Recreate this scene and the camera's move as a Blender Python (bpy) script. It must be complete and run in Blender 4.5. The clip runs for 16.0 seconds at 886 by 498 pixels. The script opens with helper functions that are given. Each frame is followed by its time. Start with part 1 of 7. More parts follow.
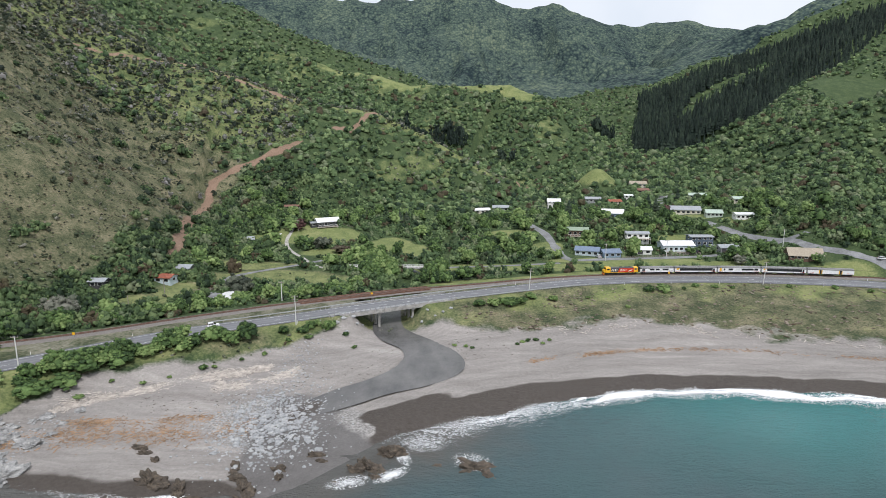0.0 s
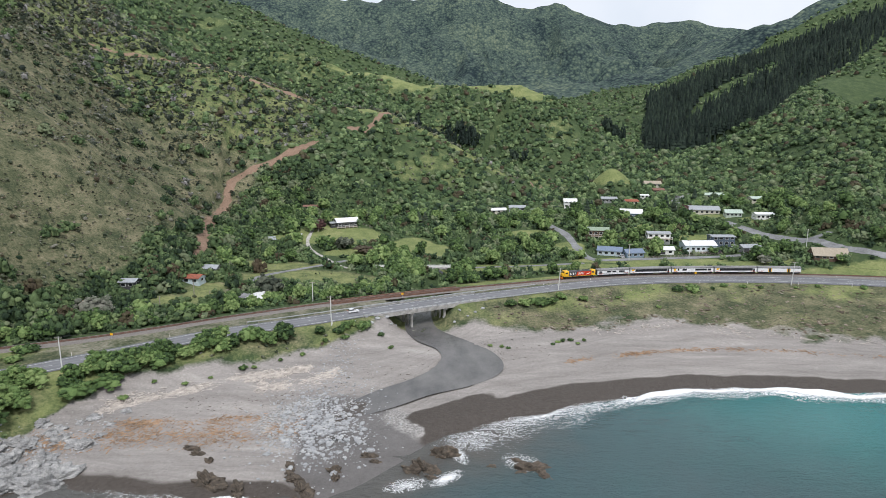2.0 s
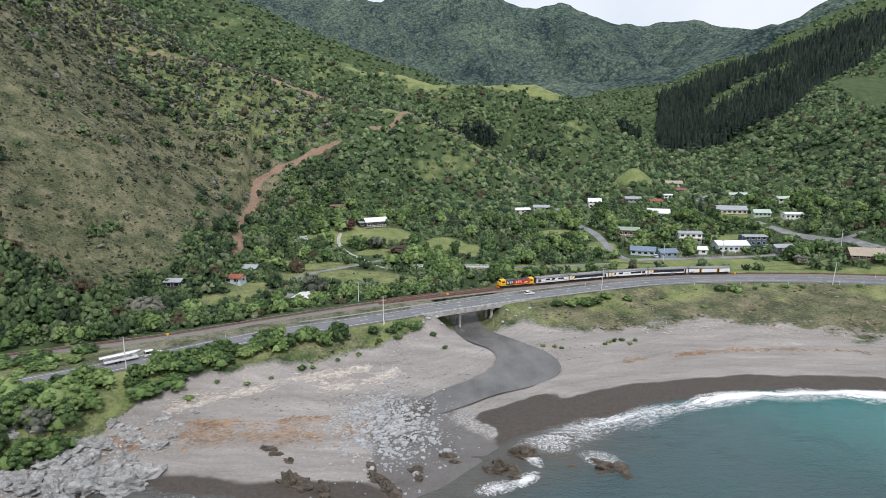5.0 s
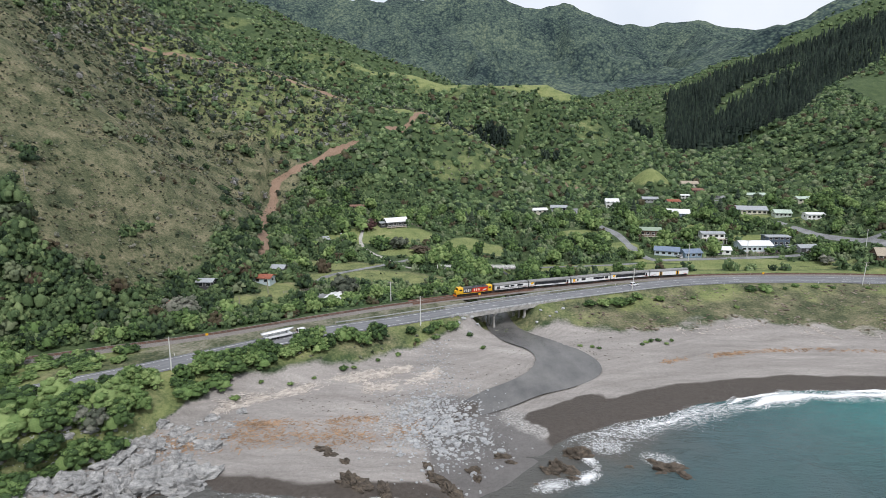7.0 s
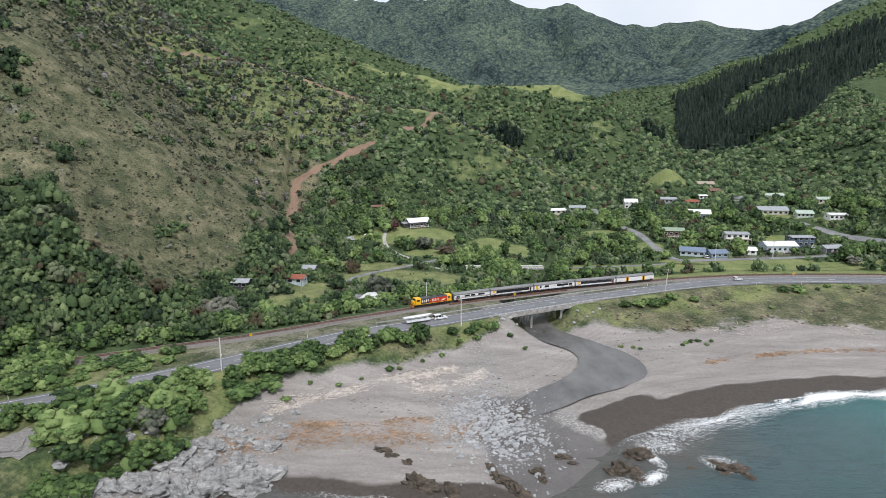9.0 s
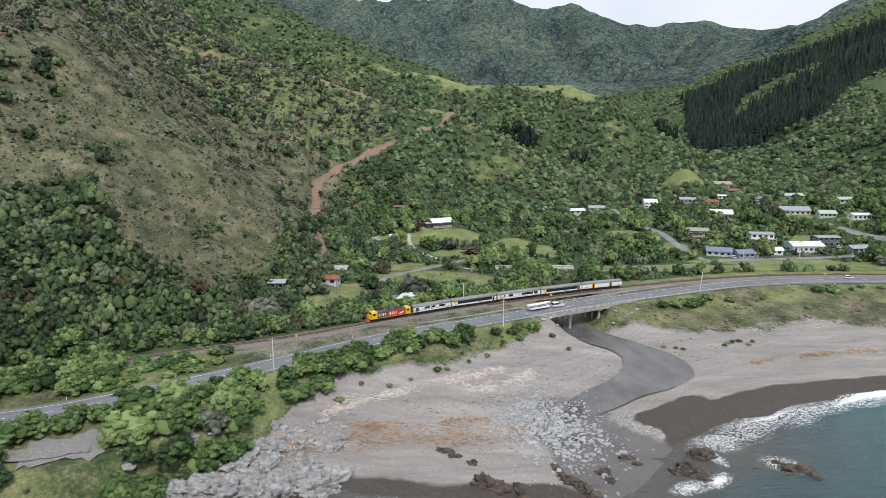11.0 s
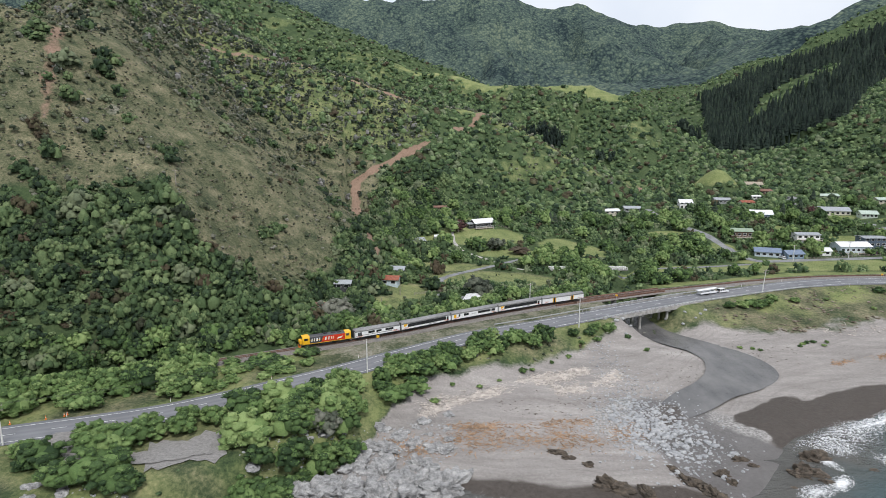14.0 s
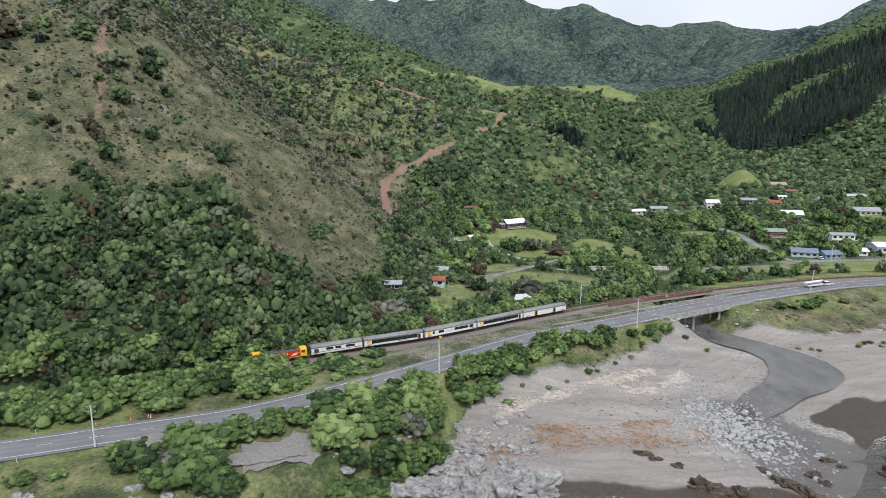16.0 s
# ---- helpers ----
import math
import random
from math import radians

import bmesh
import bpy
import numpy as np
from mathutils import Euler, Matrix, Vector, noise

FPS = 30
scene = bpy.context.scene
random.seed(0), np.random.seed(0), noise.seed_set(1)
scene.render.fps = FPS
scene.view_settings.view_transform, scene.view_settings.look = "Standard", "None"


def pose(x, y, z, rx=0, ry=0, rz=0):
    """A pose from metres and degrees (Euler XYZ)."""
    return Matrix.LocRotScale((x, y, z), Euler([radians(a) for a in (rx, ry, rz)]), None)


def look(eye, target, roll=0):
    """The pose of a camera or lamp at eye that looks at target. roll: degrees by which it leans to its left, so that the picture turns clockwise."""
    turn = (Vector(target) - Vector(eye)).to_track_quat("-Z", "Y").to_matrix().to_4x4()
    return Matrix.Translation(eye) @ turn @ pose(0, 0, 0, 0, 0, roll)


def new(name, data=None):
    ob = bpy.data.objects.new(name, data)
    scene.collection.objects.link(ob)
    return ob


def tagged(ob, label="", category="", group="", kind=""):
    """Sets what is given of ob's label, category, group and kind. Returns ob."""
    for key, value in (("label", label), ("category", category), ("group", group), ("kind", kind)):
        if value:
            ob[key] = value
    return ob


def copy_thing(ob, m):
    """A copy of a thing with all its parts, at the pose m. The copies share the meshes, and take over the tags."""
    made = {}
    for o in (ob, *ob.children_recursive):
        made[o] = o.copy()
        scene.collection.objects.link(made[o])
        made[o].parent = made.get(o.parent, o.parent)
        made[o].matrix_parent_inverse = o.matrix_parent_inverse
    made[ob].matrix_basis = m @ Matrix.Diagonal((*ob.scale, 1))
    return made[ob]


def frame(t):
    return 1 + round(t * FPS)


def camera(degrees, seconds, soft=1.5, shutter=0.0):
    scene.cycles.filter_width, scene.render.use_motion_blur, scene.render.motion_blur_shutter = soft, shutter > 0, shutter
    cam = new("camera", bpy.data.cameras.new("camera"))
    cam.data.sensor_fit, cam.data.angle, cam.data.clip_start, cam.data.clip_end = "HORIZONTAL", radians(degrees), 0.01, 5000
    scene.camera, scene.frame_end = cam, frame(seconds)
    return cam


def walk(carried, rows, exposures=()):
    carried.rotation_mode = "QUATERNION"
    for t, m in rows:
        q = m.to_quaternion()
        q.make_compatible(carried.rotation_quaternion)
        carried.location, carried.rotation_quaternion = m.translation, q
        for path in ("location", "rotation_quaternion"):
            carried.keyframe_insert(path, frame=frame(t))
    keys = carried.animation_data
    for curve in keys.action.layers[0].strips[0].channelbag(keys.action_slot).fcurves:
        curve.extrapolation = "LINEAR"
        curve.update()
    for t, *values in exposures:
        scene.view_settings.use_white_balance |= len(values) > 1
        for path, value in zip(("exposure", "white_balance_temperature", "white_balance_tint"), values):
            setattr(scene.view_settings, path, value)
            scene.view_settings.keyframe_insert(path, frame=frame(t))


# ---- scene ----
cam = camera(72.0, 16.0, 0.7)
METRES, EYE, TILT, LEAN, TURN = 120.0, 75.0, -11.0, 0.0, 0.0
ROWS = [
    (0.0, 0.0, 0.0, 0.0, 0.0, 0.0, -0.0),
    (0.5, -0.0267, 0.0005, 0.0003, -0.01, 0.0, 0.01),
    (1.0, -0.0527, 0.0013, 0.0004, -0.02, 0.0, 0.02),
    (1.5, -0.079, 0.0007, 0.0013, -0.05, -0.02, 0.0),
    (2.0, -0.1045, 0.001, 0.0015, -0.05, -0.02, 0.03),
    (2.5, -0.1307, 0.0008, 0.0019, -0.07, -0.03, 0.02),
    (3.0, -0.1563, 0.0004, 0.0019, -0.08, -0.04, 0.03),
    (3.5, -0.1823, 0.0004, 0.0022, -0.09, -0.05, 0.03),
    (4.0, -0.2085, 0.0007, 0.0024, -0.11, -0.06, 0.02),
    (6.5, -0.3374, 0.0055, 0.002, -0.13, -0.04, 0.02),
    (7.0, -0.3659, 0.0056, 0.0018, -0.13, -0.03, 0.0),
    (7.5, -0.3919, 0.006, 0.0018, -0.15, -0.03, -0.01),
    (8.0, -0.4234, 0.0062, 0.0027, -0.17, -0.05, -0.02),
    (8.5, -0.452, 0.006, 0.003, -0.19, -0.04, -0.02),
    (9.0, -0.4862, 0.0063, 0.0034, -0.21, -0.03, -0.02),
    (11.5, -0.644, 0.0077, 0.0049, -0.28, -0.03, 0.01),
    (12.0, -0.6799, 0.0084, 0.0051, -0.29, -0.03, 0.0),
    (12.5, -0.7129, 0.0091, 0.0054, -0.3, -0.03, -0.0),
    (13.0, -0.7527, 0.0101, 0.0058, -0.32, -0.02, -0.01),
    (13.5, -0.7887, 0.0111, 0.0061, -0.33, -0.01, 0.0),
    (14.0, -0.831, 0.0121, 0.0063, -0.34, -0.01, 0.01),
    (14.5, -0.869, 0.013, 0.0066, -0.36, -0.01, 0.0),
    (15.0, -0.9133, 0.0141, 0.007, -0.37, -0.02, 0.01),
    (15.5, -0.9531, 0.0153, 0.0074, -0.39, -0.02, 0.01),
    (16.0, -0.9997, 0.0166, 0.0078, -0.4, -0.01, 0.02),
]
walk(cam, [(t, pose(0, 0, EYE, TILT, LEAN, TURN) @ pose(METRES * x, METRES * y, METRES * z, 90 + pitch, roll, yaw)) for t, x, y, z, yaw, pitch, roll in ROWS])

# ---- world and sun: a bright, thinly clouded sky ----
world = bpy.data.worlds.new("overcast_sky")
scene.world = world
world.use_nodes = True
wt = world.node_tree
wt.nodes.clear()
w_out = wt.nodes.new("ShaderNodeOutputWorld")
w_bg = wt.nodes.new("ShaderNodeBackground")
w_sky = wt.nodes.new("ShaderNodeTexSky")
w_sky.sky_type, w_sky.sun_disc = "NISHITA", False
w_sky.sun_elevation, w_sky.sun_rotation = radians(56), radians(165)
w_sky.dust_density, w_sky.air_density = 4.0, 1.0
w_noise = wt.nodes.new("ShaderNodeTexNoise")
w_noise.inputs["Scale"].default_value, w_noise.inputs["Detail"].default_value = 3.0, 6.0
w_ramp = wt.nodes.new("ShaderNodeValToRGB")
w_ramp.color_ramp.elements[0].position, w_ramp.color_ramp.elements[1].position = 0.3, 0.7
w_ramp.color_ramp.elements[0].color, w_ramp.color_ramp.elements[1].color = (6.6, 7.2, 8.2, 1), (8.6, 8.9, 9.5, 1)
w_mix = wt.nodes.new("ShaderNodeMix")
w_mix.data_type = "RGBA"
w_mix.inputs[0].default_value = 0.85
wt.links.new(w_noise.outputs["Fac"], w_ramp.inputs[0])
wt.links.new(w_sky.outputs[0], w_mix.inputs[6])
wt.links.new(w_ramp.outputs[0], w_mix.inputs[7])
wt.links.new(w_mix.outputs[2], w_bg.inputs[0])
w_bg.inputs[1].default_value = 0.122
wt.links.new(w_bg.outputs[0], w_out.inputs[0])
sun_data = bpy.data.lights.new("sun", "SUN")
sun_data.energy, sun_data.angle, sun_data.color = 2.5, radians(9), (1.0, 0.975, 0.98)
sun = new("sun", sun_data)
sun.matrix_world = look((0, 0, 400), (-70, 260, 0))
EXPOSURE = 0.0
scene.view_settings.exposure = EXPOSURE


# ---- the lie of the land: curves in plan, crests and the valley ----
ROAD = [(-420, 70), (-340, 88), (-260, 107), (-210, 122), (-193, 128), (-170, 136), (-157, 143), (-145, 151), (-129, 162), (-116, 172), (-101, 183.5), (-86, 194), (-60, 207),
        (-32, 222), (-12, 232), (5, 240), (47, 257.5), (65, 263), (84, 267), (103, 268.5), (122, 268.5), (142, 267), (160, 264.5), (178, 261), (195, 256), (260, 232), (420, 150)]
TRACK = [(-420, 96), (-340, 112), (-260, 130), (-226, 142), (-190, 159), (-162, 172), (-147, 179), (-125, 189), (-111, 197), (-97, 206), (-80, 216), (-62, 226), (-42, 235.5),
         (-20, 245), (-8, 250), (16, 258), (42, 267), (69, 273.5), (96, 276.5), (136, 277), (160, 275), (186, 271), (205, 266), (270, 242), (420, 163)]
SHORE = [(-420, 45), (-340, 66), (-250, 93), (-209, 101), (-150, 104), (-115, 109), (-97, 118), (-82, 115), (-53, 113), (-37, 115), (-22, 128), (-12, 140), (2, 147), (18, 153.5),
         (43, 163), (61, 167), (86, 168), (109, 165), (126, 162), (200, 140), (420, 55)]
STREAM = [(-22, 262), (-22, 240), (-21, 222), (-17, 212), (-9, 203), (-4, 193), (-4, 184), (-10, 176), (-19, 169), (-28, 162), (-35, 156), (-41, 149)]
STREAM_HALF = [3.5, 4, 5, 6.0, 6.2, 8.6, 10.0, 8.0, 5.6, 5.4, 4.0, 0.4]
FAN = [(-30, 160, 4), (-36, 154, 8), (-38, 144, 12), (-33, 132, 15), (-26, 120, 18)]
BROOK = [(-22, 262), (-14, 280), (-6, 300), (4, 330), (0, 360), (8, 400), (30, 450), (70, 545), (135, 656)]
ROAD_Z, RAIL_Z = 9.0, 9.3


def spline(points, n):
    """n points along a smooth curve through the points given."""
    p = np.array(points, float)
    p = np.vstack([2 * p[0] - p[1], p, 2 * p[-1] - p[-2]])
    u = np.linspace(0, len(points) - 1 - 1e-9, n)
    i = u.astype(int)
    f = (u - i)[:, None]
    a, b, c, d = p[i], p[i + 1], p[i + 2], p[i + 3]
    return 0.5 * (2 * b + (c - a) * f + (2 * a - 5 * b + 4 * c - d) * f ** 2 + (3 * b - a - 3 * c + d) * f ** 3)


ROAD_C, TRACK_C, SHORE_C = spline(ROAD, 700), spline(TRACK, 700), spline(SHORE, 600)


def smooth(a, b, v):
    f = np.clip((np.asarray(v, float) - a) / (b - a), 0, 1)
    return f * f * (3 - 2 * f)


def road_y(x):
    return np.interp(x, ROAD_C[:, 0], ROAD_C[:, 1])


def track_y(x):
    return np.interp(x, TRACK_C[:, 0], TRACK_C[:, 1])


def shore_y(x):
    return np.interp(x, SHORE_C[:, 0], SHORE_C[:, 1])


def near_line(x, y, line):
    """Distance in plan to a polyline whose rows may carry further values, and those values at the nearest place."""
    x, y = np.asarray(x, float), np.asarray(y, float)
    best, extra = np.full(x.shape, 1e9), np.zeros(x.shape)
    line = np.array(line, float)
    for a, b in zip(line[:-1], line[1:]):
        dx, dy = b[0] - a[0], b[1] - a[1]
        f = np.clip(((x - a[0]) * dx + (y - a[1]) * dy) / (dx * dx + dy * dy), 0, 1)
        d = np.hypot(x - a[0] - f * dx, y - a[1] - f * dy)
        near = d < best
        best = np.where(near, d, best)
        if line.shape[1] > 2:
            extra = np.where(near, a[2] + f * (b[2] - a[2]), extra)
    return best, extra


# crest lines: x, y, height; then the fall to either side and how round the crest is
CRESTS = [
    ("seaward spur", [(-164, 196, 20), (-180, 207, 38), (-197, 224, 58), (-228, 255, 83), (-262, 300, 118), (-310, 390, 160), (-350, 480, 195), (-390, 600, 235), (-400, 800, 262), (-365, 1110, 284)], 0.84, 6),
    ("coast face", [(-262, 300, 118), (-282, 280, 126), (-330, 275, 150), (-450, 250, 180), (-700, 180, 220)], 0.82, 10),
    ("gully rib", [(-275, 275, 120), (-252, 230, 70), (-232, 192, 42), (-217, 164, 19)], 0.70, 8),
    ("saddle", [(-170, 548, 108), (-130, 606, 99), (-110, 690, 116), (-107, 775, 140)], 0.6, 16),
    ("track spur", [(-350, 600, 200), (-288, 540, 163), (-229, 530, 132), (-184, 546, 122), (-152, 545, 110), (-122, 540, 101), (-95, 560, 96), (-61, 562, 92), (-19, 556, 72), (15, 557, 54), (58, 548, 30)], 0.68, 24),
    ("grass spur", [(-390, 900, 268), (-250, 830, 200), (-121, 783, 143), (-78, 766, 140), (-40, 746, 128), (8, 735, 127), (79, 740, 128), (100, 712, 112)], 0.64, 14),
    ("grass nose", [(100, 712, 112), (104, 670, 88), (106, 625, 62), (118, 592, 38)], 0.95, 12),
    ("back spur", [(-365, 1110, 284), (-315, 1025, 256), (-180, 1080, 207), (-40, 1130, 165), (110, 1150, 125)], 0.55, 14),
    ("forest spur", [(205, 560, 28), (238, 600, 43), (290, 622, 72), (336, 630, 90), (434, 750, 128), (626, 900, 186), (850, 1000, 270)], 0.40, 10),
    ("green side", [(900, 300, 330), (620, 420, 240), (434, 480, 150), (330, 480, 98), (285, 440, 62), (225, 345, 36), (215, 318, 28)], 0.50, 12),
    ("coast side", [(900, 300, 330), (560, 250, 170), (380, 262, 80), (262, 290, 32)], 0.60, 10),
    ("forest ridge", [(292, 985, 92), (337, 992, 122), (440, 1110, 160), (500, 1125, 180), (568, 1100, 208), (640, 1060, 238), (719, 1020, 268), (950, 900, 350)], 0.62, 10),
    ("pine slope", [(330, 962, 128), (385, 905, 144), (451, 893, 163), (560, 930, 192), (700, 980, 250)], 0.50, 10),
    ("skyline ridge", [(470, 1330, 178), (555, 1345, 228), (640, 1350, 284), (745, 1330, 318), (835, 1320, 350), (930, 1300, 392), (1120, 1250, 470)], 0.55, 12),
    ("far range", [(-2300, 2100, 800), (-1600, 2350, 640), (-1215, 2300, 528), (-894, 2300, 512), (-760, 2300, 560), (-560, 2350, 600), (-400, 2300, 530), (-290, 2300, 522), (-120, 2300, 540), (60, 2300, 548),
                   (173, 2300, 530), (315, 2300, 498), (385, 2300, 518), (476, 2300, 490), (559, 2300, 452), (742, 2300, 442), (872, 2300, 456), (1047, 2300, 428), (1400, 2200, 430), (2200, 1900, 520)], 0.72, 30),
    ("far knee a", [(60, 2300, 540), (40, 2030, 345), (120, 1700, 240), (180, 1450, 170)], 0.55, 20),
    ("far knee b", [(476, 2300, 490), (528, 2010, 372), (400, 1780, 310), (313, 1700, 284), (290, 1560, 225)], 0.50, 20),
    ("far knee c", [(-439, 2150, 446), (-300, 1800, 330), (-180, 1500, 230)], 0.55, 20),
    ("far knee d", [(872, 2300, 456), (720, 1800, 330), (619, 1349, 270)], 0.5, 20),
    ("high peak", [(-800, 3300, 730), (-435, 3338, 715), (-60, 3400, 770)], 0.5, 20),
]
AXIS = [(200, 8.5), (300, 8.7), (330, 9.3), (400, 13), (457, 17), (548, 27), (656, 40), (800, 60), (1003, 92), (1400, 165), (1800, 260), (2300, 340), (5000, 340)]


def hills(x, y):
    """Height of the hills and the valley floor, and the steepness of the blend."""
    ax = np.interp(y, [q[1] for q in BROOK], [q[0] for q in BROOK])
    v = np.interp(y, [q[0] for q in AXIS], [q[1] for q in AXIS]) + 0.06 * np.abs(x - ax) * smooth(325, 385, y)
    v = v + 20 * np.exp(-((x - 124) / 17) ** 2 - ((y - 494) / 20) ** 2)
    parts = [v]
    for _, line, fall, rounded in CRESTS:
        d, z = near_line(x, y, line)
        parts.append(z - fall * (np.sqrt(d * d + rounded * rounded) - rounded))
    k = 5.0 + 6.0 * smooth(600, 1400, y)
    top = np.max(parts, axis=0)
    return top + k * np.log(sum(np.exp(np.clip((q - top) / k, -30, 0)) for q in parts)) - k * 0.15


def shelf(x, y):
    """Height of beach, sea bed, embankment and the bench that carries road and rails."""
    s, r, t = shore_y(x), road_y(x), track_y(x)
    n = y - s
    z = np.where(n < 0, n * 0.07, 0.09 * n - 0.075 * np.maximum(n - 9, 0) + 0.025 * np.maximum(n - 40, 0))
    z = np.minimum(z, 4.6)
    fall = np.interp(x, [-150, -60, -20, 40, 80, 420], [0.30, 0.40, 0.40, 0.22, 0.13, 0.13])
    bank = ROAD_Z - 0.15 - fall * np.maximum(r - 6.5 - y, 0)
    west = smooth(-112, -135, x)
    bank = np.where(y < r, bank, ROAD_Z - 0.15) + west * 0.1
    bank = bank * (1 - west) + west * np.minimum(bank + 20, ROAD_Z - 0.2 - 0.06 * np.maximum(r - 10 - y, 0) - 0.8 * np.maximum(r - 31 - y, 0) * smooth(0, 6, r - 31 - y))
    m = np.maximum(z, bank)
    m = np.where(n < 0, z, m)
    d, half = near_line(x, y, [(*p, w) for p, w in zip(STREAM, STREAM_HALF)])
    bed = np.interp(y, [112, 130, 165, 226, 262], [-0.8, -0.3, 0.5, 1.6, 2.4])
    soft = np.where(y > 210, 9.0, np.where(x > -4, 3.0, 14.0))
    cut = np.clip((d - half * np.where(y > 212, 1.3, 1.0)) / soft, 0, 1)
    low = bed + (m - bed) * cut * cut * (3 - 2 * cut)
    fan, wide = near_line(x, y, FAN)
    m = m - np.minimum(0.9, np.maximum(m - 0.15, 0)) * smooth(8, -8, fan - wide) * (y < 172)
    return np.where((m > bed) & (y < 285), np.minimum(m, low), m)


def ground_z(x, y):
    x, y = np.asarray(x, float), np.asarray(y, float)
    t = track_y(x)
    inland = smooth(4, 16, y - t)
    d, _ = near_line(x, y, BROOK)
    h = hills(x, y) - 4.5 * np.exp(-(d / 5) ** 2) * smooth(700, 500, y)
    base = shelf(x, y)
    return base * (1 - inland) + h * inland


# ---- materials ----
class Nodes:
    """A node material built in short lines."""

    def __init__(self, name, rough=0.8, metal=0.0, spec=0.3):
        self.mat = bpy.data.materials.new(name)
        self.mat.use_nodes = True
        self.tree = self.mat.node_tree
        self.bsdf = self.tree.nodes["Principled BSDF"]
        self.bsdf.inputs["Roughness"].default_value = rough
        self.bsdf.inputs["Metallic"].default_value = metal
        self.bsdf.inputs["Specular IOR Level"].default_value = spec
        self.where = None

    def node(self, kind, **values):
        n = self.tree.nodes.new(kind)
        for k, v in values.items():
            if k in n.inputs:
                n.inputs[k].default_value = v
        return n

    def link(self, a, b):
        self.tree.links.new(a, b)

    def position(self):
        if not self.where:
            self.where = self.node("ShaderNodeNewGeometry")
        return self.where.outputs["Position"]

    def local(self):
        return self.node("ShaderNodeTexCoord").outputs["Object"]

    def noise(self, scale, detail=4.0, rough=0.55, at=None, stretch=None):
        n = self.node("ShaderNodeTexNoise", Scale=scale, Detail=detail, Roughness=rough)
        at = at or self.position()
        if stretch:
            m = self.node("ShaderNodeMapping")
            m.inputs["Scale"].default_value = stretch
            self.link(at, m.inputs["Vector"])
            at = m.outputs[0]
        self.link(at, n.inputs["Vector"])
        return n.outputs["Fac"]

    def cells(self, scale, at=None, feature="F1", out="Distance"):
        n = self.node("ShaderNodeTexVoronoi", Scale=scale)
        n.feature = feature
        self.link(at or self.position(), n.inputs["Vector"])
        return n.outputs[out]

    def ramp(self, fac, *stops):
        n = self.node("ShaderNodeValToRGB")
        r = n.color_ramp
        while len(r.elements) < len(stops):
            r.elements.new(0.5)
        for e, (p, c) in zip(r.elements, stops):
            e.position = p
            e.color = (c, c, c, 1) if isinstance(c, (int, float)) else (*c, 1)
        self.link(fac, n.inputs[0])
        return n.outputs[0]

    def mix(self, fac, a, b, blend="MIX"):
        n = self.node("ShaderNodeMix")
        n.data_type, n.blend_type = "RGBA", blend
        for i, v in ((0, fac), (6, a), (7, b)):
            socket = n.inputs[i]
            if isinstance(v, (int, float)):
                socket.default_value = v if i == 0 else (v, v, v, 1)
            elif isinstance(v, tuple):
                socket.default_value = (*v, 1)
            else:
                self.link(v, socket)
        return n.outputs[2]

    def math(self, op, a, b=0.5):
        n = self.node("ShaderNodeMath")
        n.operation = op
        for i, v in enumerate((a, b)):
            if isinstance(v, (int, float)):
                n.inputs[i].default_value = v
            else:
                self.link(v, n.inputs[i])
        return n.outputs[0]

    def attr(self, name, out="Fac"):
        n = self.node("ShaderNodeAttribute")
        n.attribute_name = name
        return n.outputs[out]

    def split(self, colour):
        n = self.node("ShaderNodeSeparateColor")
        self.link(colour, n.inputs[0])
        return n.outputs

    def colour(self, v):
        if isinstance(v, tuple):
            self.bsdf.inputs["Base Color"].default_value = (*v, 1)
        else:
            self.link(v, self.bsdf.inputs["Base Color"])

    def rough(self, v):
        self.link(v, self.bsdf.inputs["Roughness"])

    def bump(self, height, strength=0.5, distance=0.1):
        n = self.node("ShaderNodeBump", Strength=strength, Distance=distance)
        self.link(height, n.inputs["Height"])
        self.link(n.outputs[0], self.bsdf.inputs["Normal"])


def plain(name, colour, rough=0.6, metal=0.0, spec=0.4, wear=0.18, scale=1.5):
    """A painted or moulded surface with faint dirt at two scales."""
    n = Nodes(name, rough, metal, spec)
    big, small = n.noise(scale, 3, at=n.local()), n.noise(scale * 9, 4, at=n.local())
    f = n.math("MULTIPLY", n.math("ADD", big, small), 0.5)
    dark = tuple(c * (1 - wear * 1.6) for c in colour)
    light = tuple(min(1, c * (1 + wear * 0.6)) for c in colour)
    n.colour(n.ramp(f, (0.35, dark), (0.62, light)))
    return n.mat


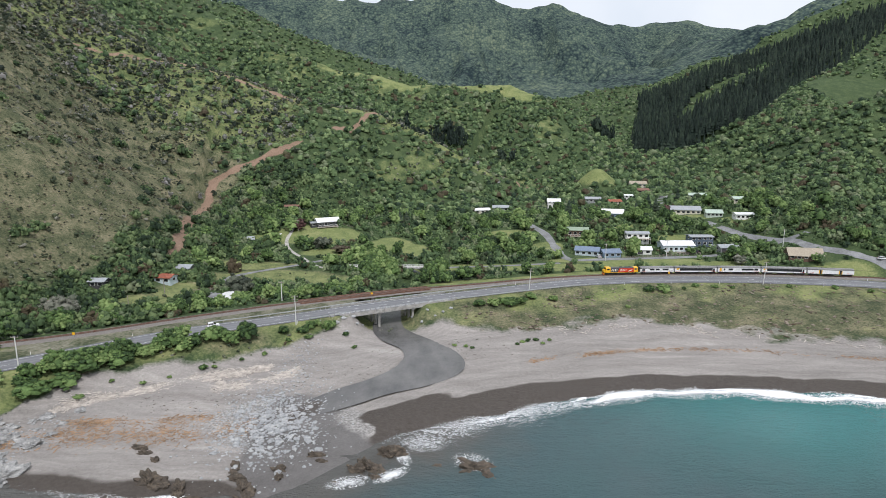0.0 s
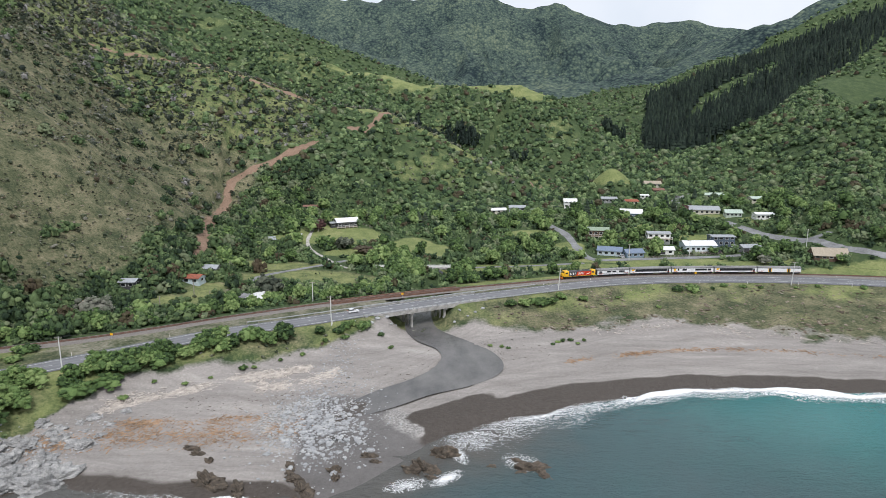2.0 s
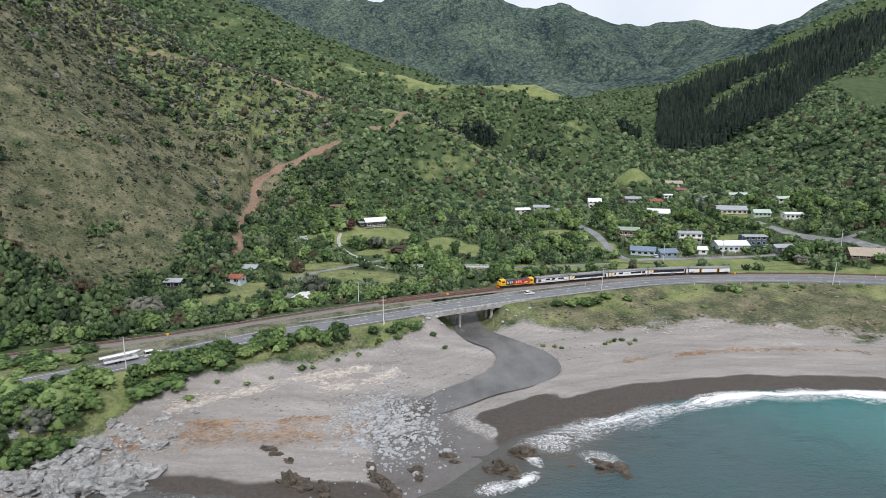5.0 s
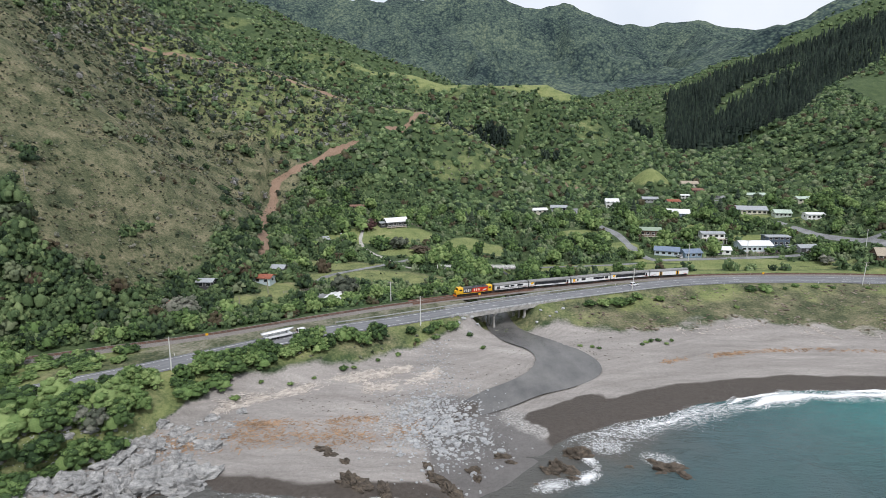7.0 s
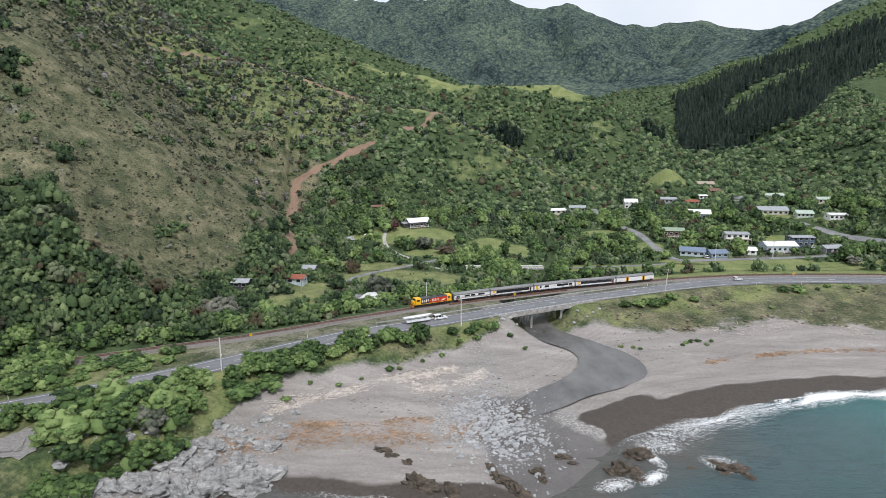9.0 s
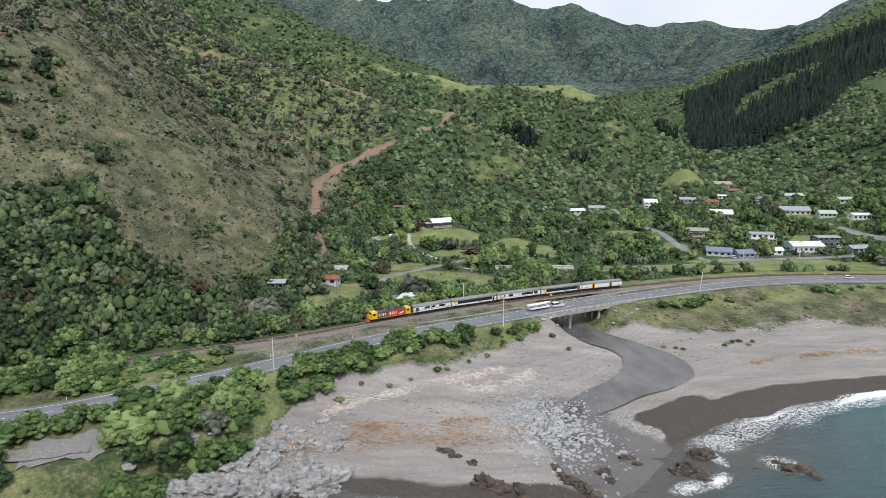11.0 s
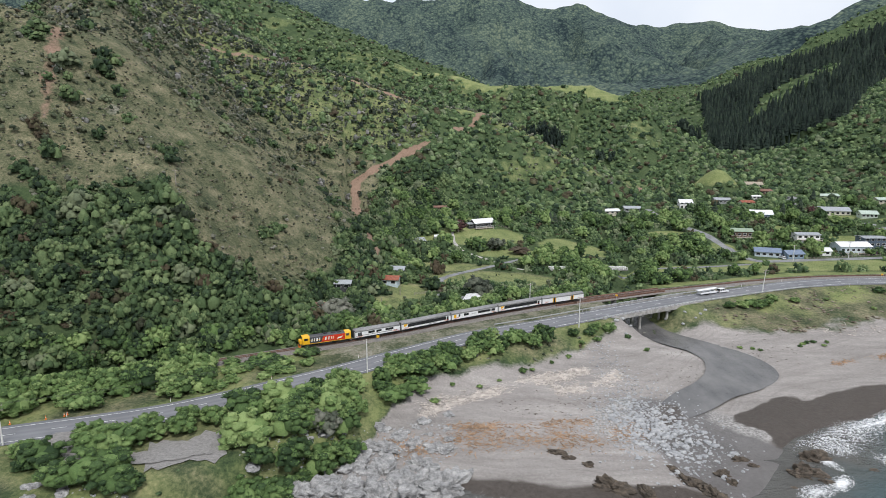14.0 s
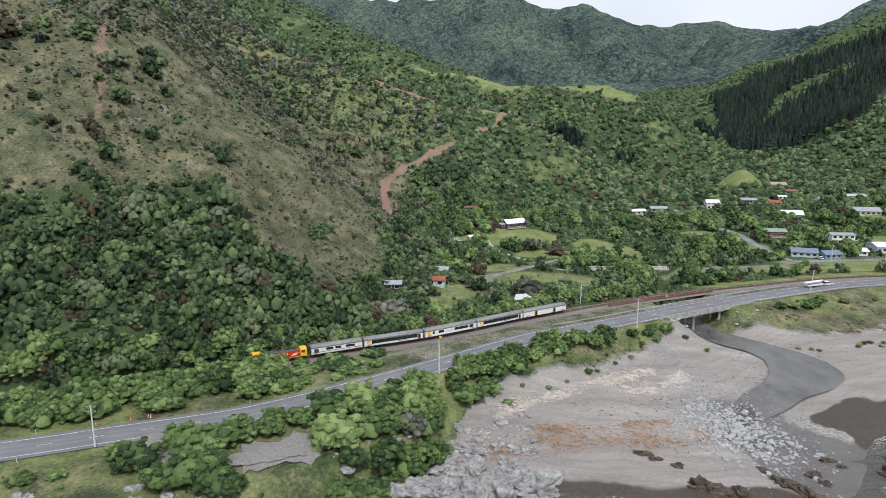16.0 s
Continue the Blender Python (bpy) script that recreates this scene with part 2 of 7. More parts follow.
def foliage_material(name, dark, mid, light, per_object, oddness=1.0):
    """Leaves: each tree, each clump and each leaf has its own green."""
    n = Nodes(name, 0.7, 0, 0.18)
    dark, mid, light = (tuple(c * k for c, k in zip(v, (1.05, 1.0, 1.16))) for v in (dark, mid, light))
    if per_object:
        tint = n.node("ShaderNodeObjectInfo").outputs["Random"]
    else:
        tint = n.attr("tint")
    island = n.where.outputs["Random Per Island"] if n.position() else None
    grain = n.noise(2.6, 5, 0.65)
    f = n.math("ADD", n.math("MULTIPLY", island, 0.42), n.math("MULTIPLY", grain, 0.5))
    f = n.math("ADD", f, n.math("MULTIPLY", n.math("SUBTRACT", tint, 0.5), 0.5))
    green = n.ramp(f, (0.18, dark), (0.5, mid), (0.86, light))
    rusty = n.mix(0.5, green, (0.12, 0.075, 0.05))
    grey = n.mix(0.4, green, (0.17, 0.17, 0.135))
    odd = n.ramp(tint, (0.0, 1), (0.045, 1), (0.05, 0), (1, 0))
    odd2 = n.ramp(tint, (0.0, 0), (0.93, 0), (0.935, 1), (1, 1))
    if oddness:
        green = n.mix(odd, green, rusty)
        green = n.mix(odd2, green, grey)
    n.colour(green)
    n.bump(n.noise(4.5, 6, 0.7), 0.9, 0.35)
    return n.mat


leaf_tree = foliage_material("broadleaf_foliage", (0.028, 0.056, 0.02), (0.108, 0.186, 0.052), (0.25, 0.345, 0.115), True, 0.0)
leaf_olive = foliage_material("grey_green_foliage", (0.036, 0.048, 0.03), (0.11, 0.13, 0.082), (0.24, 0.25, 0.18), True)
leaf_conifer = foliage_material("conifer_foliage", (0.012, 0.024, 0.014), (0.032, 0.054, 0.03), (0.07, 0.095, 0.05), True, 0.0)
leaf_copper = foliage_material("copper_foliage", (0.03, 0.014, 0.012), (0.075, 0.04, 0.034), (0.14, 0.085, 0.065), True, 0.0)
leaf_bush = foliage_material("bush_foliage", (0.02, 0.04, 0.019), (0.084, 0.142, 0.052), (0.215, 0.295, 0.118), False)
leaf_gully = foliage_material("gully_foliage", (0.016, 0.032, 0.015), (0.066, 0.112, 0.04), (0.175, 0.24, 0.092), False)
leaf_scrub = foliage_material("scrub_foliage", (0.036, 0.052, 0.026), (0.10, 0.122, 0.062), (0.25, 0.255, 0.185), False)
leaf_dry = foliage_material("dry_scrub_foliage", (0.09, 0.08, 0.05), (0.20, 0.175, 0.115), (0.33, 0.29, 0.21), False)
leaf_flower = foliage_material("flowering_scrub_foliage", (0.018, 0.028, 0.018), (0.055, 0.075, 0.04), (0.30, 0.30, 0.255), False, 0.0)
leaf_heath = foliage_material("dark_heath_foliage", (0.018, 0.024, 0.015), (0.052, 0.062, 0.034), (0.13, 0.13, 0.085), False, 0.0)
leaf_pine = foliage_material("pine_foliage", (0.008, 0.016, 0.011), (0.02, 0.036, 0.023), (0.04, 0.062, 0.036), False, 0.0)


def ground_material():
    n = Nodes("ground_surface", 0.9, 0, 0.2)
    a = n.split(n.attr("cover", "Color"))       # sand, stone, dirt
    b = n.split(n.attr("growth", "Color"))      # lush grass, dry grass, wet
    big, mid, fine = n.noise(0.018, 5), n.noise(0.12, 5, 0.6), n.noise(1.1, 6, 0.7)
    tiny = n.noise(7.0, 4, 0.7)
    bush = n.ramp(n.math("ADD", n.math("MULTIPLY", mid, 0.5), n.math("MULTIPLY", fine, 0.5)), (0.34, (0.026, 0.045, 0.021)), (0.5, (0.056, 0.086, 0.036)), (0.66, (0.10, 0.13, 0.058)))
    lush = n.ramp(n.math("ADD", n.math("MULTIPLY", mid, 0.4), n.math("ADD", n.math("MULTIPLY", fine, 0.4), n.math("MULTIPLY", tiny, 0.2))), (0.34, (0.07, 0.10, 0.04)), (0.5, (0.175, 0.21, 0.08)), (0.66, (0.31, 0.295, 0.145)))
    dry = n.ramp(n.math("ADD", n.math("MULTIPLY", mid, 0.4), n.math("ADD", n.math("MULTIPLY", fine, 0.4), n.math("MULTIPLY", tiny, 0.2))), (0.40, (0.036, 0.05, 0.027)), (0.465, (0.078, 0.09, 0.047)), (0.525, (0.142, 0.14, 0.082)), (0.585, (0.215, 0.195, 0.122)), (0.65, (0.32, 0.285, 0.2)))
    streak = n.noise(0.10, 6, 0.65, stretch=(0.35, 1.6, 1.0))
    sand = n.ramp(n.math("ADD", n.math("ADD", n.math("MULTIPLY", big, 0.2), n.math("MULTIPLY", streak, 0.42)), n.math("ADD", n.math("MULTIPLY", fine, 0.3), n.math("MULTIPLY", tiny, 0.22))), (0.37, (0.135, 0.125, 0.116)), (0.49, (0.24, 0.223, 0.208)), (0.61, (0.33, 0.306, 0.286)), (0.73, (0.46, 0.432, 0.405)))
    lines = n.noise(0.42, 5, 0.6, at=n.attr("strand", "Vector"))
    grit = n.noise(2.8, 3, 0.8)
    sand = n.mix(n.ramp(lines, (0.48, 0), (0.62, 0.26)), sand, (0.155, 0.143, 0.133))
    sand = n.mix(n.ramp(lines, (0.33, 0.2), (0.43, 0)), sand, (0.40, 0.375, 0.35))
    sand = n.mix(n.ramp(grit, (0.62, 0), (0.70, 0.7)), sand, (0.44, 0.43, 0.41))
    sand = n.mix(n.ramp(grit, (0.30, 0.7), (0.38, 0)), sand, (0.10, 0.092, 0.085))
    wet_sand = n.ramp(fine, (0.3, (0.055, 0.046, 0.04)), (0.7, (0.105, 0.09, 0.078)))
    stone = n.ramp(n.math("ADD", n.math("MULTIPLY", n.cells(1.6), 0.6), n.math("MULTIPLY", tiny, 0.6)), (0.3, (0.12, 0.115, 0.11)), (0.55, (0.26, 0.25, 0.24)), (0.8, (0.42, 0.41, 0.39)))
    dirt = n.ramp(n.math("ADD", n.math("MULTIPLY", mid, 0.4), n.math("MULTIPLY", fine, 0.6)), (0.3, (0.15, 0.098, 0.068)), (0.55, (0.27, 0.185, 0.135)), (0.75, (0.36, 0.27, 0.205)))

    def edge(mask, soft=0.22):
        v = n.math("ADD", mask, n.math("MULTIPLY", n.math("SUBTRACT", n.math("ADD", n.math("MULTIPLY", mid, 0.6), n.math("MULTIPLY", fine, 0.4)), 0.5), 1.1))
        return n.ramp(v, (0.5 - soft, 0), (0.5 + soft, 1))

    c = n.mix(edge(b[1]), bush, dry)
    c = n.mix(edge(b[0]), c, lush)
    c = n.mix(edge(a[0], 0.15), c, sand)
    c = n.mix(n.math("MULTIPLY", edge(a[1]), 0.85), c, stone)
    c = n.mix(edge(a[2], 0.15), c, dirt)
    silt = n.ramp(n.math("ADD", n.math("MULTIPLY", mid, 0.5), n.math("MULTIPLY", fine, 0.5)), (0.36, (0.105, 0.099, 0.096)), (0.64, (0.17, 0.162, 0.157)))
    fan = edge(n.split(n.attr("strand", "Color"))[2], 0.28)
    c = n.mix(n.math("MULTIPLY", fan, 0.9), c, silt)
    wet = edge(b[2], 0.15)
    c = n.mix(wet, c, wet_sand)
    n.colour(c)
    n.rough(n.math("SUBTRACT", 0.93, n.math("MULTIPLY", n.math("MAXIMUM", wet, fan), 0.4)))
    n.bump(n.math("ADD", n.math("MULTIPLY", fine, 0.7), n.math("MULTIPLY", tiny, 0.3)), 0.9, 0.6)
    return n.mat


def hazed_bush_material():
    """Unbroken bush on the distant slopes, crown beside crown, with the air's haze painted into its colour."""
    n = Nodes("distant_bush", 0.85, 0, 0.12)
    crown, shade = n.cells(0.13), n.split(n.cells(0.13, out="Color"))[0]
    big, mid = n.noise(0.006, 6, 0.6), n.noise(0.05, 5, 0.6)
    # first term paints shade between crowns: darker away from each cell's centre
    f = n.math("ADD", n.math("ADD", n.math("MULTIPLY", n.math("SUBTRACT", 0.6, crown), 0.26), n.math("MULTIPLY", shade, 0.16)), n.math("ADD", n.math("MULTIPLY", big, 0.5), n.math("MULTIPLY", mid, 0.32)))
    # the blue in these greens is painted haze, not leaf colour
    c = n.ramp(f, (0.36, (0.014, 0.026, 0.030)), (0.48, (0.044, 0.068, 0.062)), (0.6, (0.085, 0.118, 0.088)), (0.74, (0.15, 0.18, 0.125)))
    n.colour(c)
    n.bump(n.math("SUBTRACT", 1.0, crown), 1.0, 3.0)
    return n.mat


def water_material(name, deep, shallow, rough, wave, patch_scale=0.02):
    n = Nodes(name, rough, 0, 0.5)
    n.bsdf.inputs["IOR"].default_value = 1.33
    near = n.attr("near")
    patch = n.noise(patch_scale, 6, 0.65, stretch=(1.0, 0.55, 1.0))
    f = n.math("ADD", near, n.math("MULTIPLY", n.math("SUBTRACT", patch, 0.5), 0.5 if patch_scale < 0.1 else 2.2))
    c = n.mix(n.ramp(f, (0.05, 0), (0.95, 1)), deep, shallow)
    n.colour(n.mix(n.ramp(n.math("ADD", n.attr("shoal"), n.math("MULTIPLY", n.math("SUBTRACT", n.noise(0.12, 5), 0.5), 0.5)), (0.15, 0), (0.85, 1)), c, (0.115, 0.115, 0.108)))
    h = n.math("ADD", n.math("MULTIPLY", n.noise(0.45, 6, 0.65, stretch=(0.55, 1.3, 1)), 0.7), n.math("MULTIPLY", n.noise(1.9, 4, 0.6, stretch=(0.7, 1.3, 1)), 0.35))
    n.bump(h, wave, 1.9)
    return n.mat


def asphalt_material():
    n = Nodes("asphalt", 0.85, 0, 0.25)
    big, fine = n.noise(0.15, 4), n.noise(14, 3, 0.7)
    f = n.math("ADD", n.math("MULTIPLY", big, 0.6), n.math("MULTIPLY", fine, 0.4))
    c = n.ramp(f, (0.32, (0.118, 0.123, 0.132)), (0.55, (0.162, 0.167, 0.178)), (0.75, (0.2, 0.204, 0.215)))
    track = n.attr("worn")
    n.colour(n.mix(n.math("MULTIPLY", track, 0.4), c, (0.26, 0.26, 0.265)))
    n.bump(fine, 0.3, 0.02)
    return n.mat


def rock_material(name, dark, mid, light, scale=0.5):
    n = Nodes(name, 0.85, 0, 0.25)
    a, b = n.noise(scale, 6, 0.65, stretch=(1, 1.4, 2.2)), n.noise(scale * 7, 5, 0.7)
    f = n.math("ADD", n.math("MULTIPLY", a, 0.6), n.math("MULTIPLY", b, 0.4))
    n.colour(n.ramp(f, (0.34, dark), (0.5, mid), (0.66, light)))
    n.bump(f, 1.0, 0.5)
    return n.mat


mat_ground = ground_material()
mat_far_hazed = hazed_bush_material()
mat_sea = water_material("sea_water", (0.07, 0.118, 0.128), (0.05, 0.2, 0.2), 0.1, 1.0)
mat_stream = water_material("stream_water", (0.075, 0.074, 0.075), (0.18, 0.174, 0.166), 0.14, 0.16, 0.1)
mat_asphalt = asphalt_material()
mat_paint = plain("road_paint", (0.72, 0.72, 0.7), 0.6, wear=0.3, scale=0.8)
mat_crag = rock_material("grey_crag", (0.10, 0.10, 0.10), (0.28, 0.28, 0.275), (0.50, 0.49, 0.47), 0.55)
mat_dark_rock = rock_material("dark_wet_rock", (0.035, 0.03, 0.025), (0.09, 0.075, 0.06), (0.19, 0.15, 0.11), 0.7)
mat_boulder = rock_material("river_boulder", (0.2, 0.205, 0.21), (0.35, 0.36, 0.365), (0.53, 0.53, 0.52), 0.4)
mat_ballast = rock_material("ballast", (0.12, 0.11, 0.1), (0.22, 0.2, 0.185), (0.33, 0.31, 0.29), 3.0)
mat_rail = plain("rusty_rail", (0.16, 0.085, 0.06), 0.6, 0.3)
mat_sleeper = plain("weathered_sleeper", (0.17, 0.115, 0.09), 0.9)
mat_concrete = plain("weathered_concrete", (0.36, 0.35, 0.33), 0.9, wear=0.35, scale=0.6)
mat_white = plain("white_paint", (0.78, 0.78, 0.76), 0.45, wear=0.08)
mat_galv = plain("galvanised_steel", (0.5, 0.51, 0.52), 0.5, 0.4)
mat_bark = plain("bark", (0.11, 0.085, 0.065), 0.95, wear=0.5)
mat_dark = plain("black_underframe", (0.025, 0.025, 0.027), 0.7)
mat_glass = plain("dark_window", (0.02, 0.022, 0.025), 0.12, spec=0.6, wear=0.05)
mat_wood = plain("driftwood", (0.42, 0.37, 0.31), 0.9, wear=0.4, scale=0.7)


# ---- mesh helpers ----
def mesh_object(name, verts, faces, mats=(), smooth_faces=False, parent=None, face_mats=None):
    me = bpy.data.meshes.new(name)
    verts = np.asarray(verts, np.float32)
    if isinstance(faces, np.ndarray):
        k = faces.shape[1]
        me.vertices.add(len(verts))
        me.vertices.foreach_set("co", verts.ravel())
        me.loops.add(faces.size)
        me.loops.foreach_set("vertex_index", faces.astype(np.int32).ravel())
        me.polygons.add(len(faces))
        me.polygons.foreach_set("loop_start", np.arange(0, faces.size, k, dtype=np.int32))
        me.polygons.foreach_set("loop_total", np.full(len(faces), k, np.int32))
    else:
        me.from_pydata([tuple(map(float, v)) for v in verts], [], faces)
    for m in mats:
        me.materials.append(m)
    if face_mats is not None:
        me.polygons.foreach_set("material_index", np.asarray(face_mats, np.int32))
    me.update(calc_edges=True)
    me.validate()
    me.polygons.foreach_set("use_smooth", np.full(len(me.polygons), bool(smooth_faces)))
    ob = new(name, me)
    ob.parent = parent
    return ob


def point_colours(ob, name, rgb):
    layer = ob.data.attributes.new(name, "FLOAT_COLOR", "POINT")
    rgba = np.ones((len(rgb), 4), np.float32)
    rgba[:, :3] = rgb
    layer.data.foreach_set("color", rgba.ravel())


def point_values(ob, name, values):
    layer = ob.data.attributes.new(name, "FLOAT", "POINT")
    layer.data.foreach_set("value", np.asarray(values, np.float32))


def waves(x, y, size, seed=0.0):
    """Cheap smooth noise in plan, about -1 to 1."""
    x, y = np.asarray(x) / size, np.asarray(y) / size
    v = np.sin(x * 1.7 + 1.3 * np.sin(y * 1.1 + seed) + seed) + np.sin(y * 1.9 + 1.5 * np.sin(x * 0.9 - seed) + 2 * seed)
    v = v + 0.6 * np.sin(x * 3.7 + y * 2.9 + 1.7 * np.sin(y * 2.3 - x * 1.3 + seed)) + 0.6 * np.sin(y * 4.3 - x * 3.1 + seed * 3)
    return v / 2.6


# ---- where things grow ----
SCARS = [
    ([(-130, 285), (-134, 305), (-143, 340), (-152, 378), (-154, 397), (-157, 419), (-148, 430), (-139, 440), (-119, 459), (-108, 470)], 1.9),
    ([(-86, 500), (-79, 511), (-70, 530), (-63, 552), (-56, 562)], 1.8),
    ([(-292, 486), (-259, 503), (-231, 519), (-205, 529), (-183, 534), (-152, 533), (-125, 531)], 1.3),
    ([(-178, 537), (-160, 536), (-142, 534), (-128, 532)], 2.6),
    ([(10, 556), (40, 556), (66, 548), (73, 535), (72, 516)], 1.0),
]
LAWNS = [(-74, 362, 26, 16), (-85, 390, 8, 6), (-30, 345, 12, 16), (-16, 335, 9, 14), (-60, 330, 18, 8), (10, 296, 26, 7), (55, 297, 40, 8), (120, 300, 45, 9), (60, 342, 9, 8), (95, 312, 40, 6),
         (160, 385, 12, 7), (182, 372, 12, 6), (112, 372, 8, 5), (-100, 352, 14, 8), (125, 495, 17, 15), (135, 350, 14, 6), (40, 372, 12, 8)]
FIELDS = [(-80, 278, 28, 13), (-112, 250, 9, 13), (-56, 272, 14, 9), (-118, 232, 12, 10), (-100, 300, 26, 9)]


def ellipse(x, y, spots):
    m = np.zeros(np.shape(x))
    for cx, cy, rx, ry in spots:
        m = np.maximum(m, smooth(1.35, 0.75, np.hypot((x - cx) / rx, (y - cy) / ry)))
    return m


def scar_mask(x, y):
    m = np.zeros(np.shape(x))
    for line, half in SCARS:
        d, _ = near_line(x, y, line)
        m = np.maximum(m, smooth(half + 2.0, half - 0.6, d + 1.2 * waves(x, y, 9, 2)))
    return m


def zones(x, y):
    """Weights in plan: bush, lush grass, dry grass, and the beach's sand and its wet edge."""
    x, y = np.asarray(x, float), np.asarray(y, float)
    s, r, t = shore_y(x), road_y(x), track_y(x)
    z = ground_z(x, y)
    inland = y > t + 4
    n = y - s
    wob = waves(x, y, 30, 1.0)
    crest, _ = near_line(x, y, [c[:2] for c in CRESTS[0][1]])
    spur_line = np.interp(y, [c[1] for c in CRESTS[0][1]], [c[0] for c in CRESTS[0][1]])
    # dry grass on the seaward spur, its foot towards the valley left to bush
    face = smooth(-7, 2, x - spur_line + 2 * wob) * smooth(-139, -151, x + 5 * wob) * smooth(200, 212, y) * smooth(470, 420, y) * smooth(13, 22, z)
    upper = smooth(400, 460, y) * smooth(640, 560, y) * smooth(-95, -130, x) * smooth(50, 70, z + 6 * wob) * 0.75
    west_top = smooth(54, 62, z + 5 * wob) * smooth(6, -4, x - spur_line) * smooth(470, 400, y)
    crest_d, _ = near_line(x, y, [c[:2] for c in CRESTS[4][1]])
    spur_top = smooth(24, 8, crest_d + 8 * wob) * smooth(80, 0, x) * (y < 640)
    grass_d, _ = near_line(x, y, [c[:2] for c in CRESTS[5][1]])
    grass_crest = smooth(26, 10, grass_d + 10 * wob) * (y > 690) * smooth(-200, -120, x)
    patch = smooth(0.2, 0.55, waves(x, y, 36, 3)) * smooth(440, 480, y) * smooth(150, 110, x) * smooth(980, 900, y) * 0.6
    lawn, field = ellipse(x, y, LAWNS), ellipse(x, y, FIELDS)
    strip = inland * smooth(18, 9, y - t + 3 * wob) * smooth(-20, 5, x) * smooth(215, 190, x)
    lush = np.clip(np.maximum.reduce([lawn, field * 0.62, strip * 0.9, upper * 0.7, spur_top * 0.9, grass_crest * 0.9, west_top * 0.2, patch * 0.75]), 0, 1) * inland
    dry = np.clip(np.maximum.reduce([face, field, upper * 0.55, west_top * 0.8, spur_top * 0.4]), 0, 1) * inland
    # seaward of the line
    east = smooth(-20, 30, x)
    front = np.interp(x, [-300, -210, -150, -135, -125, -116, -112, -101, -77, -53, -44, -30, -10, 4, 14, 23, 48, 73, 112, 160, 420], [40, 92, 101, 107, 120, 140, 156, 170, 181, 191, 202, 217, 219, 226, 222, 214, 217, 223, 215, 201, 95])
    verge = smooth(-6 - 5 * east, 6 + 5 * east, y - front + (3.0 + 3 * east) * wob + (2.5 + 2 * east) * waves(x, y, 7, 5)) * (1 - inland)
    sand = np.clip((1 - verge) * (1 - inland), 0, 1)
    yard = (y > r + 4) * smooth(5.5, 3.0, y - t) * smooth(-145, -128, x)
    dry = np.where(inland, dry, verge * (0.62 + 0.42 * east + 0.3 * waves(x, y, 9, 6)))
    lush = np.where(inland, lush, verge * (0.56 - 0.1 * east + 0.32 * waves(x, y, 11, 2) - 0.35 * east * smooth(14, 30, r - y)))
    dry, lush = np.maximum(dry * (1 - yard), yard * 0.8 + 0.3 * yard * waves(x, y, 8, 3)), lush * (1 - yard)
    wet = sand * smooth(np.where(x > -18, 12.5, 8.0) + 4 * np.exp(-((x - 8) / 22) ** 2), np.where(x > -18, 8.5, 3.5) + 4 * np.exp(-((x - 8) / 22) ** 2), n + 1.6 * waves(x, y, 24, 3) + 0.8 * waves(x, y, 5, 1))
    mud = smooth(1.15, 0.8, np.hypot((x + 9) / 13, (y - 154 - 0.45 * (x + 9)) / 7.5) + 0.22 * waves(x, y, 6, 4) + 0.15 * waves(x, y, 13, 2)) * (n > 0)
    bed, wide = near_line(x, y, [(*p, w) for p, w in zip(STREAM, STREAM_HALF)])
    wet = np.maximum(wet, sand * mud * smooth(1, 5, bed - wide))
    fan, wide = near_line(x, y, FAN)
    wet = wet * smooth(-4, 3, fan - wide)
    return dict(z=z, inland=inland, lush=lush, dry=dry, sand=sand, wet=wet, yard=yard, patch=patch, lawn=lawn, field=field, face=face, upper=upper, west_top=west_top, verge=verge, n=n, strip=strip, spur_top=spur_top, grass_crest=grass_crest, wob=wob, t=t, r=r)


def graded(a, b, lo, hi, step, growth):
    """Grid lines, even between lo and hi, growing wider beyond."""
    mid = list(np.arange(lo, hi + 0.01, step))
    left, right, d = [], [], step
    while (left[-1] if left else lo) > a:
        d *= growth
        left.append((left[-1] if left else lo) - d)
    d = step
    while (right[-1] if right else hi) < b:
        d *= growth
        right.append((right[-1] if right else hi) + d)
    return np.array(left[::-1] + mid + right)


def far_z(x, y):
    """Height of the distant ranges with their gullies."""
    z = ground_z(x, y) + smooth(700, 1500, y) * (waves(x, y, 95, 6) * 16 + waves(x, y, 40, 7) * 7)
    gully = np.abs(waves(x + 0.3 * y, y, 170, 8))
    return z - smooth(1250, 1700, y) * smooth(2300, 2050, y) * (120 * (0.5 - np.minimum(gully, 0.5)) + 60 * (0.4 - np.minimum(np.abs(waves(x - 0.2 * y, y, 70, 3)), 0.4)))


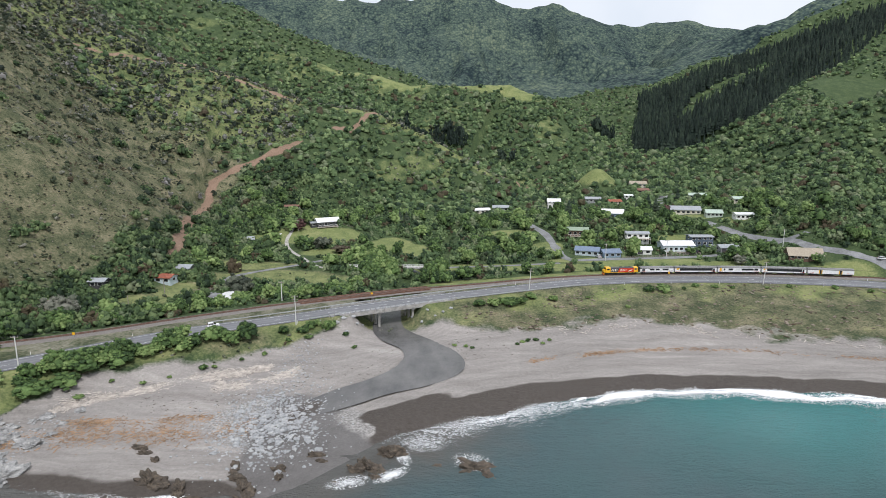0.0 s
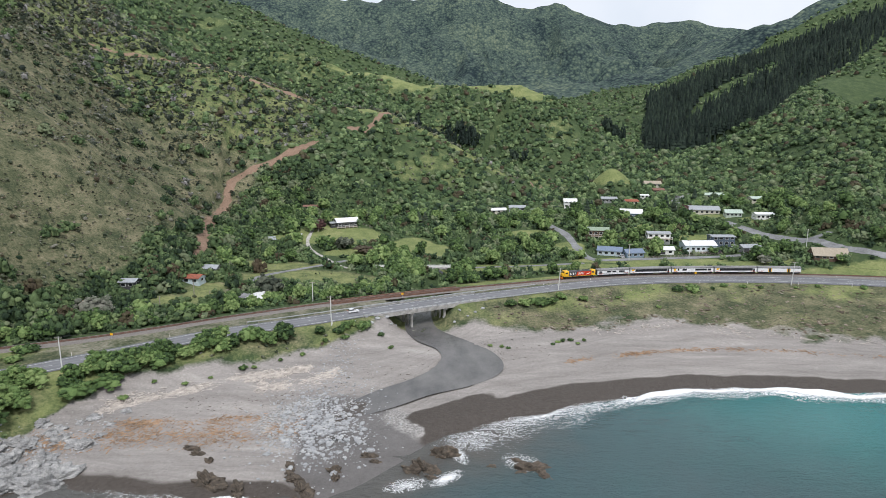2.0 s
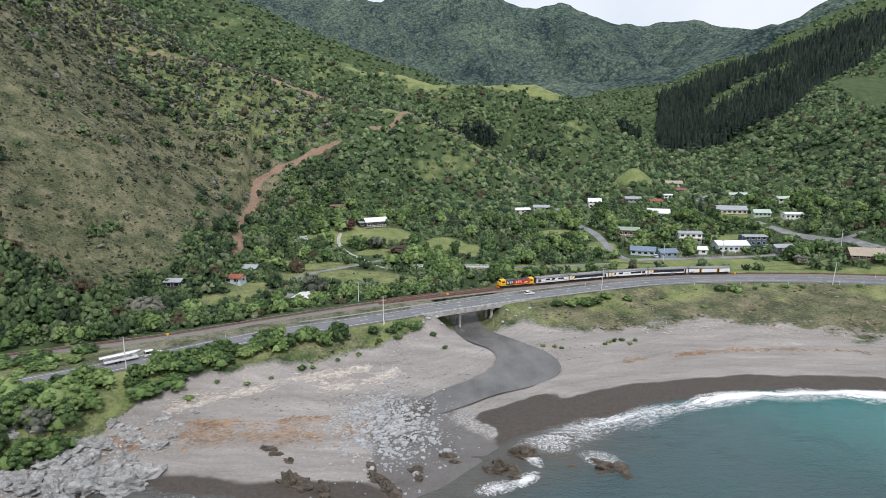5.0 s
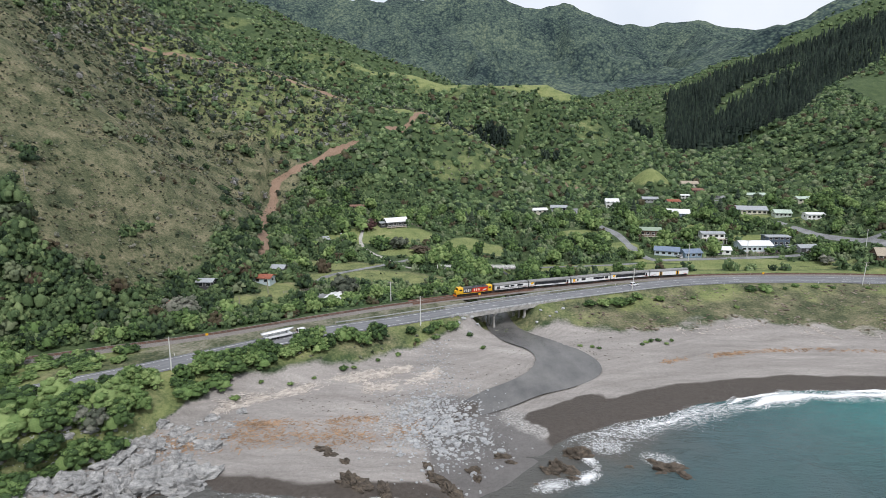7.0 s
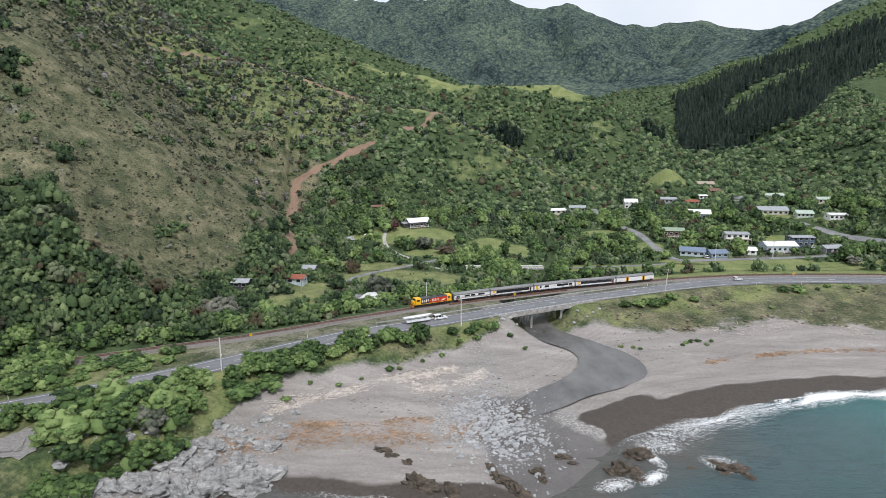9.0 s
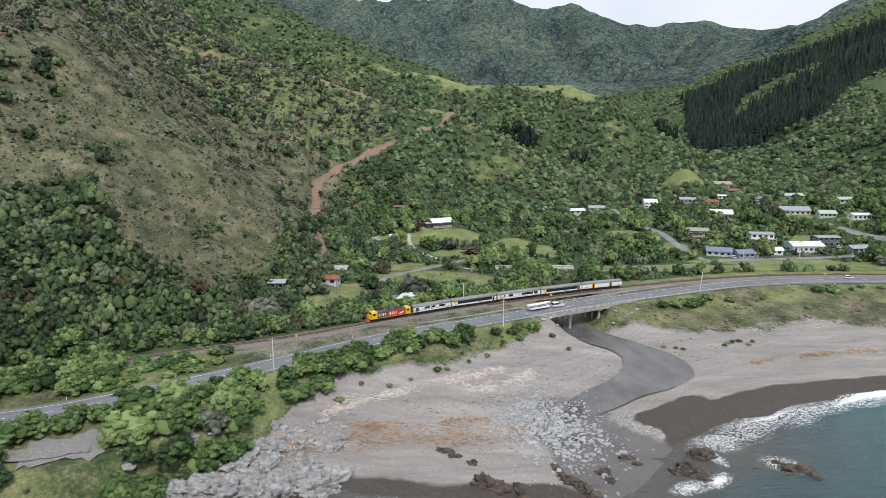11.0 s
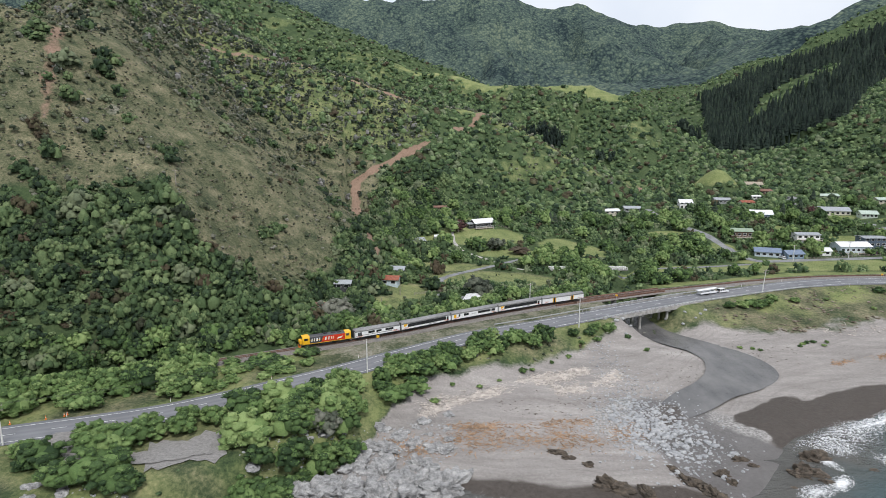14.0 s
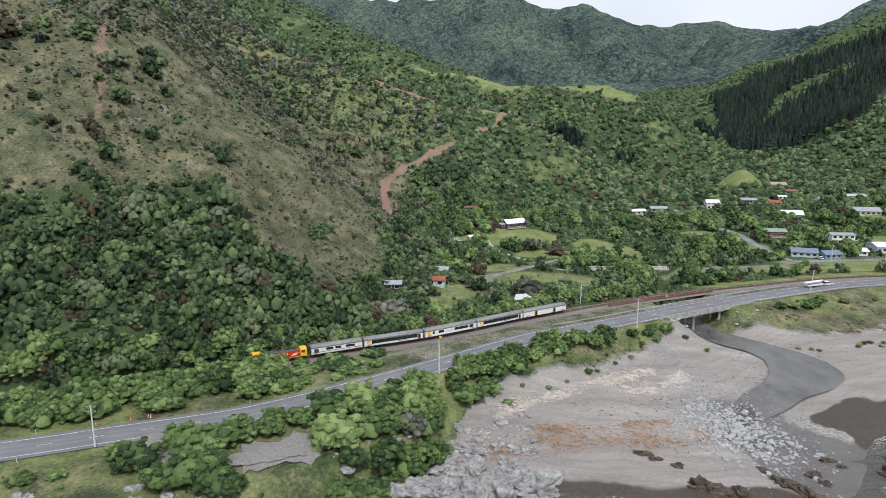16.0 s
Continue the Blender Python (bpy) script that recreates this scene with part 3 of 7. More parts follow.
def build_ground():
    gx, gy = graded(-2600, 2600, -250, 230, 2.0, 1.045), graded(20, 3900, 95, 400, 2.0, 1.026)
    X, Y = np.meshgrid(gx, gy)
    x, y = X.ravel(), Y.ravel()
    q = zones(x, y)
    rough_land = q["inland"] * (1 - np.clip(q["lawn"] + q["field"] + q["strip"], 0, 1))
    z = far_z(x, y) + rough_land * (waves(x, y, 16, 4) * 1.2 + waves(x, y, 6, 5) * 0.5) * smooth(12, 40, q["z"])
    z = z + (1 - q["inland"]) * q["sand"] * 0.16 * waves(x, y, 7, 9) * (q["n"] > 0)
    nx, ny = len(gx), len(gy)
    i = np.arange(nx * ny).reshape(ny, nx)
    faces = np.stack([i[:-1, :-1], i[:-1, 1:], i[1:, 1:], i[1:, :-1]], -1).reshape(-1, 4)
    cy = Y[:-1, :-1].ravel()
    ob = mesh_object("ground", np.stack([x, y, z], 1), faces, (mat_ground, mat_far_hazed), True, face_mats=(cy > 1250).astype(int))
    scars = scar_mask(x, y)
    d, half = near_line(x, y, [(*p, w) for p, w in zip(STREAM, STREAM_HALF)])
    stone = smooth(10, 0, np.hypot((x + 38) / 1.5, y - 146) - 9 + 3 * q["wob"]) * q["sand"]
    stone = np.maximum(stone, smooth(-92, -112, x + 6 * q["wob"]) * smooth(155, 140, y) * smooth(-225, -200, x) * (q["n"] > 3) * 0.9 * smooth(126, 116, road_y(x) - 0 * y + 0))
    reach, wide = near_line(x, y, FAN)
    fan = q["sand"] * smooth(3, -3, reach - wide + 2.5 * q["wob"] + 1.5 * waves(x, y, 6, 4)) * (y < 166)
    slip, _ = near_line(x, y, [(-264, 278), (-252, 250), (-244, 230)])
    scars = np.maximum(scars, 0.62 * smooth(4.5, 1.0, slip + 1.5 * waves(x, y, 6, 2)))
    stone = np.maximum(stone, 0.45 * smooth(5.0, 1.5, np.hypot(x + 229, (y - 251) * 0.6) + waves(x, y, 5, 3)))
    stone = np.maximum(stone, q["yard"] * 0.36)
    point_colours(ob, "cover", np.stack([q["sand"], stone, scars], 1))
    point_colours(ob, "strand", np.stack([q["n"] + 4 * waves(x, y, 34, 3) + 1.5 * waves(x, y, 9, 1), x * 0.05, fan], 1))
    point_colours(ob, "growth", np.stack([q["lush"], q["dry"], np.maximum(q["wet"], q["sand"] * smooth(2.5, 0, d - half) * smooth(205, 190, y) * 0.62)], 1))
    return tagged(ob, "grassy and bush-clad coastal hills, valley floor and grey sand beach", "ground", kind="structure")


def build_sea():
    gx, gy = graded(-4000, 4000, -160, 240, 4.0, 1.12), np.concatenate([-np.geomspace(4000, 20, 30), np.arange(0, 172, 3.0)])
    X, Y = np.meshgrid(gx, gy)
    x, y = X.ravel(), Y.ravel()
    i = np.arange(x.size).reshape(X.shape)
    faces = np.stack([i[:-1, :-1], i[:-1, 1:], i[1:, 1:], i[1:, :-1]], -1).reshape(-1, 4)
    z = 0.05 + 0.12 * waves(x, y, 8, 1) * smooth(172, 120, y)
    ob = mesh_object("sea", np.stack([x, y, z], 1), faces, (mat_sea,), True)
    off = shore_y(np.clip(x, -420, 420)) - y
    point_values(ob, "near", smooth(80, 6, off + 8 * waves(x, y, 40, 5)) * smooth(-5, 110, x + 10 * waves(x, y, 30, 2)) * 0.95)
    point_values(ob, "shoal", smooth(42, 0, off) * smooth(34, -6, x - 0.2 * off))
    return tagged(ob, "choppy turquoise sea breaking on the beach", "sea", kind="structure")


def ribbon(name, line, halves, z, mat, n=200, across=5, lift=None):
    c = spline(line, n)
    w = spline([(h, 0) for h in halves], n)[:, 0] if hasattr(halves, "__len__") else np.full(n, halves)
    zz = np.interp(c[:, 1], *z) if isinstance(z, tuple) else np.full(n, float(z))
    d = np.gradient(c, axis=0)
    d /= np.linalg.norm(d, axis=1)[:, None]
    side = np.stack([-d[:, 1], d[:, 0]], 1)
    u = np.linspace(-1, 1, across)
    v = np.concatenate([np.stack([c[:, 0] + k * w * side[:, 0], c[:, 1] + k * w * side[:, 1], zz], 1)[:, None, :] for k in u], 1)
    i = np.arange(n * across).reshape(n, across)
    faces = np.stack([i[:-1, :-1], i[1:, :-1], i[1:, 1:], i[:-1, 1:]], -1).reshape(-1, 4)[:, ::-1]
    return mesh_object(name, v.reshape(-1, 3), faces.copy(), (mat,), True)


ground = build_ground()
sea = build_sea()
stream = ribbon("stream", STREAM, [h + 0.7 for h in STREAM_HALF], ([112, 149, 157, 165, 226, 262], [-0.6, 0.1, 0.42, 0.74, 1.95, 2.7]), mat_stream, 260, 9)
point_values(stream, "near", np.full(len(stream.data.vertices), 0.4))
tagged(stream, "shallow grey stream fanning out over the beach", "stream", kind="structure")


# ---- road, rails and bridges ----
class Way:
    """A line in plan by its length, with sideways offsets."""

    def __init__(self, points, n=1600):
        self.c = spline(points, n)
        d = np.gradient(self.c, axis=0)
        d /= np.linalg.norm(d, axis=1)[:, None]
        self.d = d
        self.s = np.concatenate([[0], np.cumsum(np.linalg.norm(np.diff(self.c, axis=0), axis=1))])

    def at(self, s, off=0.0):
        """Point and direction at length s, off metres to the left of it."""
        x, y = np.interp(s, self.s, self.c[:, 0]), np.interp(s, self.s, self.c[:, 1])
        dx, dy = np.interp(s, self.s, self.d[:, 0]), np.interp(s, self.s, self.d[:, 1])
        k = np.hypot(dx, dy)
        dx, dy = dx / k, dy / k
        return x - off * dy, y + off * dx, dx, dy

    def by_x(self, x):
        return float(np.interp(x, self.c[:, 0], self.s))


road_way, rail_way = Way(ROAD), Way(TRACK)


def sweep(name, way, s0, s1, step, profile, mats, closed=False, parent=None, smooth_faces=False, z=None):
    """A profile of (offset, height) drawn along a way."""
    ss = np.arange(s0, s1 + step * 0.5, step)
    x, y, dx, dy = way.at(ss)
    p = np.array(profile, float)
    k = len(p)
    v = np.stack([x[:, None] - p[:, 0] * dy[:, None], y[:, None] + p[:, 0] * dx[:, None], np.broadcast_to(p[:, 1] + (0 if z is None else z), (len(ss), k))], -1)
    i = np.arange(len(ss) * k).reshape(len(ss), k)
    j = np.roll(i, -1, 1) if closed else None
    if closed:
        f = np.stack([i[:-1], j[:-1], j[1:], i[1:]], -1).reshape(-1, 4)
    else:
        f = np.stack([i[:-1, :-1], i[:-1, 1:], i[1:, 1:], i[1:, :-1]], -1).reshape(-1, 4)
    return mesh_object(name, v.reshape(-1, 3), f, mats, smooth_faces, parent), ss


def road_half(s):
    """Sealed half widths: seaward, inland. The seal widens towards the bend."""
    x = np.interp(s, road_way.s, road_way.c[:, 0])
    return -(5.0 + 1.6 * smooth(40, 100, x)), 5.2 + 1.8 * smooth(20, 90, x)


def build_road():
    ss = np.arange(4, road_way.s[-1] - 4, 2.0)
    lo, hi = road_half(ss)
    u = np.linspace(0, 1, 11)
    off = lo[:, None] + (hi - lo)[:, None] * u
    x, y, dx, dy = (q[:, None] for q in road_way.at(ss))
    v = np.stack([x - off * dy, y + off * dx, ROAD_Z + 0.03 - 0.012 * np.abs(off)], -1)
    k = 11
    i = np.arange(len(ss) * k).reshape(len(ss), k)
    f = np.stack([i[:-1, :-1], i[:-1, 1:], i[1:, 1:], i[1:, :-1]], -1).reshape(-1, 4)[:, ::-1]
    ob = mesh_object("road", v.reshape(-1, 3), f.copy(), (mat_asphalt,))
    worn = np.maximum(np.exp(-((np.abs(np.abs(off) - 1.8) - 0.8) / 0.35) ** 2), 0)
    point_values(ob, "worn", worn.ravel())
    tagged(ob, "two-lane grey asphalt coast road with white lines", "road", kind="structure")
    for name, side in (("edge_line", -1), ("edge_line", 1)):
        o = -3.7 if side < 0 else 3.7
        sweep(name, road_way, 10, road_way.s[-1] - 10, 3, [(o - 0.09, 0.01), (o + 0.09, 0.01)], (mat_paint,), parent=ob, z=ROAD_Z + 0.03)
    first = road_way.by_x(-235)
    dash = None
    for n in range(46):
        s = first + n * 10.0
        if 50 < s < road_way.s[-1] - 40:
            sweep("centre_dash", road_way, s, s + 3.0, 1.5, [(-0.08, 0.035), (0.08, 0.035)], (mat_paint,), parent=ob, z=ROAD_Z + 0.02)
    return ob


def build_rails():
    ballast, _ = sweep("rail_bed", rail_way, 2, rail_way.s[-1] - 2, 3, [(-3.4, -0.55), (-1.9, 0.02), (1.9, 0.02), (3.2, -0.5)][::-1], (mat_ballast,), z=RAIL_Z)
    tagged(ballast, "brown ballast bed of the single railway line", "railway", kind="structure")
    for o in (-0.55, 0.55):
        sweep("rail", rail_way, 2, rail_way.s[-1] - 2, 2, [(o - 0.07, 0.1), (o - 0.05, 0.28), (o + 0.05, 0.28), (o + 0.07, 0.1)][::-1], (mat_rail,), parent=ballast, z=RAIL_Z)
    a, b = rail_way.by_x(-240), rail_way.by_x(200)
    verts, faces = [], []
    for s in np.arange(a, b, 0.7):
        x, y, dx, dy = rail_way.at(s)
        k = len(verts)
        for zz in (0.0, 0.13):
            for p, q in ((-0.11, -1.1), (0.11, -1.1), (0.11, 1.1), (-0.11, 1.1)):
                verts.append((x + p * dx - q * dy, y + p * dy + q * dx, RAIL_Z + zz))
        faces += [(k + 4, k + 5, k + 6, k + 7), (k, k + 1, k + 5, k + 4), (k + 1, k + 2, k + 6, k + 5), (k + 2, k + 3, k + 7, k + 6), (k + 3, k, k + 4, k + 7)]
    sl = mesh_object("sleeper_row", verts, faces, (mat_sleeper,), parent=ballast)
    tagged(sl, "weathered timber sleepers", kind="stuff")
    return ballast


road = build_road()
rails = build_rails()


# ---- plants ----
def ico(level):
    bm = bmesh.new()
    bmesh.ops.create_icosphere(bm, subdivisions=level, radius=1)
    v = np.array([p.co[:] for p in bm.verts])
    f = np.array([[p.index for p in q.verts] for q in bm.faces])
    bm.free()
    return v, f


ICO = {k: ico(k) for k in (1, 2, 3)}


def upper(level):
    """A ball without the faces that look straight down."""
    v, f = ICO[level]
    return v, f[v[f].mean(1)[:, 2] > -0.45]


UPPER = {k: upper(k) for k in (1, 2)}


def crown_shape(seed, lobes, level, leaves, leaf=0.1, tall=1.0, flat=0.75, shell=0):
    """Triangles of a crown about 1 in radius: lobes of foliage with loose leaf clumps over them."""
    rng = np.random.default_rng(seed)
    V, F, n = [], [], 0
    iv, jf = UPPER[level]
    cs = []
    for k in range(lobes):
        a, h = rng.uniform(0, 2 * math.pi), rng.uniform(0.12, 1.0)
        rad = 0.62 * math.sqrt(rng.uniform(0.05, 1)) * (1.15 - 0.75 * max(0, h - 0.35))
        r = rng.uniform(0.26, 0.44) if lobes > 3 else rng.uniform(0.5, 0.7)
        c = np.array([rad * math.cos(a), rad * math.sin(a), (0.25 + h) * tall])
        d = iv * (1 + 0.16 * rng.standard_normal(len(iv)))[:, None] * np.array([1, 1, flat]) * r
        cs.append((c, r))
        V.append(c + d)
        F.append(jf + n)
        n += len(iv)
    if shell:
        sv, sf = UPPER[1]
        for k in range(shell):
            c0, r0 = cs[int(rng.integers(0, lobes))]
            d = rng.standard_normal(3)
            d[2] = abs(d[2]) * 0.9 - 0.15
            d /= np.linalg.norm(d)
            c = c0 + d * r0 * np.array([1, 1, flat]) * rng.uniform(0.85, 1.1)
            r = rng.uniform(0.10, 0.19)
            cs.append((c, r))
            V.append(c + sv * (1 + 0.2 * rng.standard_normal(len(sv)))[:, None] * np.array([1, 1, 0.8]) * r)
            F.append(sf + n)
            n += len(sv)
    if leaves:
        pick = rng.integers(0, len(cs), leaves)
        C = np.array([cs[p][0] for p in pick])
        R = np.array([cs[p][1] for p in pick])[:, None]
        d = rng.standard_normal((leaves, 3))
        d[:, 2] = np.abs(d[:, 2]) * 0.9 + 0.1 * d[:, 2]
        d /= np.linalg.norm(d, axis=1)[:, None]
        p = C + d * R * np.array([1, 1, flat]) * rng.uniform(0.92, 1.22, (leaves, 1))
        size = leaf * rng.uniform(0.6, 1.4, (leaves, 1))
        t1 = np.cross(d, rng.standard_normal((leaves, 3)))
        t1 /= np.linalg.norm(t1, axis=1)[:, None]
        t2 = np.cross(d, t1) * 0.8 + d * rng.uniform(-0.6, 0.6, (leaves, 1))
        tri = np.stack([p + t1 * size, p - 0.5 * t1 * size + 0.87 * t2 * size, p - 0.5 * t1 * size - 0.87 * t2 * size], 1)
        V.append(tri.reshape(-1, 3))
        F.append(np.arange(leaves * 3).reshape(-1, 3) + n)
    return np.concatenate(V), np.concatenate(F)


def dome_shape(seed, masses, tufts, leaves, leaf=0.05):
    """A rounded crown about 1 in radius and 1.6 high: a few masses, each covered with small tufts and loose leaf clumps."""
    rng = np.random.default_rng(seed)
    iv, jf = UPPER[1]
    V, F, n, cs = [], [], 0, []
    turn = rng.uniform(0, 6.28)
    big = []
    for k in range(masses):
        a = turn + 6.283 * k / masses + rng.uniform(-0.5, 0.5)
        off = rng.uniform(0.3, 0.46) if masses > 1 else 0.05
        big.append((np.array([off * math.cos(a), off * math.sin(a), rng.uniform(0.5, 0.92)]), rng.uniform(0.48, 0.64) if masses > 1 else 0.8))
    for c, r in big:
        core = 0.86 if tufts > 20 else 0.74
        V.append(c + iv * (1 + 0.12 * rng.standard_normal(len(iv)))[:, None] * core * r * np.array([1, 1, 1.05]))
        F.append(jf + n)
        n += len(iv)
    while len(cs) < tufts:
        c0, r0 = big[int(rng.integers(0, masses))]
        d = rng.standard_normal(3)
        d[2] = d[2] * 0.8 + 0.3
        d /= np.linalg.norm(d)
        c = c0 + d * r0 * np.array([1, 1, 1.05]) * rng.uniform(0.88, 1.06)
        if c[2] < 0.05 or any(np.linalg.norm(c - q) < 0.8 * w for q, w in big if q is not c0):
            continue
        r = rng.uniform(0.13, 0.27) * (1.0 if tufts > 20 else 1.25)
        cs.append((c, r))
        V.append(c + iv * (1 + 0.17 * rng.standard_normal(len(iv)))[:, None] * np.array([1, 1, 0.72]) * r)
        F.append(jf + n)
        n += len(iv)
    pick = rng.integers(0, len(cs), leaves)
    C, R = np.array([cs[p][0] for p in pick]), np.array([cs[p][1] for p in pick])[:, None]
    d = rng.standard_normal((leaves, 3))
    d[:, 2] = np.abs(d[:, 2])
    d /= np.linalg.norm(d, axis=1)[:, None]
    p = C + d * R * np.array([1, 1, 0.72]) * rng.uniform(0.95, 1.3, (leaves, 1))
    size = leaf * rng.uniform(0.6, 1.5, (leaves, 1))
    t1 = np.cross(d, rng.standard_normal((leaves, 3)))
    t1 /= np.linalg.norm(t1, axis=1)[:, None]
    t2 = np.cross(d, t1) * 0.8 + d * rng.uniform(-1.0, 1.0, (leaves, 1))
    V.append(np.stack([p + t1 * size, p - 0.5 * t1 * size + 0.87 * t2 * size, p - 0.5 * t1 * size - 0.87 * t2 * size], 1).reshape(-1, 3))
    F.append(np.arange(leaves * 3).reshape(-1, 3) + n)
    return np.concatenate(V), np.concatenate(F)


def pine_shape(seed, tiers=6, sides=7):
    rng = np.random.default_rng(seed)
    V, F, n = [], [], 0
    for k in range(tiers):
        z0, z1 = 0.12 + 0.8 * k / tiers, 0.12 + 0.8 * (k + 1.9) / tiers
        r = 0.22 * (1 - 0.85 * k / tiers)
        a = np.arange(sides) * 2 * math.pi / sides + rng.uniform(0, 2)
        rr = r * rng.uniform(0.7, 1.25, sides)
        V.append(np.vstack([np.stack([rr * np.cos(a), rr * np.sin(a), z0 + rng.uniform(-0.03, 0.03, sides)], 1), [[0, 0, min(z1, 1.0)]]]))
        F.append(np.array([[n + i, n + (i + 1) % sides, n + sides] for i in range(sides)]))
        n += sides + 1
    return np.concatenate(V), np.concatenate(F)


def scatter(name, shapes, x, y, z, width, height, mat, label, category, smooth_faces=False, seed=1):
    """One mesh of many plants at the places given."""
    rng = np.random.default_rng(seed)
    V, F, T, n = [], [], [], 0
    which = rng.integers(0, len(shapes), len(x))
    turn = rng.uniform(0, 2 * math.pi, len(x))
    tint = rng.uniform(0, 1, len(x))
    for k, (v, f) in enumerate(shapes):
        m = np.nonzero(which == k)[0]
        if not len(m):
            continue
        c, s = np.cos(turn[m])[:, None], np.sin(turn[m])[:, None]
        X = (v[:, 0] * c - v[:, 1] * s) * width[m][:, None] + x[m][:, None]
        Y = (v[:, 0] * s + v[:, 1] * c) * width[m][:, None] + y[m][:, None]
        Z = v[:, 2] * height[m][:, None] + z[m][:, None]
        V.append(np.stack([X, Y, Z], -1).reshape(-1, 3))
        F.append((f[None] + (n + np.arange(len(m)) * len(v))[:, None, None]).reshape(-1, 3))
        T.append(np.repeat(tint[m], len(v)))
        n += len(m) * len(v)
    ob = mesh_object(name, np.concatenate(V), np.concatenate(F), (mat,), smooth_faces)
    point_values(ob, "tint", np.concatenate(T))
    return tagged(ob, label, category, kind="stuff")


def spots(seed, box, pitch, keep):
    """Jittered places in a box, kept with the chance that keep(x, y) gives."""
    rng = np.random.default_rng(seed)
    gx, gy = np.arange(box[0], box[1], pitch), np.arange(box[2], box[3], pitch)
    X, Y = np.meshgrid(gx, gy)
    x = X.ravel() + rng.uniform(-0.6, 0.6, X.size) * pitch
    y = Y.ravel() + rng.uniform(-0.6, 0.6, X.size) * pitch
    m = rng.uniform(0, 1, X.size) < keep(x, y)
    return x[m], y[m], rng


HOUSE_SPOTS = [(-73, 378, 9), (-99, 351, 6), (81, 361, 8), (80, 325, 9), (90, 322, 7), (112, 347, 8), (109, 329, 6), (129, 334, 9), (146, 341, 9), (154, 329, 6), (112, 401, 9), (81, 448, 7), (113, 457, 8),
               (159, 397, 11), (170, 381, 7), (183, 370, 7), (163, 510, 8), (157, 481, 7), (187, 450, 9), (176, 299, 10), (201, 411, 8), (28, 455, 7), (42, 449, 7), (-120, 257, 6), (-119, 273, 5), (-86, 238, 7),
               (-142, 216, 5), (-138, 237, 4), (140, 462, 5), (168, 326, 8), (125, 445, 8)]
LANES = [([(225, 268), (206, 280), (196, 291), (187, 303), (183, 326), (171, 353), (162, 372)], 2.4), ([(195, 322), (160, 322), (127, 319), (89, 315), (67, 314), (64, 339), (62, 366), (55, 399), (55, 454)], 2.6),
         ([(150, 420), (161, 452), (181, 472)], 2.6), ([(-40, 292), (-60, 296), (-76, 320), (-90, 345), (-92, 372)], 1.8), ([(-100, 262), (-96, 280), (-70, 305), (-56, 318)], 2.0), ([(-104, 246), (-86, 240)], 5.0),
         ([(-40, 292), (-18, 294), (30, 300), (60, 306)], 1.6)]


def clear(x, y):
    """0 on houses, lanes, scars and the line, 1 elsewhere."""
    m = np.ones(np.shape(x))
    for cx, cy, r in HOUSE_SPOTS:
        m = m * (np.hypot(x - cx, (y - cy) * np.where(y < cy, 0.75, 1.0)) > r * 0.85)
    for line, half in LANES:
        d, _ = near_line(x, y, line)
        m = m * (d > half + 2.0)
    m = m * (scar_mask(x, y) < 0.15)
    d, _ = near_line(x, y, BROOK)
    return m * (d > 3.0)


def in_forest(x, y):
    """The pine plantation on the shaded side of the valley."""
    edge = np.interp(x, [230, 290, 336, 434, 626, 850], [690, 690, 665, 775, 925, 1040])
    top = np.interp(x, [300, 337, 440, 500, 568, 640, 719, 950], [985, 998, 1114, 1128, 1102, 1062, 1022, 905])
    gap, _ = near_line(x, y, [(292, 790), (347, 850), (383, 872), (420, 882), (451, 886), (482, 896)])
    west = 236 + 0.33 * (y - 761) + 5 * waves(x, y, 20, 3)
    return (y > edge + 2) & (y < top) & (x > west) & (gap + 2 * waves(x, y, 9, 4) > np.interp(x, [300, 347, 440, 485], [4, 12, 21, 6]))


SHAPE_HI = [dome_shape(k, 4, 42, 760, 0.053) for k in range(6)]
SHAPE_MID = [dome_shape(20 + k, 2, 10, 84, 0.085) for k in range(8)]
SHAPE_GULLY = [dome_shape(30 + k, 3, 18, 120, 0.075) for k in range(8)]
SHAPE_LOW = [crown_shape(40 + k, 3, 1, 26, 0.2) for k in range(6)]
SHAPE_SMALL = [crown_shape(70 + k, 2, 1, 18, 0.22) for k in range(6)]
SHAPE_SHRUB = [dome_shape(50 + k, 1, 6, 44, 0.13) for k in range(6)]
SHAPE_FAR = [crown_shape(60 + k, 1, 1, 9, 0.3) for k in range(4)]
PINES = [pine_shape(80 + k) for k in range(4)]


def bush_density(x, y):
    q = zones(x, y)
    open_land = np.clip(np.maximum.reduce([q["lawn"] * 1.2, q["field"] * 1.1, q["face"] * 0.97, q["upper"] * 0.93, q["west_top"] * 0.95, q["spur_top"] * 0.85, q["grass_crest"] * 0.95, q["patch"] * 0.75, q["strip"] * 1.2]), 0, 1)
    d = np.where(q["inland"] & (y > q["t"] + 7), 1 - open_land, 0)
    return d * clear(x, y) * ~in_forest(x, y), q


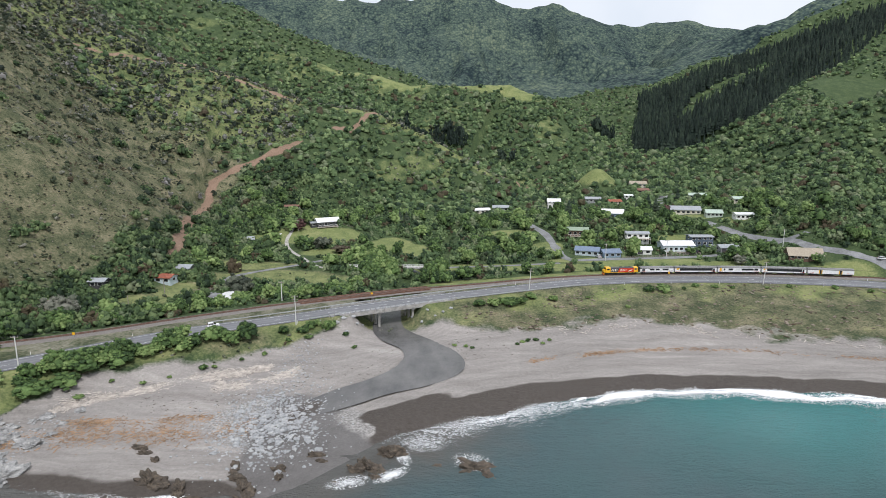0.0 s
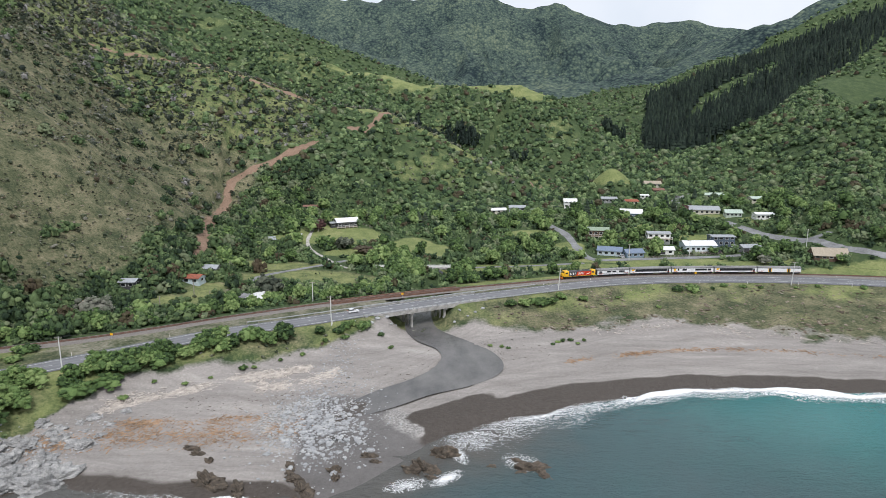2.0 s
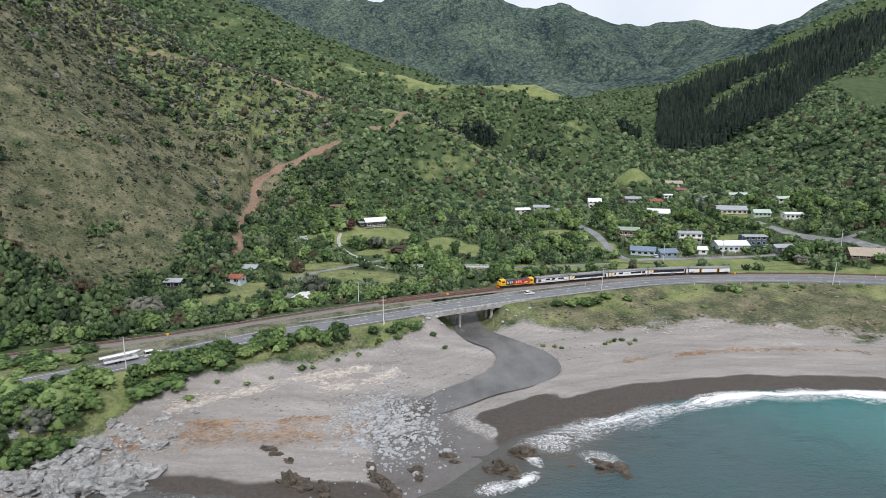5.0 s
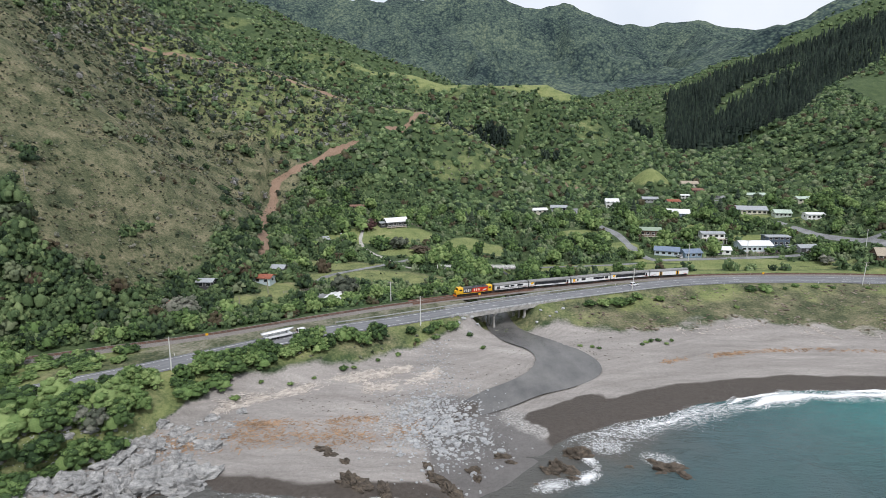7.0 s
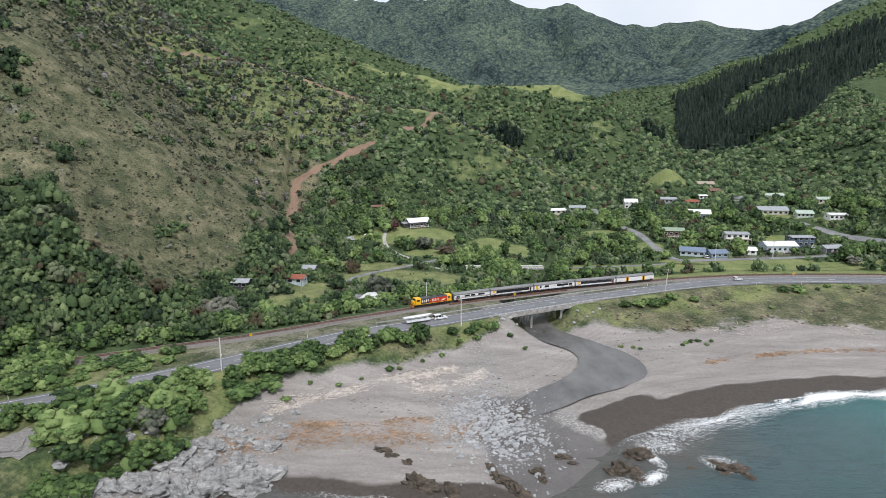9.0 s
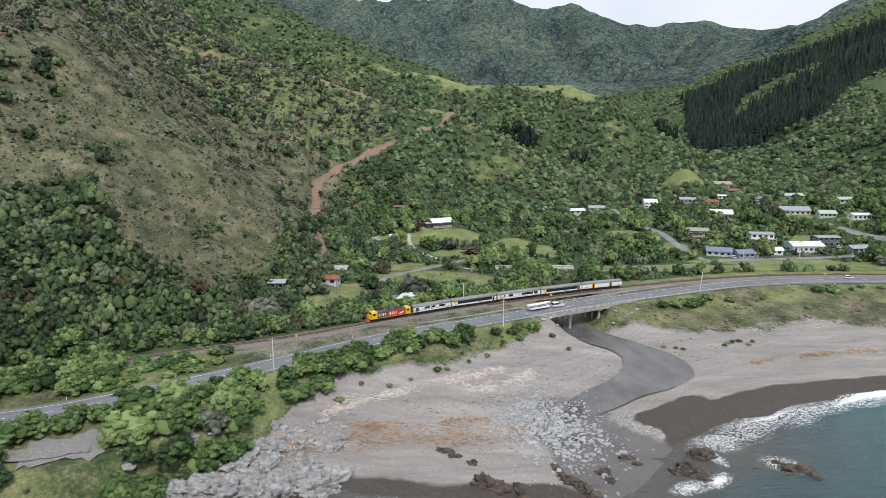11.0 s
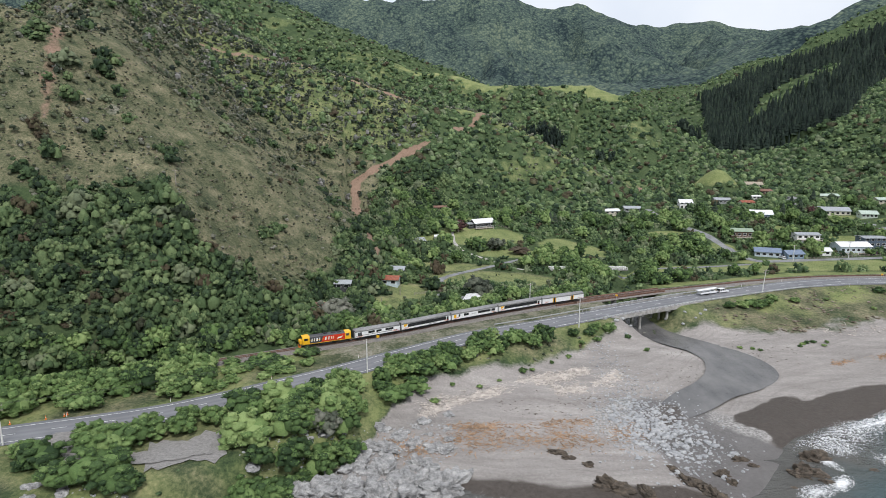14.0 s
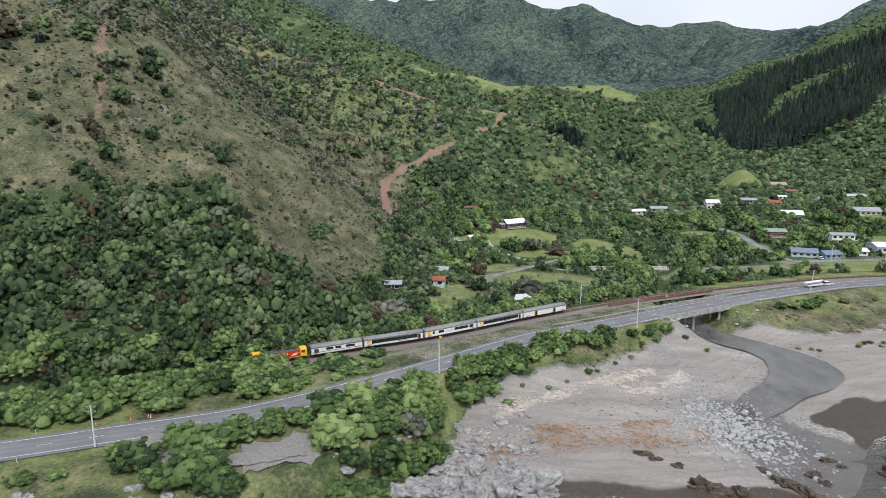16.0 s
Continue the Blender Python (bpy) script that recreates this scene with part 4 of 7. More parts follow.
def build_bush():
    # valley floor and the lower slopes
    x, y, rng = spots(3, (-95, 228, 230, 432), 4.0, lambda x, y: bush_density(x, y)[0] * np.clip(1.0 + 0.5 * waves(x, y, 13, 6), 0, 1))
    w = rng.uniform(1.8, 3.7, len(x)) * (1 + 0.2 * waves(x, y, 25, 2))
    scatter("valley_bush", SHAPE_MID, x, y, ground_z(x, y) - 0.6 * w, w, w * rng.uniform(0.95, 1.55, len(x)), leaf_bush, "dense mixed native bush with dark and bright green crowns", "bush", True)
    x, y, rng = spots(4, (-400, -95, 120, 434), 3.3, lambda x, y: bush_density(x, y)[0] * np.clip(1.1 + 0.5 * waves(x, y, 13, 6), 0, 1) * (x > -238 - 0.72 * (y - 120)))
    w = rng.uniform(1.5, 4.4, len(x)) * (1 + 0.25 * waves(x, y, 17, 2))
    scatter("gully_bush", SHAPE_GULLY, x, y, ground_z(x, y) - 0.6 * w, w, w * rng.uniform(0.95, 1.6, len(x)), leaf_gully, "thick native bush filling the gully and the foot of the spur", "bush", True)
    x, y, rng = spots(14, (-330, -60, 120, 330), 2.7, lambda x, y: bush_density(x, y)[0] * (y < track_y(x) + 62) * (x > -205 - 0.62 * (y - 120)) * 0.9)
    w = rng.uniform(0.9, 2.0, len(x))
    scatter("understorey", SHAPE_LOW, x, y, ground_z(x, y) - 0.5 * w, w, w * rng.uniform(0.8, 1.2, len(x)), leaf_bush, "low leafy growth filling the gaps under the trees", "bush")
    # open slopes: scattered shrubs
    def open_keep(x, y):
        q = zones(x, y)
        thick = np.clip(0.55 + 0.7 * waves(x, y, 24, 4) + 0.3 * waves(x, y, 8, 2), 0.08, 1)
        return np.clip(q["face"] * 0.95 * thick + q["upper"] * 0.7 * thick + q["west_top"] * 0.6 * thick + q["spur_top"] * 0.3 + q["grass_crest"] * 0.2 + q["patch"] * 0.4 + q["field"] * 0.04, 0, 1) * clear(x, y) * (y > q["t"] + 8)
    x, y, rng = spots(5, (-400, 60, 190, 660), 3.0, open_keep)
    w = rng.uniform(0.45, 0.95, len(x)) * (0.8 + 0.6 * smooth(-230, -250, x) + 0.9 * smooth(330, 470, y) + 1.3 * rng.uniform(0, 1, len(x)) ** 3)
    scatter("hillside_scrub", SHAPE_SMALL, x, y, ground_z(x, y) - 0.45 * w, w, w * rng.uniform(0.9, 1.3, len(x)), leaf_scrub, "grey-green scrub dotted over the grassy hillside", "shrub")

    def heath_keep(x, y):
        q = zones(x, y)
        return np.clip(q["face"] + q["west_top"] + q["upper"], 0, 1) * np.clip(0.5 + 0.55 * waves(x, y, 11, 5), 0.18, 0.9) * clear(x, y) * (y > q["t"] + 8) * (x > -190 - 0.62 * y)
    x, y, rng = spots(27, (-400, -60, 190, 640), 2.4, heath_keep)
    w = rng.uniform(0.35, 0.9, len(x)) * (1 + 0.5 * smooth(300, 500, y))
    scatter("low_heath", SHAPE_FAR, x, y, ground_z(x, y) - 0.3 * w, w, w * rng.uniform(0.8, 1.2, len(x)), leaf_heath, "low dark heath speckling the dry hillside", "shrub")

    def flower_keep(x, y):
        q = zones(x, y)
        thick = np.clip(0.62 + 0.8 * waves(x, y, 30, 2) + 0.5 * smooth(95, 150, q["z"]), 0.05, 1)
        return np.clip(q["upper"] * thick + q["west_top"] * 0.12 * thick + q["face"] * 0.22 * smooth(260, 420, y) + q["spur_top"] * 0.18, 0, 1) * clear(x, y) * (y > q["t"] + 12)
    x, y, rng = spots(25, (-420, 60, 230, 760), 5.6, flower_keep)
    w = rng.uniform(1.5, 3.3, len(x))
    scatter("flowering_scrub", SHAPE_SHRUB, x, y, ground_z(x, y) - 0.35 * w, w, w * rng.uniform(0.95, 1.35, len(x)), leaf_flower, "dark rounded shrubs with greyish white flowers on the hillside", "shrub")
    # tussocks
    def tuft_keep(x, y):
        q = zones(x, y)
        return np.clip(q["face"] + q["west_top"] + 0.7 * q["upper"], 0, 1) * 0.8 * (y > q["t"] + 6) * np.clip(0.55 + 0.6 * waves(x, y, 8, 1), 0.1, 1) * (x > -190 - 0.62 * y)
    tufts = [crown_shape(95 + k, 1, 1, 9, 0.5) for k in range(4)]
    tufts = [(v[12:], f[len(UPPER[1][1]):] - 12) for v, f in tufts]
    x, y, rng = spots(6, (-400, -90, 196, 520), 2.0, tuft_keep)
    w = rng.uniform(0.3, 0.8, len(x))
    half = rng.random(len(x)) < 0.5
    for name, m, leaf, label in (("dry_tussock", half, leaf_dry, "dry tussock grass on the open hillside"), ("green_tussock", ~half, leaf_scrub, "grey-green tufts on the open hillside")):
        scatter(name, tufts, x[m], y[m], ground_z(x[m], y[m]) - 0.3 * w[m], w[m], w[m] * 0.8, leaf, label, "tussock")
    # slopes in the middle distance
    x, y, rng = spots(7, (-430, 430, 430, 800), 5.4, lambda x, y: bush_density(x, y)[0] * 0.97 * (x > -60 - 0.45 * y))
    w = rng.uniform(2.1, 4.9, len(x))
    scatter("hill_bush", SHAPE_LOW, x, y, ground_z(x, y) - 0.75 * w, w, w * rng.uniform(0.9, 1.3, len(x)), leaf_bush, "unbroken native bush over the valley sides", "bush", True)
    x, y, rng = spots(8, (228, 430, 262, 432), 4.4, lambda x, y: bush_density(x, y)[0] * 0.95)
    w = rng.uniform(2.0, 3.8, len(x))
    scatter("side_bush", SHAPE_LOW, x, y, ground_z(x, y) - 0.6 * w, w, w * rng.uniform(0.9, 1.3, len(x)), leaf_bush, "unbroken native bush on the slope above the houses", "bush", True)
    x, y, rng = spots(9, (-520, 900, 780, 1280), 8.8, lambda x, y: np.where(in_forest(x, y), 0, bush_density(x, y)[0]) * 0.95)
    w = rng.uniform(2.8, 5.0, len(x))
    scatter("distant_bush", SHAPE_FAR, x, y, far_z(x, y) - 0.8 * w, w, w * rng.uniform(0.95, 1.3, len(x)), leaf_bush, "bush on the distant spurs", "bush")
    # stands of dark trees in the folds of the hills
    def stand(x, y):
        return ellipse(x, y, [(-25, 610, 26, 20), (8, 625, 16, 14), (-195, 690, 16, 16), (180, 690, 12, 14), (60, 600, 8, 8), (-48, 640, 14, 14)]) > 0.5
    x, y, rng = spots(10, (-230, 230, 560, 740), 5.0, lambda x, y: stand(x, y) * 0.9)
    w = rng.uniform(2.5, 4.5, len(x))
    scatter("dark_stand", SHAPE_MID, x, y, ground_z(x, y), w, w * rng.uniform(2.0, 3.0, len(x)), leaf_pine, "stand of tall dark trees in a fold of the hill", "trees")
    # pine plantation
    x, y, rng = spots(11, (205, 820, 650, 1120), 5.8, lambda x, y: in_forest(x, y) * 0.95)
    h = rng.uniform(17, 25, len(x)) * (1 - 0.3 * smooth(60, 20, y - np.interp(x, [290, 336, 434, 626], [690, 665, 775, 925])) * smooth(330, 360, x))
    scatter("pine_forest", PINES, x, y, far_z(x, y) - 3.0, h * 0.85, h, leaf_pine, "dark pine plantation on the shaded slope", "forest", False)


build_bush()


# ---- trees and bushes of their own ----
def tree_thing(kind, seed, shape, leaf, trunk_height, stems):
    """Trunk with limbs and a crown, about 1 in radius, set on z 0."""
    rng = np.random.default_rng(seed)
    ob = new(kind)
    verts, faces = [], []

    def limb(a, b, r0, r1, sides=6):
        a, b = np.array(a, float), np.array(b, float)
        d = (b - a) / np.linalg.norm(b - a)
        u = np.cross(d, [0.3, 0.9, 0.2])
        u /= np.linalg.norm(u)
        v = np.cross(d, u)
        k = len(verts)
        for p, r in ((a, r0), (b, r1)):
            for i in range(sides):
                t = 2 * math.pi * i / sides
                verts.append(p + r * (u * math.cos(t) + v * math.sin(t)))
        for i in range(sides):
            faces.append((k + i, k + (i + 1) % sides, k + sides + (i + 1) % sides, k + sides + i))

    for _ in range(stems):
        lean = rng.uniform(-0.18, 0.18, 2)
        limb((0.05 * lean[0], 0.05 * lean[1], -0.15), (lean[0], lean[1], trunk_height + 0.25), 0.07, 0.05)
        for _ in range(3):
            a = rng.uniform(0, 6.28)
            limb((lean[0], lean[1], trunk_height + 0.1), (0.5 * math.cos(a), 0.5 * math.sin(a), trunk_height + rng.uniform(0.4, 0.8)), 0.045, 0.02)
    mesh_object("trunk", verts, faces, (mat_bark,), True, ob)
    v, f = shape
    v = v.copy()
    v[:, 2] += trunk_height - 0.12
    mesh_object("crown", v, f, (leaf,), True, ob)
    return ob


def plant(source, x, y, radius, tall, turn, label, category, group, sink=0.0):
    ob = copy_thing(source, pose(x, y, float(ground_z(x, y)) - sink, 0, 0, turn) @ Matrix.Diagonal((radius, radius, tall, 1)))
    ob.scale = (radius, radius, tall)
    return tagged(ob, label, category, group)


def build_trees():
    trees = [tree_thing("tree", 100 + k, SHAPE_HI[k], leaf_tree, 0.35, 1) for k in range(4)]
    olive = [tree_thing("tree", 110 + k, SHAPE_HI[4 + k % 2], leaf_olive, 0.3, 2) for k in range(2)]
    bushes = [tree_thing("bush", 120 + k, SHAPE_HI[k + 1], leaf_tree, 0.02, 3) for k in range(4)]
    rng = random.Random(4)

    def put(kind, x, y, r, h, label, category, group=""):
        plant(rng.choice(kind), x, y, r, h * 0.62, rng.uniform(0, 360), label, category, group)

    # bushes on the bank between road and beach
    x = -131.0
    while x < -38:
        y = road_y(x) - rng.uniform(8.5, 12.5)
        thin = x > -62
        if not (-121 < x < -117) and rng.random() < (0.55 if thin else 0.95):
            r = rng.uniform(1.3, 2.4) if thin else rng.uniform(2.5, 4.2)
            put(bushes, x, float(y), r, r * rng.uniform(1.2, 1.7), "dense green bush on the bank below the road", "bush", "bushes below the road")
        x += rng.uniform(1.6, 2.6)
    # trees round the lay-by
    for x, y, r, h in ((-128, 143, 6.6, 8.5), (-122, 146, 4.0, 6.0), (-138, 142, 6.0, 7.5), (-133, 139, 5.0, 7.0), (-146, 138, 5.4, 6.5), (-152, 134, 3.6, 4.6), (-142, 127, 6.2, 7.5), (-134, 131, 5.4, 7.0), (-138, 121, 3.6, 5.0), (-158, 133, 3.4, 4.6), (-129, 122, 2.6, 2.6), (-130, 134, 4.2, 5.5),
                       (-170, 122, 6.0, 6.5), (-164, 126, 4.6, 6.0), (-158, 129, 3.6, 5.0), (-175, 124, 4.4, 5.0), (-167, 112, 6.4, 7.0), (-173, 109, 4.4, 5.5), (-161, 109, 3.4, 4.0), (-151, 106, 3.2, 4.2), (-181, 116, 4.6, 6.0), (-186, 119, 3.4, 4.2), (-201, 110, 2.2, 2.4), (-195, 112, 1.8, 1.8),
                       (-126, 126, 4.6, 6.5), (-121, 131, 3.8, 5.5), (-132, 124, 4.8, 6.5), (-134, 116, 4.2, 5.0), (-123, 138, 4.6, 7.0), (-139, 115, 4.2, 5.5), (-116, 158, 2.6, 3.4), (-112, 156, 4.4, 4.2), (-106, 161, 3.8, 4.0), (-104, 167, 4.4, 4.8), (-97, 173, 4.0, 4.4)):
        put(bushes, x, y, r, h, "round-headed green coastal tree beside the lay-by", "tree", "trees at the lay-by")
    put(olive, -126, 134, 4.2, 6.5, "grey-green feathery tree at the edge of the rocks", "tree")
    # hedge of trees between road and rails
    for x in np.arange(-238, -137, 1.1):
        gap = float(track_y(x) - road_y(x))
        r = rng.uniform(2.8, 5.0) if x < -162 else rng.uniform(2.0, 2.9)
        y = float(road_y(x)) + rng.uniform(8.5 + r * 0.5, gap - 2.0 - r * 0.5)
        put(bushes, float(x), y, r, r * (rng.uniform(1.2, 1.7) if x < -162 else rng.uniform(0.8, 1.15)), "leafy bush between the road and the railway", "bush", "bushes between road and rails")
    for x in (-184, -180, -176, -172, -169, -166):
        put(bushes, float(x), float(track_y(x)) - 6.5, 3.8, 6.6, "tall leafy bush hiding the rails", "bush", "bushes between road and rails")
    # belt of trees inland of the rails
    for x in np.arange(-232, 4, 2.6):
        y = track_y(x) + (rng.uniform(6, 13) if x < -140 else rng.uniform(8, 20))
        if -36 < x < -10 or (-66 < x < -50 and rng.random() < 0.5):
            continue
        r = rng.uniform(2.2, 4.0)
        if clear(np.array([x]), np.array([y]))[0] and ellipse(np.array([x]), np.array([float(y)]), FIELDS)[0] < 0.4:
            put(trees if rng.random() < 0.6 else bushes, float(x), float(y), r, r * rng.uniform(1.4, 2.1), "spreading green tree beside the railway", "tree", "trees beside the railway")
    # trees of the valley floor
    for _ in range(360):
        x, y = rng.uniform(-135, 215), rng.uniform(268, 420)
        q = bush_density(np.array([x]), np.array([y]))[0][0]
        if q > 0.5:
            r = rng.uniform(2.6, 4.8)
            put(trees, x, y, r, r * rng.uniform(1.5, 2.1), "broad green tree on the valley floor", "tree", "trees on the valley floor")
    for x, y, r, h in ((-83, 243, 6.0, 9.5), (-136, 209, 5.5, 9), (-68, 338, 4.5, 7), (-55, 330, 6, 4.5), (150, 300, 4, 5), (-92, 366, 5, 7)):
        put(olive if x != -92 else trees, x, y, r, h, "large dark grey-green flowering tree in a garden", "tree", "flowering trees")
    # low bushes on the bank of the bay
    for x, d, r in ((26, 14, 3.4), (31, 15, 3.0), (36, 12, 2.6), (20, 13, 2.8), (14, 12, 2.6), (45, 16, 2.2), (88, 15, 2.6), (94, 16, 3.2), (110, 11, 1.6), (118, 12, 1.4), (104, 14, 1.2), (125, 13, 1.2), (168, 10, 1.6), (180, 12, 1.5), (150, 10, 1.3), (140, 12, 1.0), (60, 18, 1.1), (74, 30, 1.2)):
        put(bushes, x, float(road_y(x)) - d, r, r * 1.1, "low green bush on the grassy bank above the bay", "bush", "bushes on the bay's bank")
    for x, y, r in ((28, 205, 0.9), (30, 206, 1.1), (33, 207, 1.0), (35, 204, 0.8), (26, 203, 0.8), (38, 207, 0.9), (8, 200, 0.9), (4, 201, 0.8), (10, 199, 0.8), (-34, 204, 1.2), (-46, 199, 1.4), (-30, 196, 1.1), (-52, 196, 1.2), (-88, 168, 0.9), (-74, 178, 1.3), (-71, 179, 1.0), (-82, 172, 0.8), (-101, 158, 1.3), (-96, 166, 0.9),
                    (-64, 184, 0.9), (-58, 188, 1.0)):
        put(bushes, x, y, r, r * 1.1, "small green beach shrub on grey sand", "shrub", "shrubs on the beach")
    # tall dark conifers and a copper beech among the houses
    cone_v, cone_f = pine_shape(91, 11, 11)
    conifer = tree_thing("conifer", 130, (cone_v * np.array([2.6, 2.6, 2.2]), cone_f), leaf_conifer, 0.2, 1)
    for x, y, r, h in ((84, 405, 4.2, 13), (88, 409, 3.6, 12), (139, 412, 4.6, 12), (143, 408, 3.8, 10), (128, 402, 3.6, 9), (168, 436, 3.6, 11), (-28, 392, 3.8, 10), (-24, 398, 3.4, 9)):
        plant(conifer, x, y, r * 1.4, h * 0.45, rng.uniform(0, 360), "tall dark conifer standing among the houses", "conifer", "conifers")
    copper = tree_thing("tree", 131, SHAPE_HI[2], leaf_copper, 0.3, 1)
    for x, y, r, h in ((-88, 368, 4.6, 7), (147, 400, 3.4, 6), (150, 405, 2.8, 5)):
        plant(copper, x, y, r, h * 0.62, rng.uniform(0, 360), "dark red copper-leaved garden tree", "tree", "copper trees")
    for t in trees + olive + bushes + [conifer, copper]:
        for o in (*t.children_recursive, t):
            bpy.data.objects.remove(o)


build_trees()


def build_bank_scrub():
    """Low dry growth and seedlings on the seaward bank."""
    def keep(x, y):
        q = zones(x, y)
        return (q["verge"] > 0.4) * (y < q["r"] - 9) * (x > 8) * (0.5 + 0.5 * waves(x, y, 9, 3)) * 0.8 * (q["n"] > 20)
    x, y, rng = spots(15, (8, 215, 190, 262), 2.1, keep)
    w = rng.uniform(0.3, 1.15, len(x)) * (1 + 0.4 * waves(x, y, 12, 8))
    scatter("bank_scrub", SHAPE_SMALL, x, y, ground_z(x, y) - 0.4 * w, w, w * 0.55, leaf_dry, "low brown and grey-green scrub on the grassy bank", "scrub")

    def keep2(x, y):
        q = zones(x, y)
        return (q["verge"] > 0.4) * (y < q["r"] - 7.5) * (0.5 + 0.5 * waves(x, y, 7, 3)) * 0.6
    x, y, rng = spots(16, (-90, -15, 180, 226), 1.9, keep2)
    w = rng.uniform(0.35, 0.95, len(x))
    scatter("bank_growth", SHAPE_LOW, x, y, ground_z(x, y) - 0.4 * w, w, w * 0.8, leaf_scrub, "mixed low green and grey growth at the beach edge", "scrub")

    def keep3(x, y):
        q = zones(x, y)
        return (~q["inland"]) * (x < -100) * (q["verge"] > 0.4) * (y < q["r"] - 8) * (0.4 + 0.5 * waves(x, y, 6, 3)) * 0.4 * (q["n"] > 6)
    x, y, rng = spots(17, (-235, -100, 95, 165), 2.0, keep3)
    w = rng.uniform(0.3, 0.9, len(x))
    scatter("layby_growth", SHAPE_LOW, x, y, ground_z(x, y) - 0.4 * w, w, w * 0.7, leaf_bush, "rough green growth round the lay-by", "scrub")


build_bank_scrub()


# ---- parts and things ----
def part(name, bm, material, parent=None, label="", smooth_faces=False):
    me = bpy.data.meshes.new(name)
    bm.normal_update()
    bm.to_mesh(me)
    bm.free()
    me.materials.append(material)
    if smooth_faces:
        me.polygons.foreach_set("use_smooth", np.full(len(me.polygons), True))
    ob = new(name, me)
    ob.parent = parent
    if label:
        ob["label"] = label
    return ob


def box(x0, x1, y0, y1, z0, z1, bevel=0.0, bm=None):
    bm = bm or bmesh.new()
    r = bmesh.ops.create_cube(bm, size=1, matrix=Matrix.Translation(((x0 + x1) / 2, (y0 + y1) / 2, (z0 + z1) / 2)) @ Matrix.Diagonal((x1 - x0, y1 - y0, z1 - z0, 1)))
    if bevel:
        es = list({e for v in r["verts"] for e in v.link_edges})
        bmesh.ops.bevel(bm, geom=es, offset=bevel, segments=2, affect="EDGES")
    return bm


def rod(a, b, r0, r1=None, sides=8, bm=None):
    """A tapered round bar from a to b."""
    bm = bm or bmesh.new()
    a, b = Vector(a), Vector(b)
    m = Matrix.Translation((a + b) / 2) @ (b - a).to_track_quat("Z", "Y").to_matrix().to_4x4()
    bmesh.ops.create_cone(bm, cap_ends=True, segments=sides, radius1=r0, radius2=r0 if r1 is None else r1, depth=(b - a).length, matrix=m)
    return bm


def extruded(profile, x0, x1, bm=None):
    """A closed (y, z) outline drawn out along x."""
    bm = bm or bmesh.new()
    a = [bm.verts.new((x0, y, z)) for y, z in profile]
    b = [bm.verts.new((x1, y, z)) for y, z in profile]
    n = len(profile)
    for i in range(n):
        bm.faces.new((a[i], a[(i + 1) % n], b[(i + 1) % n], b[i]))
    bm.faces.new(a[::-1])
    bm.faces.new(b)
    bmesh.ops.recalc_face_normals(bm, faces=bm.faces[:])
    return bm


def side_panel(profile, y0, y1, bm=None):
    """A closed (x, z) outline with thickness from y0 to y1."""
    bm = bm or bmesh.new()
    a = [bm.verts.new((x, y0, z)) for x, z in profile]
    b = [bm.verts.new((x, y1, z)) for x, z in profile]
    n = len(profile)
    for i in range(n):
        bm.faces.new((a[i], a[(i + 1) % n], b[(i + 1) % n], b[i]))
    bm.faces.new(a[::-1])
    bm.faces.new(b)
    bmesh.ops.recalc_face_normals(bm, faces=bm.faces[:])
    return bm


def base(name, m=None):
    ob = new(name)
    if m is not None:
        ob.matrix_basis = m
    return ob


# ---- the train ----
mat_car_white = plain("carriage_white", (0.72, 0.73, 0.73), 0.35, wear=0.10)
mat_car_grey = plain("carriage_roof_grey", (0.25, 0.25, 0.25), 0.55, wear=0.25)
mat_yellow = plain("safety_yellow", (0.78, 0.43, 0.02), 0.4, wear=0.12)
mat_red = plain("engine_red", (0.55, 0.035, 0.012), 0.4, wear=0.12)
mat_engine_grey = plain("engine_dark_grey", (0.06, 0.06, 0.065), 0.5, wear=0.2)
mat_orange = plain("orange_paint", (0.72, 0.19, 0.03), 0.45)
mat_steel = plain("wheel_steel", (0.17, 0.13, 0.11), 0.5, 0.5)


def bogie(parent, x, axles=2, pitch=2.2):
    b = part("bogie", box(x - pitch * axles / 2, x + pitch * axles / 2, -0.95, 0.95, 0.35, 0.62, 0.06), mat_dark, parent, "black bogie frame")
    for k in range(axles):
        wx = x + (k - (axles - 1) / 2) * pitch * 0.9
        for sy in (-0.55, 0.55):
            part("wheel", rod((wx, sy - 0.07, 0.42), (wx, sy + 0.07, 0.42), 0.42, 0.40, 14), mat_steel, b)
    for sy in (-1, 1):
        part("side_frame", side_panel([(x - pitch * 0.75, 0.45), (x - pitch * 0.45, 0.8), (x + pitch * 0.45, 0.8), (x + pitch * 0.75, 0.45), (x + pitch * 0.3, 0.3), (x - pitch * 0.3, 0.3)], sy * 1.0 - 0.06, sy * 1.0 + 0.06), mat_dark, b)
    return b


BODY = [(-1.36, 0.95), (-1.38, 2.6), (-1.25, 3.2), (-0.85, 3.55), (0, 3.68), (0.85, 3.55), (1.25, 3.2), (1.38, 2.6), (1.36, 0.95)]


